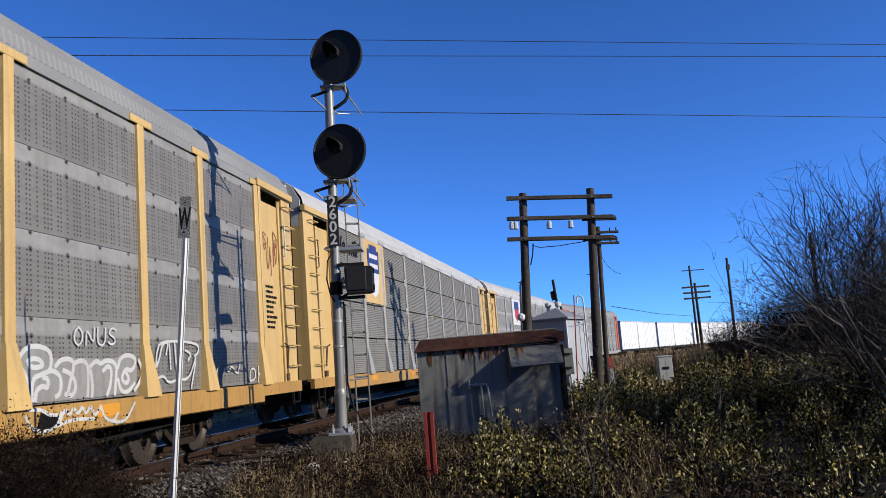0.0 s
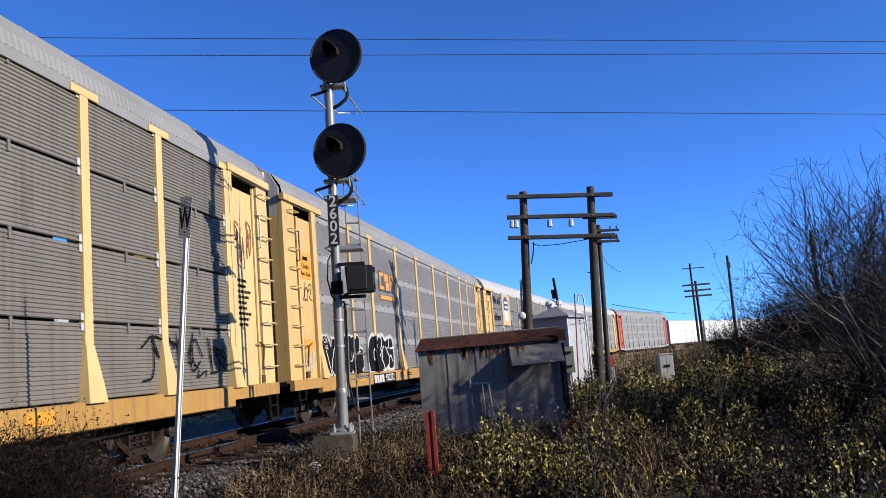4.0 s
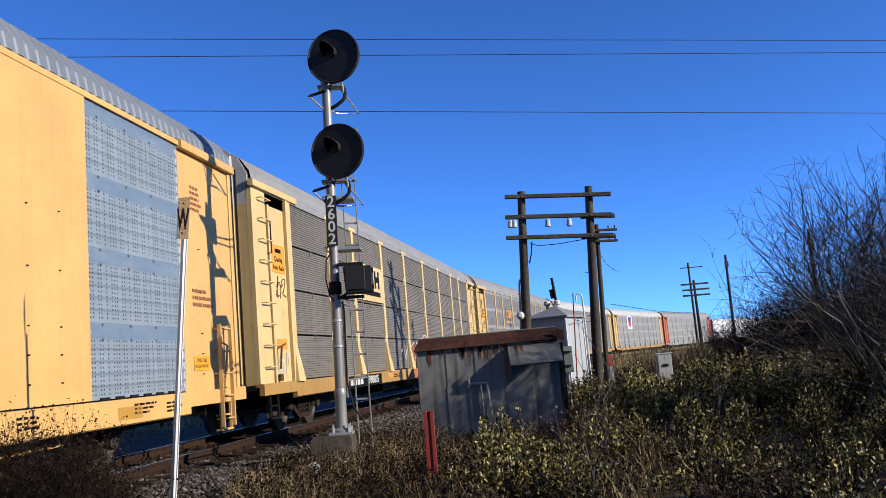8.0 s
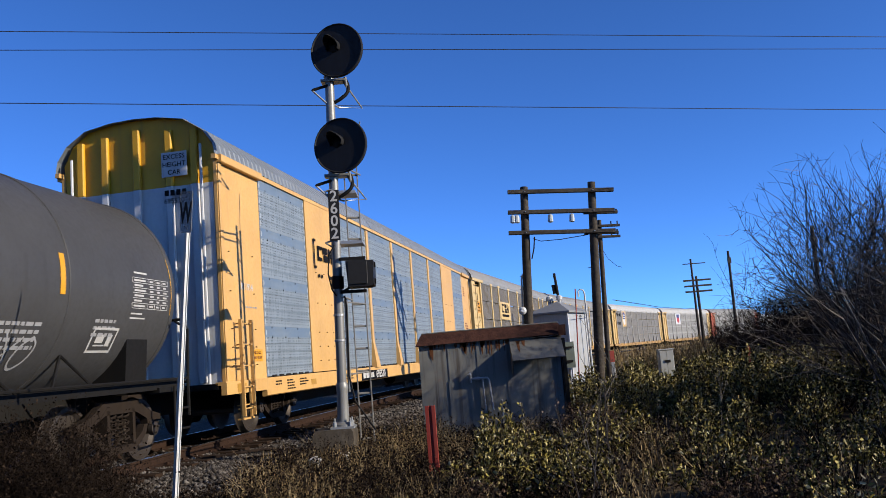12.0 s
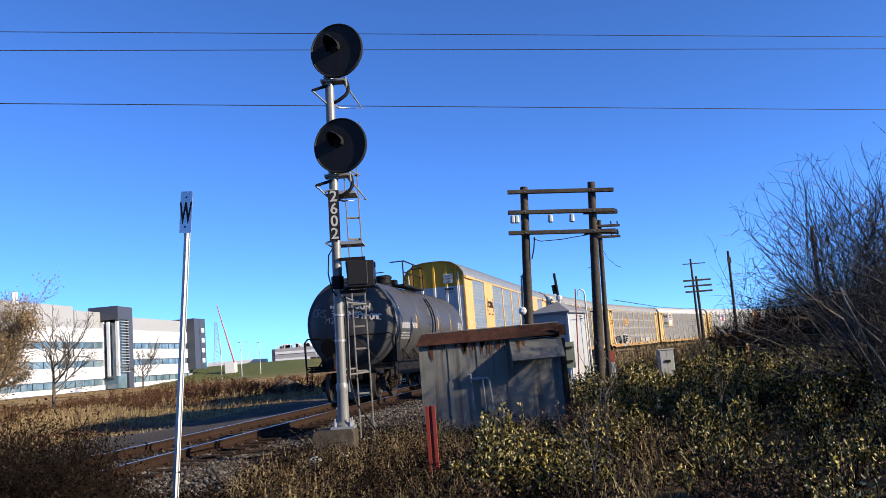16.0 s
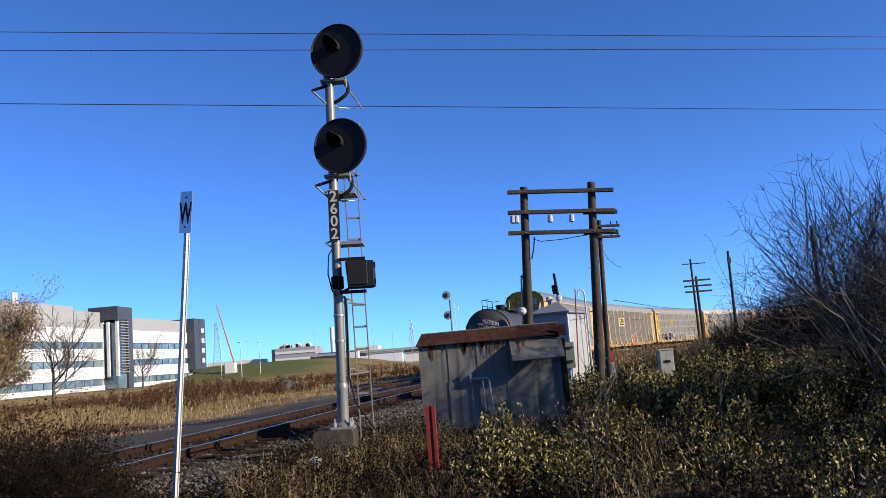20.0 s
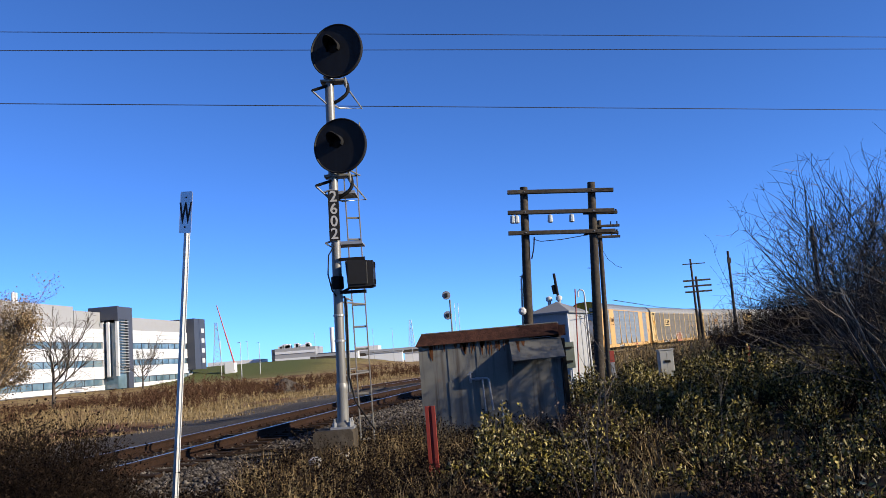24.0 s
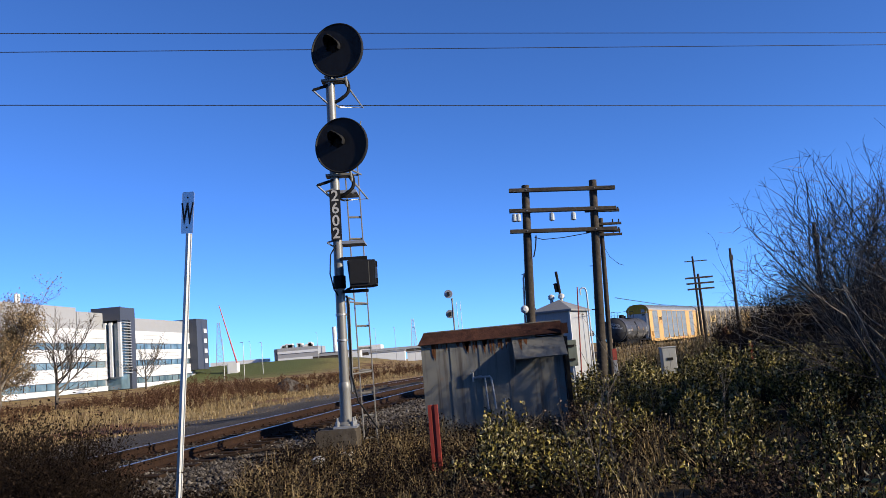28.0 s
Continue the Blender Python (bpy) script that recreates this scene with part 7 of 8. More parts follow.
for x, z in ((-0.16, 3.9), (-0.16, 2.6), (-DX - 0.16, 3.7), (-DX - 0.16, 3.3)):
    part("pole_step", Geo().tube([(x - 0.06, 0, z), (x + 0.2, 0, z)], 0.012, 5), BLACK_STEEL, frame_pole)
part("conduit", Geo().tube([(-DX - 0.17, 0, 2.0), (-DX - 0.17, 0, 3.6), (-DX - 0.13, 0, 3.75)], 0.03, 6), GALV, frame_pole)
part("bell", Geo().lathe([(0.0, -0.10), (0.05, -0.10), (0.11, -0.04), (0.12, 0.02), (0.05, 0.05)], (-DX - 0.18, -0.12, 2.66), "y", 16), WHITE_PAINT, frame_pole, "small white alarm bell")
back_pole = thing("utility_pole", "thin weathered pole behind the twin-pole frame", "utility pole", pose(4.85, 26.6, -0.45, 0, 2.0, 0))
part("pole", Geo().tube([(0, 0, -0.2), (0, 0, 5.55)], 0.09, 10, 0.07), POLE_WOOD, back_pole, smooth=True)
for z in (5.35, 5.0):
    part("crossarm", Geo().box(-0.1, 0.62, -0.14, -0.07, z - 0.04, z + 0.04, 0.01), POLE_WOOD, back_pole)
    for x in (0.35, 0.55):
        part("pin", Geo().tube([(x, -0.1, z), (x, -0.1, z + 0.14)], 0.02, 6), BLACK_STEEL, back_pole)
part("loose_wire", Geo().tube([(0.05, 0, 4.6), (0.2, 0, 4.3), (0.45, -0.1, 4.05), (0.6, -0.1, 4.0)], 0.008, 4), BLACK_STEEL, back_pole)

# ---------- far poles
fp = thing("utility_pole", "far slender twin utility poles with three crossarms", "utility pole", pose(17.9, 60, -0.4))
part("pole", Geo().tube([(-0.28, 0, 0), (-0.30, 0, 7.1)], 0.10, 8, 0.07), POLE_WOOD, fp)
part("pole", Geo().tube([(0.30, 1.0, 0), (0.25, 1.0, 5.9)], 0.12, 8, 0.09), POLE_WOOD, fp)
for z, x0, x1 in ((5.55, -1.0, 0.95), (5.15, -0.95, 0.98), (4.75, -0.92, 0.98), (6.75, -0.9, 0.7)):
    part("crossarm", Geo().box(x0, x1, -0.10, 0.02, z - (0.06 if z < 6 else 0.03), z + (0.06 if z < 6 else 0.03), 0.01), POLE_WOOD, fp)
for x, y, h, lab in ((20.95, 62.0, 7.65, "far wooden pole rising out of bare shrubs"), (16.75, 38.0, 6.15, "wooden pole among bare branches"), (20.76, 39.5, 5.7, "dark pole top above the thicket")):
    q = thing("utility_pole", lab, "utility pole", pose(x, y, -0.4, 0, 0.5, 0))
    part("pole", Geo().tube([(0, 0, 0), (0, 0, h)], 0.13, 8, 0.09), POLE_WOOD, q)
    part("cleat", Geo().box(-0.13, 0.13, -0.15, 0.0, h - 0.9, h - 0.5, 0.02), POLE_WOOD, q)

# ---------- overhead wires
for ex, ey, eh in ((-60.0, 8.7, 10.6), (60.0, 34.9, 10.6), (-60.0, 2.9, 7.9), (60.0, 38.03, 7.9)):
    wp = thing("utility_pole", "wooden pole that carries the overhead wires", "utility pole", pose(ex, ey, -0.5))
    part("pole", Geo().tube([(0, 0, 0), (0, 0, eh)], 0.17, 10, 0.12), POLE_WOOD, wp)
    for z in (eh - 0.22, eh - 0.74):
        part("crossarm", Geo().box(-0.08, 0.08, -1.2, 1.2, z - 0.06, z + 0.06), POLE_WOOD, wp)
for (xa, ya), (xb, yb), z in (((-10.38, 19.60), (14.18, 25.09), 9.88), ((-10.33, 19.50), (13.89, 24.67), 9.36), ((-9.39, 17.70), (13.46, 24.39), 7.40)):
    k_ = (yb - ya) / (xb - xa)
    pts = [(x, ya + k_ * (x - xa), z) for x in np.linspace(-60, 60, 25)]
    wire = tagged(part("overhead_wire", Geo().tube(pts, 0.010, 5), WIRE), "thin dark overhead wire against the sky", "wire", "overhead wires")
far_wire = tagged(part("overhead_wire", Geo().tube([(5.3, 27.0, 2.55), (9.5, 38, 2.62), (14, 50, 2.85), (17.9, 60, 3.15)], 0.012, 5), WIRE), "thin sagging cable to the far poles", "wire")

# ---------- distance: offices, hill, plant, bridge
WALL_WHITE = painted("white_cladding", (0.88, 0.90, 0.92), amount=0.05, rough=0.4, mottle=0.2)
WALL_GREY = painted("light_grey_cladding", (0.42, 0.43, 0.45), amount=0.05, rough=0.5, mottle=0.2)
WALL_NAVY = painted("dark_slate_cladding", (0.075, 0.085, 0.115), amount=0.05, rough=0.4, mottle=0.2)


def window_glass():
    n = Nodes("tinted_window_glass")
    v = n.coords()
    c = n.mix(n.step(n.noise(v, 0.25, 2.0), 0.4, 0.6), (0.05, 0.09, 0.12), (0.12, 0.17, 0.20))
    return n.done(c, 0.08, 0.0, 0.9)


WINDOW = window_glass()
A, B = Vector((-69.8, 130.9, 0)), Vector((-61.9, 203.0, 0))
along = (B - A).normalized()
BL = (B - A).length
office = thing("office_building", "long white three-storey office building with a dark entrance tower", "building", Matrix.Translation(A + Vector((0, 0, -0.2))) @ pose(0, 0, 0, 0, 0, math.degrees(math.atan2(along.y, along.x))))
# its space: x along the front, -y towards the track
X0, X1 = -40.0, BL
T0, T1 = 31.0, 36.8
part("core", Geo().box(X0, X1, 0.3, 26, 0, 12.2), WALL_GREY, office)
part("penthouse", Geo().box(X0, 22.0, 0.8, 24, 12.0, 15.7).box(22.0, T0, 0.6, 24, 12.0, 15.0), WALL_GREY, office)
part("upper_wall", Geo().box(T1, X1 - 3, 0.05, 24, 11.75, 14.4), WALL_GREY, office)
for z0, z1 in ((0.15, 1.05), (2.3, 4.55), (5.8, 7.95), (9.2, 11.75)):
    for a in np.arange(X0, X1, 9.6):
        b = min(a + 9.6, X1 - 2.5)
        if a < T1 and b > T0:
            a, b = (a, T0) if a < T0 else (T1, b)
        if b - a < 0.5:
            continue
        for k in range(3 if z0 > 1 else 1):
            za, zb = z0 + (z1 - z0) * k / (3 if z0 > 1 else 1), z0 + (z1 - z0) * (k + 1) / (3 if z0 > 1 else 1)
            part("cladding_panel", Geo().box(a + 0.03, b - 0.03, -0.1, 0.3, za + 0.02, zb - 0.02), WALL_WHITE, office)
for z0, z1 in ((4.55, 5.8), (7.95, 9.2), (1.05, 2.3)):
    for a in np.arange(X0, X1 - 3, 3.2):
        b = min(a + 3.2, X1 - 2.5)
        if a < T1 and b > T0:
            continue
        w = part("window", Geo().box(a + 0.08, b - 0.08, 0.05, 0.25, z0 + 0.05, z1 - 0.05), WINDOW, office)
        part("window_frame", Geo().box(a, a + 0.08, -0.02, 0.3, z0, z1).box(a + 0.08, b, -0.02, 0.2, z1 - 0.10, z1), WALL_NAVY, w)
TP = -3.0
tower = part("entrance_tower", Geo().box(T0, T0 + 0.6, TP, 3, 13.4, 16.0).box(T0, T0 + 0.5, TP + 3.7, 1, 0, 13.4).box(T0, T0 + 0.5, TP, TP + 0.6, 12.8, 13.4).box(T0 + 0.6, T1, TP, 3, 13.4, 15.9).box(T1 - 2.0, T1, TP, 3, 0, 13.4).box(T0 + 0.5, T1 - 2, 0.0, 3, 0, 13.4), WALL_NAVY, office, "dark slate entrance tower")
part("curtain_glass", Geo().box(T0 + 0.4, T0 + 0.5, TP + 0.5, TP + 3.7, 0.2, 12.8).box(T0 + 0.6, T1 - 2, TP + 0.5, TP + 0.6, 0.2, 13.4), WINDOW, tower)
for k in range(19):
    part("louvre", Geo().box(T0 + 0.9, T1 - 2.0, TP - 0.2, TP + 0.3, 3.2 + k * 0.54, 3.36 + k * 0.54), WALL_GREY, tower)
for y in (TP + 2.9, TP + 1.7, TP - 0.1):
    part("fin", Geo().box(T0 - 0.35, T0 + 0.2, y, y + 0.5, 2.6, 13.0), WALL_WHITE, tower)
part("end_tower", Geo().box(X1 - 3.5, X1 + 3.0, -2.0, 14, 3.0, 15.0).box(X1 - 3.5, X1 + 3.0, 2, 14, 0, 3.0), WALL_NAVY, office, "dark end stair tower")
for k in range(4):
    part("end_window", Geo().box(X1 + 0.6, X1 + 2.2, -2.06, -2.0, 4.5 + 2.4 * k, 5.5 + 2.4 * k), WALL_WHITE, office)
for x in (1.6, 2.5, 3.4, 8.0, 8.8):
    part("flue", Geo().tube([(x, 3.2, 15.6), (x, 3.2, 18.0 if x < 5 else 17.6)], 0.26, 10), WALL_WHITE, office)
for x in (36.2, 37.0, 37.8):
    part("flue", Geo().tube([(x, 2.5, 14.2), (x, 2.5, 16.2)], 0.28, 10), WALL_WHITE, office)
for x in (35.6, 37.0, 38.6):
    part("sign_shape", Geo().box(x, x + 0.9, -0.12, 0.05, 12.6, 13.8), WALL_NAVY, office)

plant = thing("factory_building", "distant pale factory block with rooftop plant", "building", pose(-97, 500, 0))
part("body", Geo().box(-7, 17, 0, 30, 0, 13.4), WALL_GREY, plant)
part("band", Geo().box(-7, 17, -0.4, 0, 10.0, 11.4).box(-7, 17, -0.4, 0, 6.0, 7.4), WALL_WHITE, plant)
part("dark_end", Geo().box(-9, -7, 0, 30, 0, 13.2), WALL_NAVY, plant)
g = Geo()
r2 = random.Random(3)
for k in range(14):
    x = r2.uniform(-6, 15)
    g.box(x, x + r2.uniform(1, 3), 3, 8, 13.4, 14.2 + r2.uniform(0, 1.9))
part("roof_plant", g, WALL_WHITE, plant)
part("annex", Geo().box(17.5, 40, 4, 24, 0, 9), WALL_NAVY, plant)
part("annex", Geo().box(40, 54, 2, 24, 0, 11), WALL_WHITE, plant)
part("chimney", Geo().tube([(26, 10, 0), (26, 10, 24)], 1.3, 12), WALL_WHITE, plant)
part("low_wing", Geo().box(-50, -18, 10, 30, 0, 8.5), WALL_WHITE, plant)

bridge = thing("road_bridge", "distant concrete road bridge on piers", "bridge", pose(-60, 420, 0))
part("bridge_deck", Geo().box(-10, 130, 0, 10, 4.6, 6.2), CONCRETE, bridge)
part("parapet", Geo().box(-10, 130, -0.3, 0, 6.0, 7.2), WALL_GREY, bridge)
for x in range(5, 130, 22):
    part("pier", Geo().box(x - 1, x + 1, 1, 9, 0, 4.6), CONCRETE, bridge)
for x, y, w, h in ((-38, 380, 16, 5), (-22, 400, 10, 4.2), (-52, 390, 9, 7)):
    b = thing("low_building", "small far pale building behind dry scrub", "building", pose(x, y, 0))
    part("wall", Geo().box(0, w, 0, 8, 0, h), WALL_WHITE, b)
    part("roof", Geo().box(-0.4, w + 0.4, -0.4, 8.4, h, h + 0.4), WALL_GREY, b)
for x, y, h in ((-48, 300, 13), (-30, 330, 14), (-21, 310, 13), (-15, 330, 13), (-72, 300, 12), (-49, 180, 8.5), (-43, 190, 7.5), (-41, 165, 7)):
    p_ = thing("street_lamp", "slim grey far-off street lamp", "street lamp", pose(x, y, 0))
    part("pole", Geo().tube([(0, 0, 0), (0, 0, h)], 0.10, 6, 0.06), GALV, p_)
    part("arm", Geo().tube([(-0.6, 0, h), (0.0, 0, h + 0.05)], 0.06, 6), GALV, p_)
for x, y, h in ((-20.5, 450, 22), (-105, 380, 24.5)):
    p_ = thing("lattice_tower", "thin far lattice steel tower", "tower", pose(x, y, 0))
    g = Geo()
    for s in (-1, 1):
        g.tube([(s * 2.2, 0, 0), (s * 0.5, 0, h)], 0.16, 5)
    for k in range(12):
        z0, z1 = h * k / 12, h * (k + 1) / 12
        w0, w1 = 2.2 - 1.7 * k / 12, 2.2 - 1.7 * (k + 1) / 12
        g.tube([(-w0, 0, z0), (w1, 0, z1)], 0.10, 4).tube([(w0, 0, z0), (-w1, 0, z1)], 0.10, 4)
    part("lattice", g, GALV, p_)
crane = thing("mobile_crane", "distant crane with a long red boom", "crane", pose(-52.3, 200, 2.0))
part("boom", Geo().tube([(1.0, 0, 1.5), (-2.6, 0, 15.5)], 0.22, 6, 0.12), SIGN_RED, crane)
part("cab", Geo().box(-1.2, 1.4, -1, 1, -1.9, 1.6, 0.2), WALL_WHITE, crane)
heap = thing("gravel_mound", "heap of dark gravel beside the yard", "gravel heap", pose(-12.3, 62, -0.5))
vs, fs, nr, na = [], [], 9, 28
for i in range(nr):
    for j in range(na):
        a = 2 * math.pi * j / na
        r_ = 1.75 * i / (nr - 1) * (1 + 0.18 * math.sin(3 * a) + 0.1 * math.sin(7 * a + i))
        vs.append((r_ * math.cos(a), r_ * math.sin(a) * 0.7, 1.05 * (1 - i / (nr - 1)) ** 0.9 + 0.05 * math.sin(5 * a + i * 2)))
for i in range(nr - 1):
    for j in range(na):
        fs.append((i * na + j, i * na + (j + 1) % na, (i + 1) * na + (j + 1) % na, (i + 1) * na + j))
part("mound", Geo().add(vs, fs), BALLAST, heap)
sig2 = thing("signal_mast", "far signal mast with two pale discs, seen from behind", "railway signal", pose(0.3, 92, -0.3))
part("mast_tube", Geo().tube([(0, 0, 0), (0, 0, 7.6)], 0.09, 8), MAST_PAINT, sig2)
for z in (5.9, 8.1):
    part("target_disc", Geo().lathe([(0.0, -0.03), (0.45, -0.03), (0.47, 0.03), (0.0, 0.05)], (-0.35, 0, z), "y", 24), GALV, sig2)
    part("lamp_case", Geo().box(-0.5, -0.2, -0.4, -0.03, z - 0.2, z + 0.2, 0.03), DISC_BLACK, sig2)
part("ladder", Geo().tube([(0.5, 0.3, 0), (0.45, 0.3, 7.2)], 0.03, 5).tube([(0.9, 0.3, 0), (0.85, 0.3, 7.2)], 0.03, 5), GALV, sig2)
sig3 = thing("signal_mast", "dark round signal disc beside the pole frame", "railway signal", pose(5.0, 52, -0.3))
part("mast_tube", Geo().tube([(0, 0, 0), (0, 0, 3.5)], 0.08, 8), MAST_PAINT, sig3)
part("target_disc", Geo().lathe([(0.0, -0.02), (0.36, -0.02), (0.38, 0.03), (0.0, 0.05)], (-0.1, -0.1, 3.75), "y", 24), DISC_BLACK, sig3)
part("lens", Geo().lathe([(0.0, -0.06), (0.10, -0.04), (0.11, -0.02)], (-0.1, -0.1, 3.8), "y", 12), WHITE_PAINT, sig3)


# ---------- plants
def leaf_quads(p, d, size, rs, width=0.30, face=0.0):
    """Oval leaves folded on the midrib, from p along d; two quads each."""
    m = len(p)
    # the blades turn their faces towards the light
    q = np.cross(d, rs.normal(0, 1, (m, 3)) + face * np.array(SUN_DIR))
    q /= np.linalg.norm(q, axis=1)[:, None] + 1e-9
    nrm = np.cross(d, q)
    ln = size * rs.uniform(0.55, 1.3, (m, 1))
    w, up = ln * width, nrm * ln * 0.10
    v = np.stack([p, p + d * ln * 0.32 + q * w + up, p + d * ln * 0.74 + q * w * 0.8 + up, p + d * ln - nrm * ln * 0.08, p + d * ln * 0.74 - q * w * 0.8 + up, p + d * ln * 0.32 - q * w + up], 1)
    k = np.arange(m)[:, None] * 6
    return v.reshape(-1, 3), np.concatenate([k + np.array([[0, 1, 2, 3]]), k + np.array([[0, 3, 4, 5]])])


def leaves_at(c, n_each, spread, size, rs):
    """Leaves scattered round centres c."""
    m = len(c) * n_each
    p = np.repeat(c, n_each, 0) + rs.normal(0, 1, (m, 3)) * spread
    d = rs.normal(0, 1, (m, 3))
    d[:, 2] = abs(d[:, 2]) * 0.7 + 0.15
    return leaf_quads(p, d / np.linalg.norm(d, axis=1)[:, None], size, rs)


def blades(p, h, w, rs, lean=0.35):
    """Thin upright blades of two segments from points p."""
    m = len(p)
    a = rs.uniform(0, 2 * math.pi, m)
    out = np.stack([np.cos(a), np.sin(a), np.zeros(m)], -1)
    sd = np.stack([-np.sin(a), np.cos(a), np.zeros(m)], -1) * w
    hh = h * rs.uniform(0.45, 1.25, (m, 1))
    up = np.array([0, 0, 1.0])
    l1, l2 = rs.uniform(0, lean, (m, 1)) * hh * 0.4, rs.uniform(0, lean, (m, 1)) * hh * 1.6
    v = np.stack([p - sd, p + sd, p + sd * 0.8 + up * hh * 0.55 + out * l1, p - sd * 0.8 + up * hh * 0.55 + out * l1, p + sd * 0.25 + up * hh + out * l2, p - sd * 0.25 + up * hh + out * l2], 1)
    k = np.arange(m)[:, None] * 6
    return v.reshape(-1, 3), np.concatenate([k + np.array([[0, 1, 2, 3]]), k + np.array([[3, 2, 4, 5]])])


def shoots(start, aim, rs, depth, out, length, r, seed_bend=0.25, top=99.0, fork=0.40, reach=99.0):
    """Grow a branch and its side branches as curving polylines with radii."""
    p, d = np.array(start, float), np.array(aim, float)
    pts = [p.copy()]
    n = (3, 4, 6, 8)[min(depth, 3)]
    arch = rs.normal(0, 0.48, 3) / n
    for i in range(n):
        d = d + arch + rs.normal(0, seed_bend * 0.5, 3) * 0.55 + np.array([0, 0, 0.11 if depth > 1 else 0.05])
        d /= np.linalg.norm(d)
        p = p + d * length / n
        pts.append(p.copy())
        if p[2] > top or p[0] < -reach:
            break
    out.append((pts, r, r * 0.40, depth))
    if depth > 0:
        for k in range(rs.integers(4, 7) if depth > 1 else rs.integers(3, 6)):
            i = rs.integers(1, len(pts))
            t = pts[i] - pts[i - 1]
            q = rs.normal(0, 1, 3)
            nd = t / np.linalg.norm(t) * 0.9 + q * fork + np.array([0, 0, 0.12])
            nd /= np.linalg.norm(nd)
            shoots(pts[i], nd, rs, depth - 1, out, length * rs.uniform(0.40, 0.72), r * 0.5, seed_bend, top + rs.normal(0, 0.12), fork, reach)


def bare_shrub(name, label, at, height, stems, seed, lean=(0, 0), depth=3, mat=None, spread=0.5, crown_top=99.0, fork=0.40, reach=99.0):
    """A leafless many-stemmed shrub: stems, and a crown of fine twigs."""
    rs = np.random.default_rng(seed)
    z = float(land([at[0]], [at[1]])[0]) - 0.05
    sh = thing(name, label, "shrub", Matrix.Translation((at[0], at[1], z)), group="bare shrubs by the line")
    trunk, crown = Geo(), Geo()
    for k in range(stems):
        a = rs.uniform(0, 2 * math.pi)
        aim = np.array([math.cos(a) * spread + lean[0], math.sin(a) * spread + lean[1], 1.0])
        lines = []
        shoots((0.25 * math.cos(a), 0.25 * math.sin(a), 0), aim / np.linalg.norm(aim), rs, depth, lines, height * rs.uniform(0.50, 0.66), 0.024 * height / 4, 0.30, crown_top, fork, reach * rs.uniform(0.8, 1.08))
        for pts, r0, r1, dep in lines:
            (trunk if dep >= depth else crown).tube(pts, max(r0, 0.0036), 3 if dep < depth else 6, max(r1, 0.0020), cap=False)
    part("trunk", trunk, mat or TWIG, sh)
    part("crown", crown, mat or TWIG, sh)
    return sh


SHRUBS = ((7.0, 13.2, 3.9, 11, (-0.34, 0.05), 3.4), (7.3, 13.6, 4.4, 12, (-0.22, 0.0), 4.0), (7.9, 13.0, 4.2, 10, (-0.10, 0.0), 4.1), (8.4, 14.2, 4.3, 9, (-0.10, 0.0), 4.3), (7.9, 16.0, 4.2, 10, (-0.28, 0.0), 4.1), (9.4, 16.4, 4.6, 8, (-0.15, 0.0), 4.9))
for i, (x, y, h, st, ln, ct) in enumerate(SHRUBS):
    bare_shrub("bare_shrub", "tall leafless grey-brown shrub with fine arching twigs", (x, y), h, st, 20 + i, ln, spread=0.5, crown_top=ct, fork=0.54, reach=2.5)
# the dark thicket that runs along behind the tall shrubs
DARK_SHRUBS = ((12.6, 33, 2.7), (14.5, 37, 3.2), (14.2, 43, 2.5), (17.5, 46, 3.4), (16.6, 52, 2.6), (18.2, 56, 2.4), (20.5, 49, 3.6),
               (17.5, 40, 3.6), (15.4, 34, 3.0), (15.2, 49, 2.2), (13.2, 40, 2.2), (12.3, 36, 2.2))
# unseen shrubs right of the view, added to throw shade on the near bushes
SHADE_SHRUBS = ((6.7, 7.2, 2.0), (8.2, 10.0, 2.2), (7.6, 4.8, 2.3), (9.8, 11.6, 2.8), (7.4, 11.2, 1.9), (6.6, 5.6, 2.0), (8.0, 8.4, 2.6))
THICKET = ((12.5, 24.9, 3.8), (11.1, 25.9, 3.1), (13.5, 26.1, 4.1), (11.9, 27.4, 3.2), (10.4, 28.3, 2.6), (13.4, 27.8, 3.8), (14.3, 28.6, 4.0), (12.2, 29.1, 3.2),
           (10.6, 29.7, 2.4), (13.1, 30.0, 3.3), (14.3, 30.3, 3.7), (10.9, 30.6, 2.4), (11.8, 30.9, 2.5), (13.6, 31.5, 3.3))
for i, (x, y, h) in enumerate(SHADE_SHRUBS):
    bare_shrub("bare_shrub", "dark leafless shrub out of view, added to shade the near bushes", (x, y), h, 13, 90 + i, (0, 0), 3, TWIG_DARK, 0.75)
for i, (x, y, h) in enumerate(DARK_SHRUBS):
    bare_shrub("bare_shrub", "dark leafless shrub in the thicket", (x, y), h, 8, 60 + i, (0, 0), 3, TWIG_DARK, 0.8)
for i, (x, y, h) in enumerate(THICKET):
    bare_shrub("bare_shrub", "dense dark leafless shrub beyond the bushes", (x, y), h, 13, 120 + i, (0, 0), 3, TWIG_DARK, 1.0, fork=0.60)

# leafy bushes in front of the thicket
rs = np.random.default_rng(5)


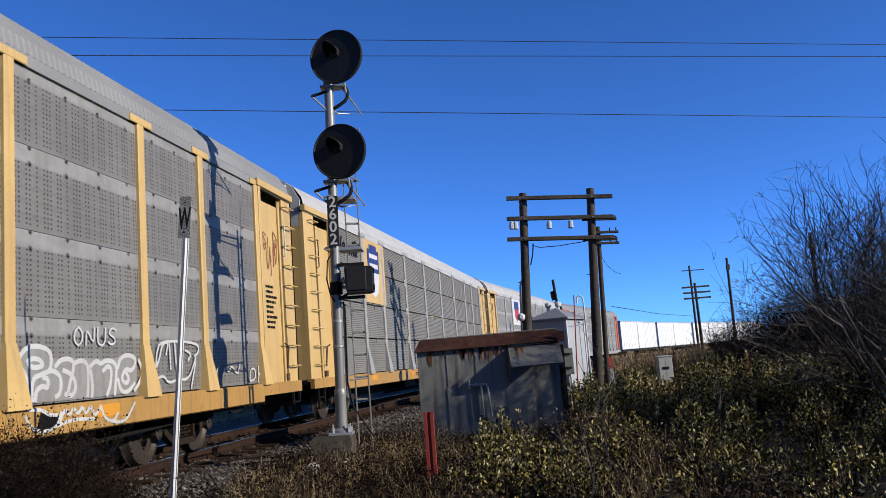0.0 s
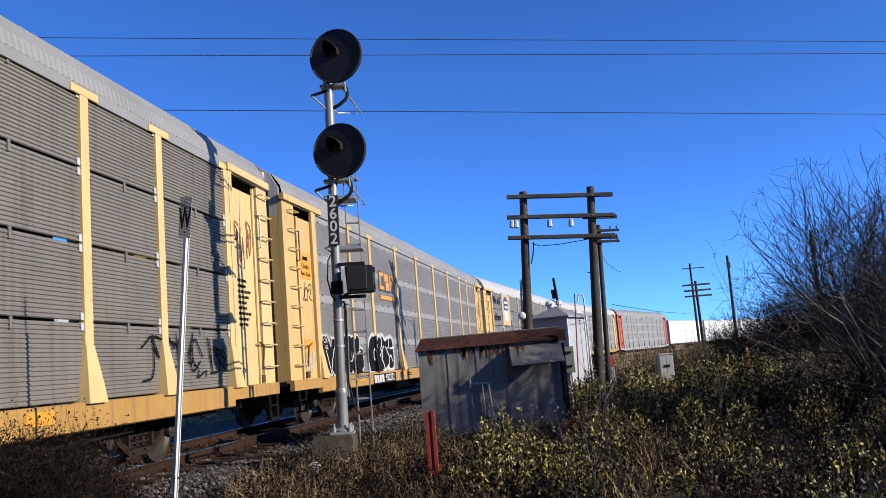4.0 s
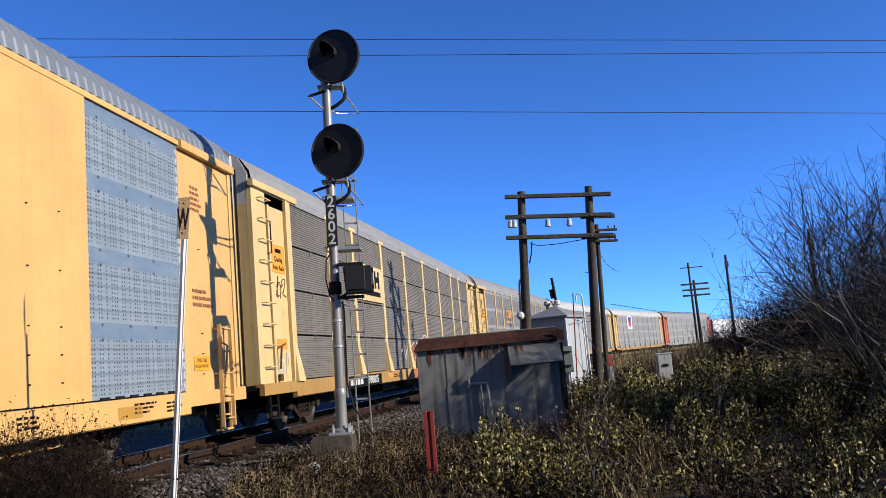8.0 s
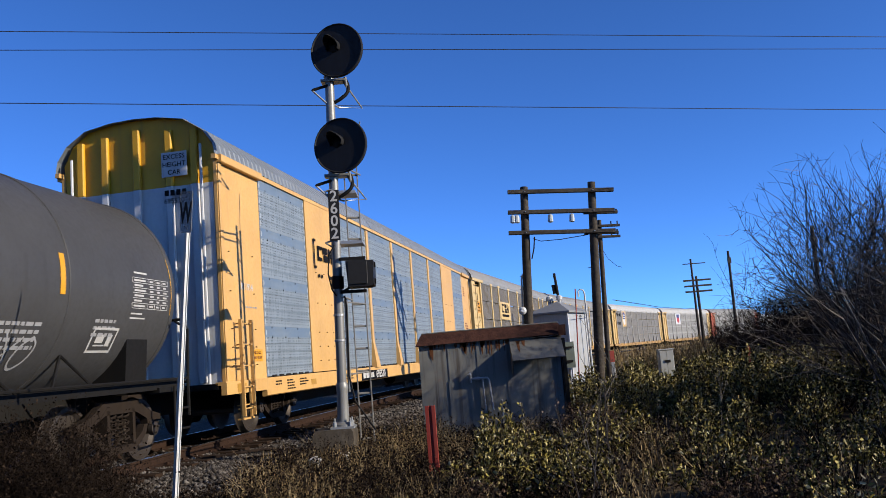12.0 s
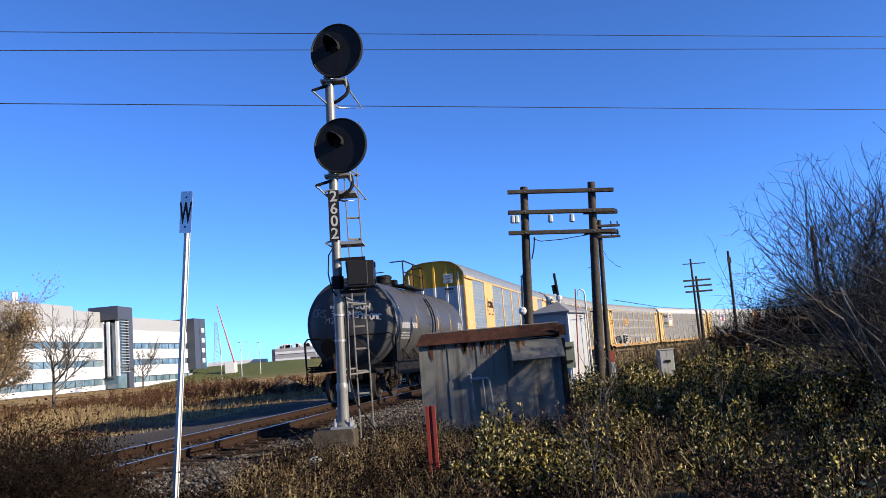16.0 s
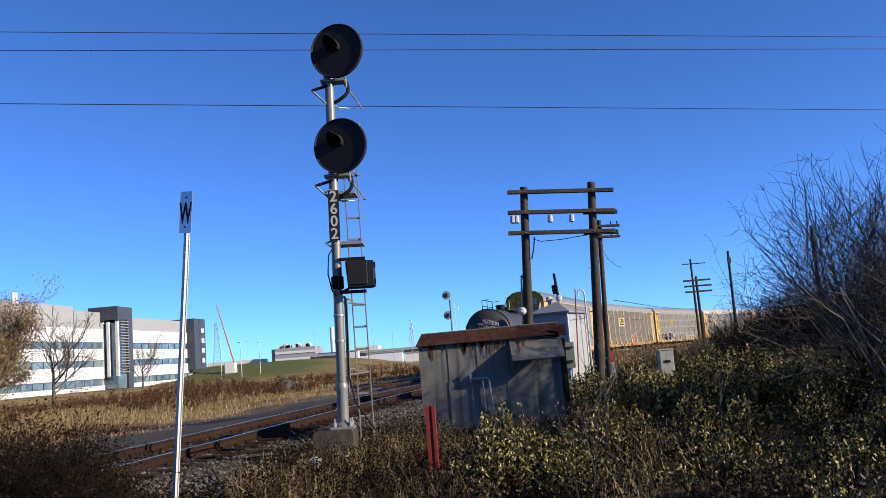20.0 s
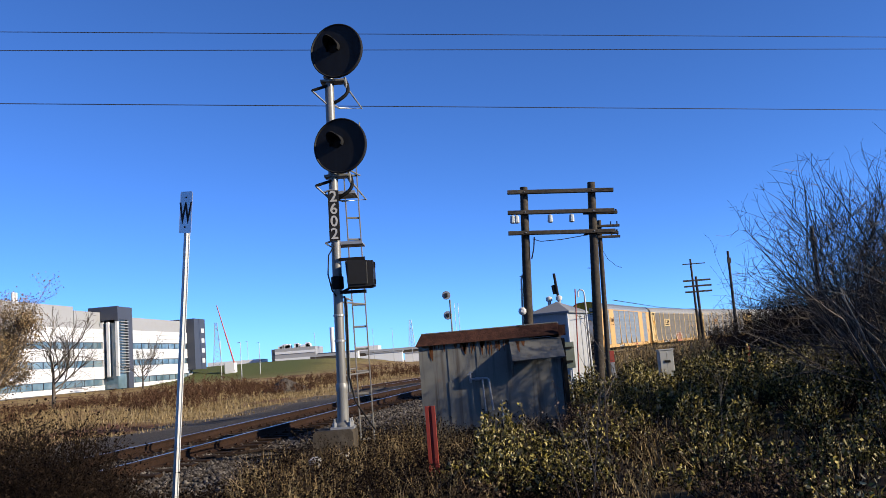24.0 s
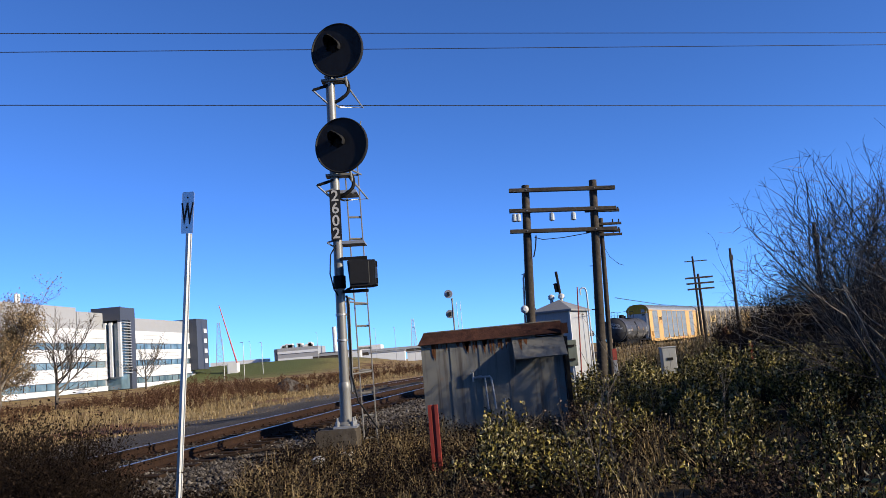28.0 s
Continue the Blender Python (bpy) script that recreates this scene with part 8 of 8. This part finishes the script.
def bush_density(x, y):
    """Where the leafy bushes grow: from the shed to the thicket."""
    edge = np.where(y < 9.6, -0.30, np.where(y < 11.0, 0.55, np.where(y < 15.2, 1.75, np.where(y < 26, 2.9, 5.2 + 0.06 * (y - 26)))))
    hollow = 1 - np.exp(-((x - 2.6) / 0.75) ** 2 - ((y - 11.3) / 1.9) ** 2) - 0.9 * np.exp(-((x - 1.45) / 0.42) ** 2 - ((y - 7.6) / 1.1) ** 2) - 0.8 * np.exp(-((x - 2.6) / 0.55) ** 2 - ((y - 7.0) / 0.7) ** 2)
    return np.clip(hollow, 0, 1) * smooth01(edge - 0.5, edge + 0.5, x) * smooth01(3.0, 4.4, y) * (1 - smooth01(38, 44, y))


def bush_height(x, y):
    """How high the bushes stand: low in front, a full clump beside the shed, a level hedge further off."""
    low = 0.40 + 0.46 * smooth01(9.5, 16, y)
    clump = 0.62 * np.exp(-((x - 0.75) / 0.60) ** 2 - ((y - 9.3) / 1.1) ** 2)
    rise = 0.30 * np.exp(-((x - 2.45) / 0.55) ** 2 - ((y - 8.9) / 0.6) ** 2)
    return low + clump + rise


spots = []
for k in range(15000):
    x, y = rs.uniform(-1.2, 18), 3.2 + 39 * rs.uniform(0, 1) ** 1.3
    if rs.uniform() > float(bush_density(x, y)) or (x > 4.5 + 0.34 * y):
        continue
    if noise.noise((x * 0.9, y * 0.9, 9.0)) < (0.10 if y < 10.5 and x > 1.5 else -0.02 if y < 14 else -0.30):
        continue
    gap = 0.52 + 0.012 * y if y < 15 else 0.78 + 0.045 * (y - 15)
    if all((x - p[0]) ** 2 + (y - p[1]) ** 2 > gap * gap for p in spots):
        spots.append((x, y))
spots = np.array(spots)
nb = len(spots)
br = rs.uniform(0.30, 0.50, nb) * (1 + 0.015 * spots[:, 1]) * (1 + 0.45 * smooth01(15, 20, spots[:, 1]))
hole = np.array([noise.noise((x * 0.60, y * 0.60, 3.0)) for x, y in spots])
bh = (bush_height(spots[:, 0], spots[:, 1]) + np.where(spots[:, 1] < 14, 0.80, 0.22) * hole + rs.uniform(-0.16, 0.20, nb)).clip(0.18, 1.35)
bh = bh * (1 - 0.40 * np.exp(-((spots[:, 0] / spots[:, 1] - 0.252) / 0.030) ** 2) * (spots[:, 1] > 13) * (spots[:, 1] < 24.2))
sz = land(spots[:, 0], spots[:, 1])
# each bush: slender stems that spread from the ground, leaves set along their upper part
cn = (np.where(spots[:, 1] < 9, np.where(spots[:, 0] > 2.0, 44, 52), np.where(spots[:, 1] < 16, 50, 50)) * (1.15 + 1.6 * hole.clip(-0.5, 0.4))).astype(int).clip(2, 66)
own = np.repeat(np.arange(nb), cn)
m = len(own)
ang, out_ = rs.uniform(0, 2 * math.pi, m), br[own] * rs.uniform(0.0, 1.1, m) ** 0.6
p0 = np.stack([spots[own, 0] + 0.3 * out_ * np.cos(ang), spots[own, 1] + 0.3 * out_ * np.sin(ang), sz[own]], -1)
p1 = np.stack([spots[own, 0] + out_ * np.cos(ang), spots[own, 1] + out_ * np.sin(ang), sz[own] + bh[own] * rs.uniform(0.72, 1.12, m) * (1 - 0.45 * (out_ / br[own]) ** 2)], -1)
bow = np.stack([np.cos(ang), np.sin(ang), 0.2 + 0 * ang], -1) * (0.10 * bh[own])[:, None]
NL = 15
f = np.linspace(0.48, 1.0, NL)[None, :, None] + rs.uniform(-0.02, 0.02, (m, NL, 1))
seat_ = p0[:, None] * (1 - f) + p1[:, None] * f + bow[:, None] * (4 * f * (1 - f))
grow = (p1 - p0) / np.linalg.norm(p1 - p0, axis=1)[:, None]
d = rs.normal(0, 1, (m, NL, 3)) * 0.8 + grow[:, None] * (0.35 + 0.6 * f)
d /= np.linalg.norm(d, axis=2)[:, :, None]
far_ = np.repeat(0.026 + 0.0024 * spots[own, 1], NL)[:, None]
v, q = leaf_quads(seat_.reshape(-1, 3), d.reshape(-1, 3), far_, rs, 0.25, 0.9)
soup("leafy_bushes", v, q, LEAF_GREEN, "stuff", "olive-green leafy bushes, some leaves coloured pale as if sunlit", "bushes")
mid = (p0 + p1) / 2 + bow
q_ = np.cross(p1 - p0, rs.normal(0, 1, p0.shape))
q_ /= np.linalg.norm(q_, axis=1)[:, None]
v = np.stack([p0 - q_ * 0.006, p0 + q_ * 0.006, mid + q_ * 0.004, mid - q_ * 0.004, p1 + q_ * 0.002, p1 - q_ * 0.002], 1).reshape(-1, 3)
k = np.arange(m)[:, None] * 6
# stems in the dark twig colour, which deepens the shade inside the bushes
soup("bush_stems", v, np.concatenate([k + np.array([[0, 1, 2, 3]]), k + np.array([[3, 2, 4, 5]])]), TWIG_DARK, "stuff", "thin stems inside the leafy bushes, coloured dark for the shade there", "stems")

# dead weeds in the foreground and along the line
N = 62000
wx, wy = rs.uniform(-6, 4.5, N), 4.2 + 12 * rs.uniform(0, 1, N) ** 1.3
d = from_track(wx, wy)
clear = np.exp(-(((wx + 4.2) / 1.7) ** 2 + ((wy - 13.0) / 2.8) ** 2))
keep = (d > 2.9) & (rs.uniform(0, 1, N) > 0.97 * clear) & (rs.uniform(0, 1, N) > 0.95 * smooth01(-0.4, 0.4, wx) * smooth01(0.0, 0.4, bush_density(wx, wy)))
wx, wy = wx[keep], wy[keep]
tall = 0.30 + 0.22 * (np.sin(wx * 2.3 + wy) * np.sin(wy * 1.7 - wx)).clip(0, 1) + 0.10 * smooth01(-2.6, -3.6, wx) * (1 - smooth01(9, 10.5, wy))
tall = tall * np.where((wx / wy > -0.40) & (wx / wy < -0.26) & (wy > 6.0), 0.35, 1.0)
v, q = blades(np.stack([wx, wy, land(wx, wy)], -1), tall[:, None], 0.0045, rs, 0.6)
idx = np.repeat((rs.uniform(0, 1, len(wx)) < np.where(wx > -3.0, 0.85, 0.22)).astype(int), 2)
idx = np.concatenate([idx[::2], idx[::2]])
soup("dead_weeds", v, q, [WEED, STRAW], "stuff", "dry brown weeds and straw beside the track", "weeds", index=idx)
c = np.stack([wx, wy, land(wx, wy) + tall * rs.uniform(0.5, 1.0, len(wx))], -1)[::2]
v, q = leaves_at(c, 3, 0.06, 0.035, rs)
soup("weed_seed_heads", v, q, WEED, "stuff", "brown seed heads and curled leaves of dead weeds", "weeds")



def sticks(p0, p1, w, rs):
    """Thin tapering flat sticks from p0 to p1, two crossed quads each."""
    d = p1 - p0
    q = np.cross(d, rs.normal(0, 1, d.shape))
    q /= np.linalg.norm(q, axis=1)[:, None] + 1e-9
    q2 = np.cross(d, q)
    q2 /= np.linalg.norm(q2, axis=1)[:, None] + 1e-9
    v = np.stack([p0 - q * w, p0 + q * w, p1 + q * w * 0.3, p1 - q * w * 0.3, p0 - q2 * w, p0 + q2 * w, p1 + q2 * w * 0.3, p1 - q2 * w * 0.3], 1)
    return v.reshape(-1, 3), np.arange(8 * len(p0)).reshape(-1, 4)


def weed_plants(x, y, h, rs, w=0.004, side=9, leaf=0.03):
    """Branching dead weeds: a stem, side shoots and curled leaves."""
    n = len(x)
    base = np.stack([x, y, land(x, y) - 0.02], -1)
    tip = base + np.stack([rs.normal(0, 0.16, n) * h, rs.normal(0, 0.16, n) * h, h], -1)
    f = rs.uniform(0.25, 0.95, (n, side, 1))
    st = (base[:, None] + (tip - base)[:, None] * f).reshape(-1, 3)
    out = rs.normal(0, 1, (n * side, 3))
    out[:, 2] = abs(out[:, 2]) + 0.5
    out /= np.linalg.norm(out, axis=1)[:, None]
    ln = (np.repeat(h, side)[:, None] * rs.uniform(0.15, 0.42, (n * side, 1)))
    en = st + out * ln
    v1, q1 = sticks(base, tip, w, rs)
    v2, q2 = sticks(st, en, w * 0.6, rs)
    v3, q3 = leaves_at(np.concatenate([en, (st + en) / 2]), 2, 0.02, leaf, rs)
    v = np.concatenate([v1, v2, v3])
    q = np.concatenate([q1, q2 + len(v1), q3 + len(v1) + len(v2)])
    return v, q


# dark bushy weeds before the rails, at the near left and round the footing
N = 1500
wx = np.concatenate([rs.uniform(-6.0, -2.6, 900), rs.uniform(-2.4, 1.2, 600)])
wy = np.concatenate([rs.uniform(5.6, 9.6, 900), rs.uniform(6.0, 12.6, 600)])
d = from_track(wx, wy)
hh = np.where(np.arange(N) < 900, rs.uniform(0.35, 0.78, N) * smooth01(1.6, 3.4, d + 0.4), rs.uniform(0.2, 0.5, N))
hh = hh * np.where((wx / wy > -0.40) & (wx / wy < -0.26), 0.4, 1.0)
keep = (d > 2.3) & (rs.uniform(0, 1, N) > 0.8 * np.exp(-(((wx + 4.0) / 1.6) ** 2 + ((wy - 12.6) / 3.0) ** 2)))
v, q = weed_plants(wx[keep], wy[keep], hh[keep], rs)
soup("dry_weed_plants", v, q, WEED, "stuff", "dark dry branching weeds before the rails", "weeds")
# a tall dark clump of bushy weeds at the near left
N = 310
wy = rs.uniform(5.9, 8.2, N)
wx = -wy * rs.uniform(0.375, 0.62, N)
d = from_track(wx, wy)
hh = rs.uniform(0.65, 1.18, N) * (0.50 + 0.50 * smooth01(-0.37, -0.45, wx / wy))
keep = d > 1.95
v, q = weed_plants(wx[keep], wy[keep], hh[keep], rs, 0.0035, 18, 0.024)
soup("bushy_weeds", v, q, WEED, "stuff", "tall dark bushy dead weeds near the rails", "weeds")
# a few tall pale stems among the bushes
wx = np.array([1.02, 1.10, 1.22, 1.35, 1.16, 1.48, 2.2, 3.1, 0.75, 4.4])
wy = np.array([7.2, 7.6, 7.4, 7.9, 8.3, 8.0, 9.5, 10.2, 9.8, 9.0])
v, q = weed_plants(wx, wy, np.array([1.10, 1.25, 1.05, 1.2, 1.4, 0.9, 1.0, 1.1, 0.9, 1.0]), rs, 0.007, 8, 0.03)
soup("pale_stems", v, q, TWIG, "stuff", "tall pale bare stems among the bushes", "stems")
# brown twiggy weeds in the gaps between the bushes and round the pole foot
wy = np.concatenate([rs.uniform(10.6, 13.6, 70), rs.uniform(6.2, 8.2, 45), rs.uniform(6.6, 8.6, 50)])
wx = wy * np.concatenate([rs.uniform(0.125, 0.185, 70), rs.uniform(0.27, 0.40, 45), rs.uniform(-0.02, 0.05, 50)])
hh = np.concatenate([rs.uniform(0.4, 0.8, 70), rs.uniform(0.25, 0.5, 45), rs.uniform(0.25, 0.45, 50)])
v, q = weed_plants(wx, wy, hh, rs, 0.004, 14, 0.028)
soup("brown_weeds", v, q, BROWN_WEED, "stuff", "brown twiggy dead weeds among the bushes", "weeds")
# tall dry grass between the hedge and the train
wy = rs.uniform(28, 38, 2600)
wx = wy * rs.uniform(0.185, 0.30, 2600)
keep = from_track(wx, wy) > 3.4
wx, wy = wx[keep], wy[keep]
v, q = blades(np.stack([wx, wy, land(wx, wy)], -1), np.full((len(wx), 1), 1.25), 0.010, rs, 0.4)
soup("tall_dry_grass", v, q, STRAW, "stuff", "tall tan dry grass between hedge and train", "grass")
# grass and scrub across the track
N = 110000
t_ = rs.uniform(0, 1, N)
wx = rs.uniform(-60, 8, N)
wy = 14 + 110 * t_ ** 1.5
d = from_track(wx, wy)
keep = (d < -6.4) & (d > -45)
wx, wy, d = wx[keep], wy[keep], d[keep]
tall = 0.10 + 0.26 * smooth01(-7, -11, d) * rs.uniform(0.2, 1, len(d))
v, q = blades(np.stack([wx, wy, land(wx, wy)], -1), tall[:, None], 0.011, rs, 0.9)
soup("dry_grass", v, q, STRAW, "stuff", "tan dry grass across the track", "grass")
N = 7000
wx, wy = rs.uniform(-50, 2, N), 22 + 85 * rs.uniform(0, 1, N) ** 1.3
d = from_track(wx, wy)
lm = np.array([noise.noise((x * 0.10, y * 0.10, 7.0)) for x, y in zip(wx, wy)])
keep = (d < -12.5 - 1.5 * lm) & (d > -34) & (lm > -0.05)
wx, wy, lm = wx[keep], wy[keep], lm[keep]
v, q = weed_plants(wx, wy, (0.45 + 1.5 * lm.clip(0, 0.6)) * rs.uniform(0.7, 1.25, len(wx)), rs, 0.010, 12, 0.075)
soup("russet_scrub", v, q, RUSSET, "stuff", "russet-brown scrub before the offices", "scrub")

# half-bare trees before the offices
def autumn_tree(at, h, seed, leafy):
    rs_ = np.random.default_rng(seed)
    z = float(land([at[0]], [at[1]])[0])
    tr = thing("tree", "small autumn tree with thin tan leaves" if leafy else "small leafless tree in front of the offices", "tree", Matrix.Translation((at[0], at[1], z)))
    lines = []
    for k in range(7):
        a = rs_.uniform(0, 6.28)
        shoots((0, 0, h * (0.2 + 0.06 * k)), np.array([0.9 * math.cos(a), 0.9 * math.sin(a), 0.55]), rs_, 3, lines, h * (0.5 if leafy else 0.62), 0.014 * h)
    tg, cg = Geo(), Geo()
    tg.tube([(0, 0, -0.1), (0.05, 0, h * 0.3), (0.0, 0.05, h * 0.6)], 0.03 * h, 8, 0.014 * h)
    tips = []
    for pts, r0, r1, dep in lines:
        cg.tube(pts, max(r0, 0.011), 4, max(r1, 0.007), cap=False)
        tips += pts[2:]
    part("trunk", tg, TWIG, tr)
    crown = part("crown", cg, TWIG, tr)
    if leafy:
        v_, q_ = leaves_at(np.array(tips), 7, 0.26, 0.12, rs_)
        ob = soup("leaves", v_, q_, LEAF_TAN, "", "thin tan autumn leaves", parent=crown)


autumn_tree((-33.5, 62, 0), 7.0, 1, True)
autumn_tree((-36.0, 66, 0), 6.2, 2, True)
autumn_tree((-31.6, 67, 0), 5.8, 3, False)
autumn_tree((-53.0, 145, 0), 6.0, 4, False)

# dead branches lying on the gravel by the footing
rb = np.random.default_rng(31)
for (x0, y0), (x1, y1), r in (((-4.3, 14.1), (-2.4, 14.9), 0.030), ((-4.0, 14.9), (-2.6, 14.3), 0.022), ((-3.6, 13.9), (-2.2, 14.0), 0.020), ((-3.9, 14.5), (-3.0, 15.2), 0.016), ((-2.9, 13.5), (-1.9, 13.1), 0.018)):
    t_ = np.linspace(0, 1, 7)
    xs_, ys_ = x0 + (x1 - x0) * t_ + rb.normal(0, 0.03, 7), y0 + (y1 - y0) * t_ + rb.normal(0, 0.03, 7)
    zs_ = land(xs_, ys_) + r + 0.05 * np.sin(3.1 * t_)
    br_ = thing("fallen_branch", "dark dead branch lying on the track gravel", "branch", group="dead branches by the footing")
    part("stem", Geo().tube(list(zip(xs_, ys_, zs_)), r, 6, r * 0.5), TWIG_DARK, br_)
    k_ = 3
    part("side_twig", Geo().tube([(xs_[k_], ys_[k_], zs_[k_]), (xs_[k_] + 0.15, ys_[k_] + 0.2, zs_[k_] + 0.08), (xs_[k_] + 0.32, ys_[k_] + 0.3, zs_[k_] + 0.04)], r * 0.5, 5, r * 0.2), TWIG_DARK, br_)

# loose ballast on the near shoulder
N = 9000
s_ = rs.uniform(-12, 34, N)
o_ = np.where(rs.uniform(0, 1, N) < 0.8, rs.uniform(1.35, 3.6, N), rs.uniform(-2.2, 1.2, N))
px = np.interp(s_, ARC, TX) + o_ * np.cos(np.interp(s_, ARC, HEAD))
py = np.interp(s_, ARC, TY) - o_ * np.sin(np.interp(s_, ARC, HEAD))
extra = 4200
px = np.concatenate([px, -4.2 + rs.normal(0, 0.9, extra)])
py = np.concatenate([py, 13.4 + rs.normal(0, 1.2, extra)])
N += extra
base = np.array([(1, 0, 0), (0, 1, 0), (-1, 0, 0), (0, -1, 0), (0, 0, 0.8), (0, 0, -0.8)], float)
tri = np.array([(0, 1, 4), (1, 2, 4), (2, 3, 4), (3, 0, 4), (1, 0, 5), (2, 1, 5), (3, 2, 5), (0, 3, 5)])
sz = rs.uniform(0.025, 0.055, (N, 1, 1)) * rs.uniform(0.6, 1.3, (N, 6, 1))
an = rs.uniform(0, 6.28, N)
rot = np.stack([np.stack([np.cos(an), -np.sin(an), 0 * an], -1), np.stack([np.sin(an), np.cos(an), 0 * an], -1), np.stack([0 * an, 0 * an, 0 * an + 1], -1)], 1)
v = np.einsum("nij,nkj->nki", rot, base[None] * sz) + np.stack([px, py, land(px, py) + 0.012], -1)[:, None]
soup("ballast_stones", v.reshape(-1, 3), (tri[None] + 6 * np.arange(N)[:, None, None]).reshape(-1, 3), BALLAST, "stuff", "loose grey ballast stones on the track shoulder", "gravel", size=3)


# ---------- what moves: the train along the line, its wheels turning
MARK, SPEED, SLOWING = -82.08, 6.8294, -0.0130


def travelled(t):
    return SPEED * t + 0.5 * SLOWING * t * t


def ride_pose(mid, half):
    x0, y0, _ = on_track(mid - half)
    x1, y1, _ = on_track(mid + half)
    return pose((x0 + x1) / 2, (y0 + y1) / 2, 0, 0, 0, math.degrees(math.atan2(y1 - y0, x1 - x0)))


def motions():
    for car, offset, half in RIDES:
        walk(car, [(t, ride_pose(MARK + travelled(t) + offset, half)) for t in np.arange(0.0, 28.01, 1.0)])
    for wheel, x in WHEELS:
        walk(wheel, [(t, pose(x, 0, 0.455, 0, math.degrees(travelled(t) / 0.455), 0)) for t in np.arange(0.0, 28.01, 0.1)])


motions()
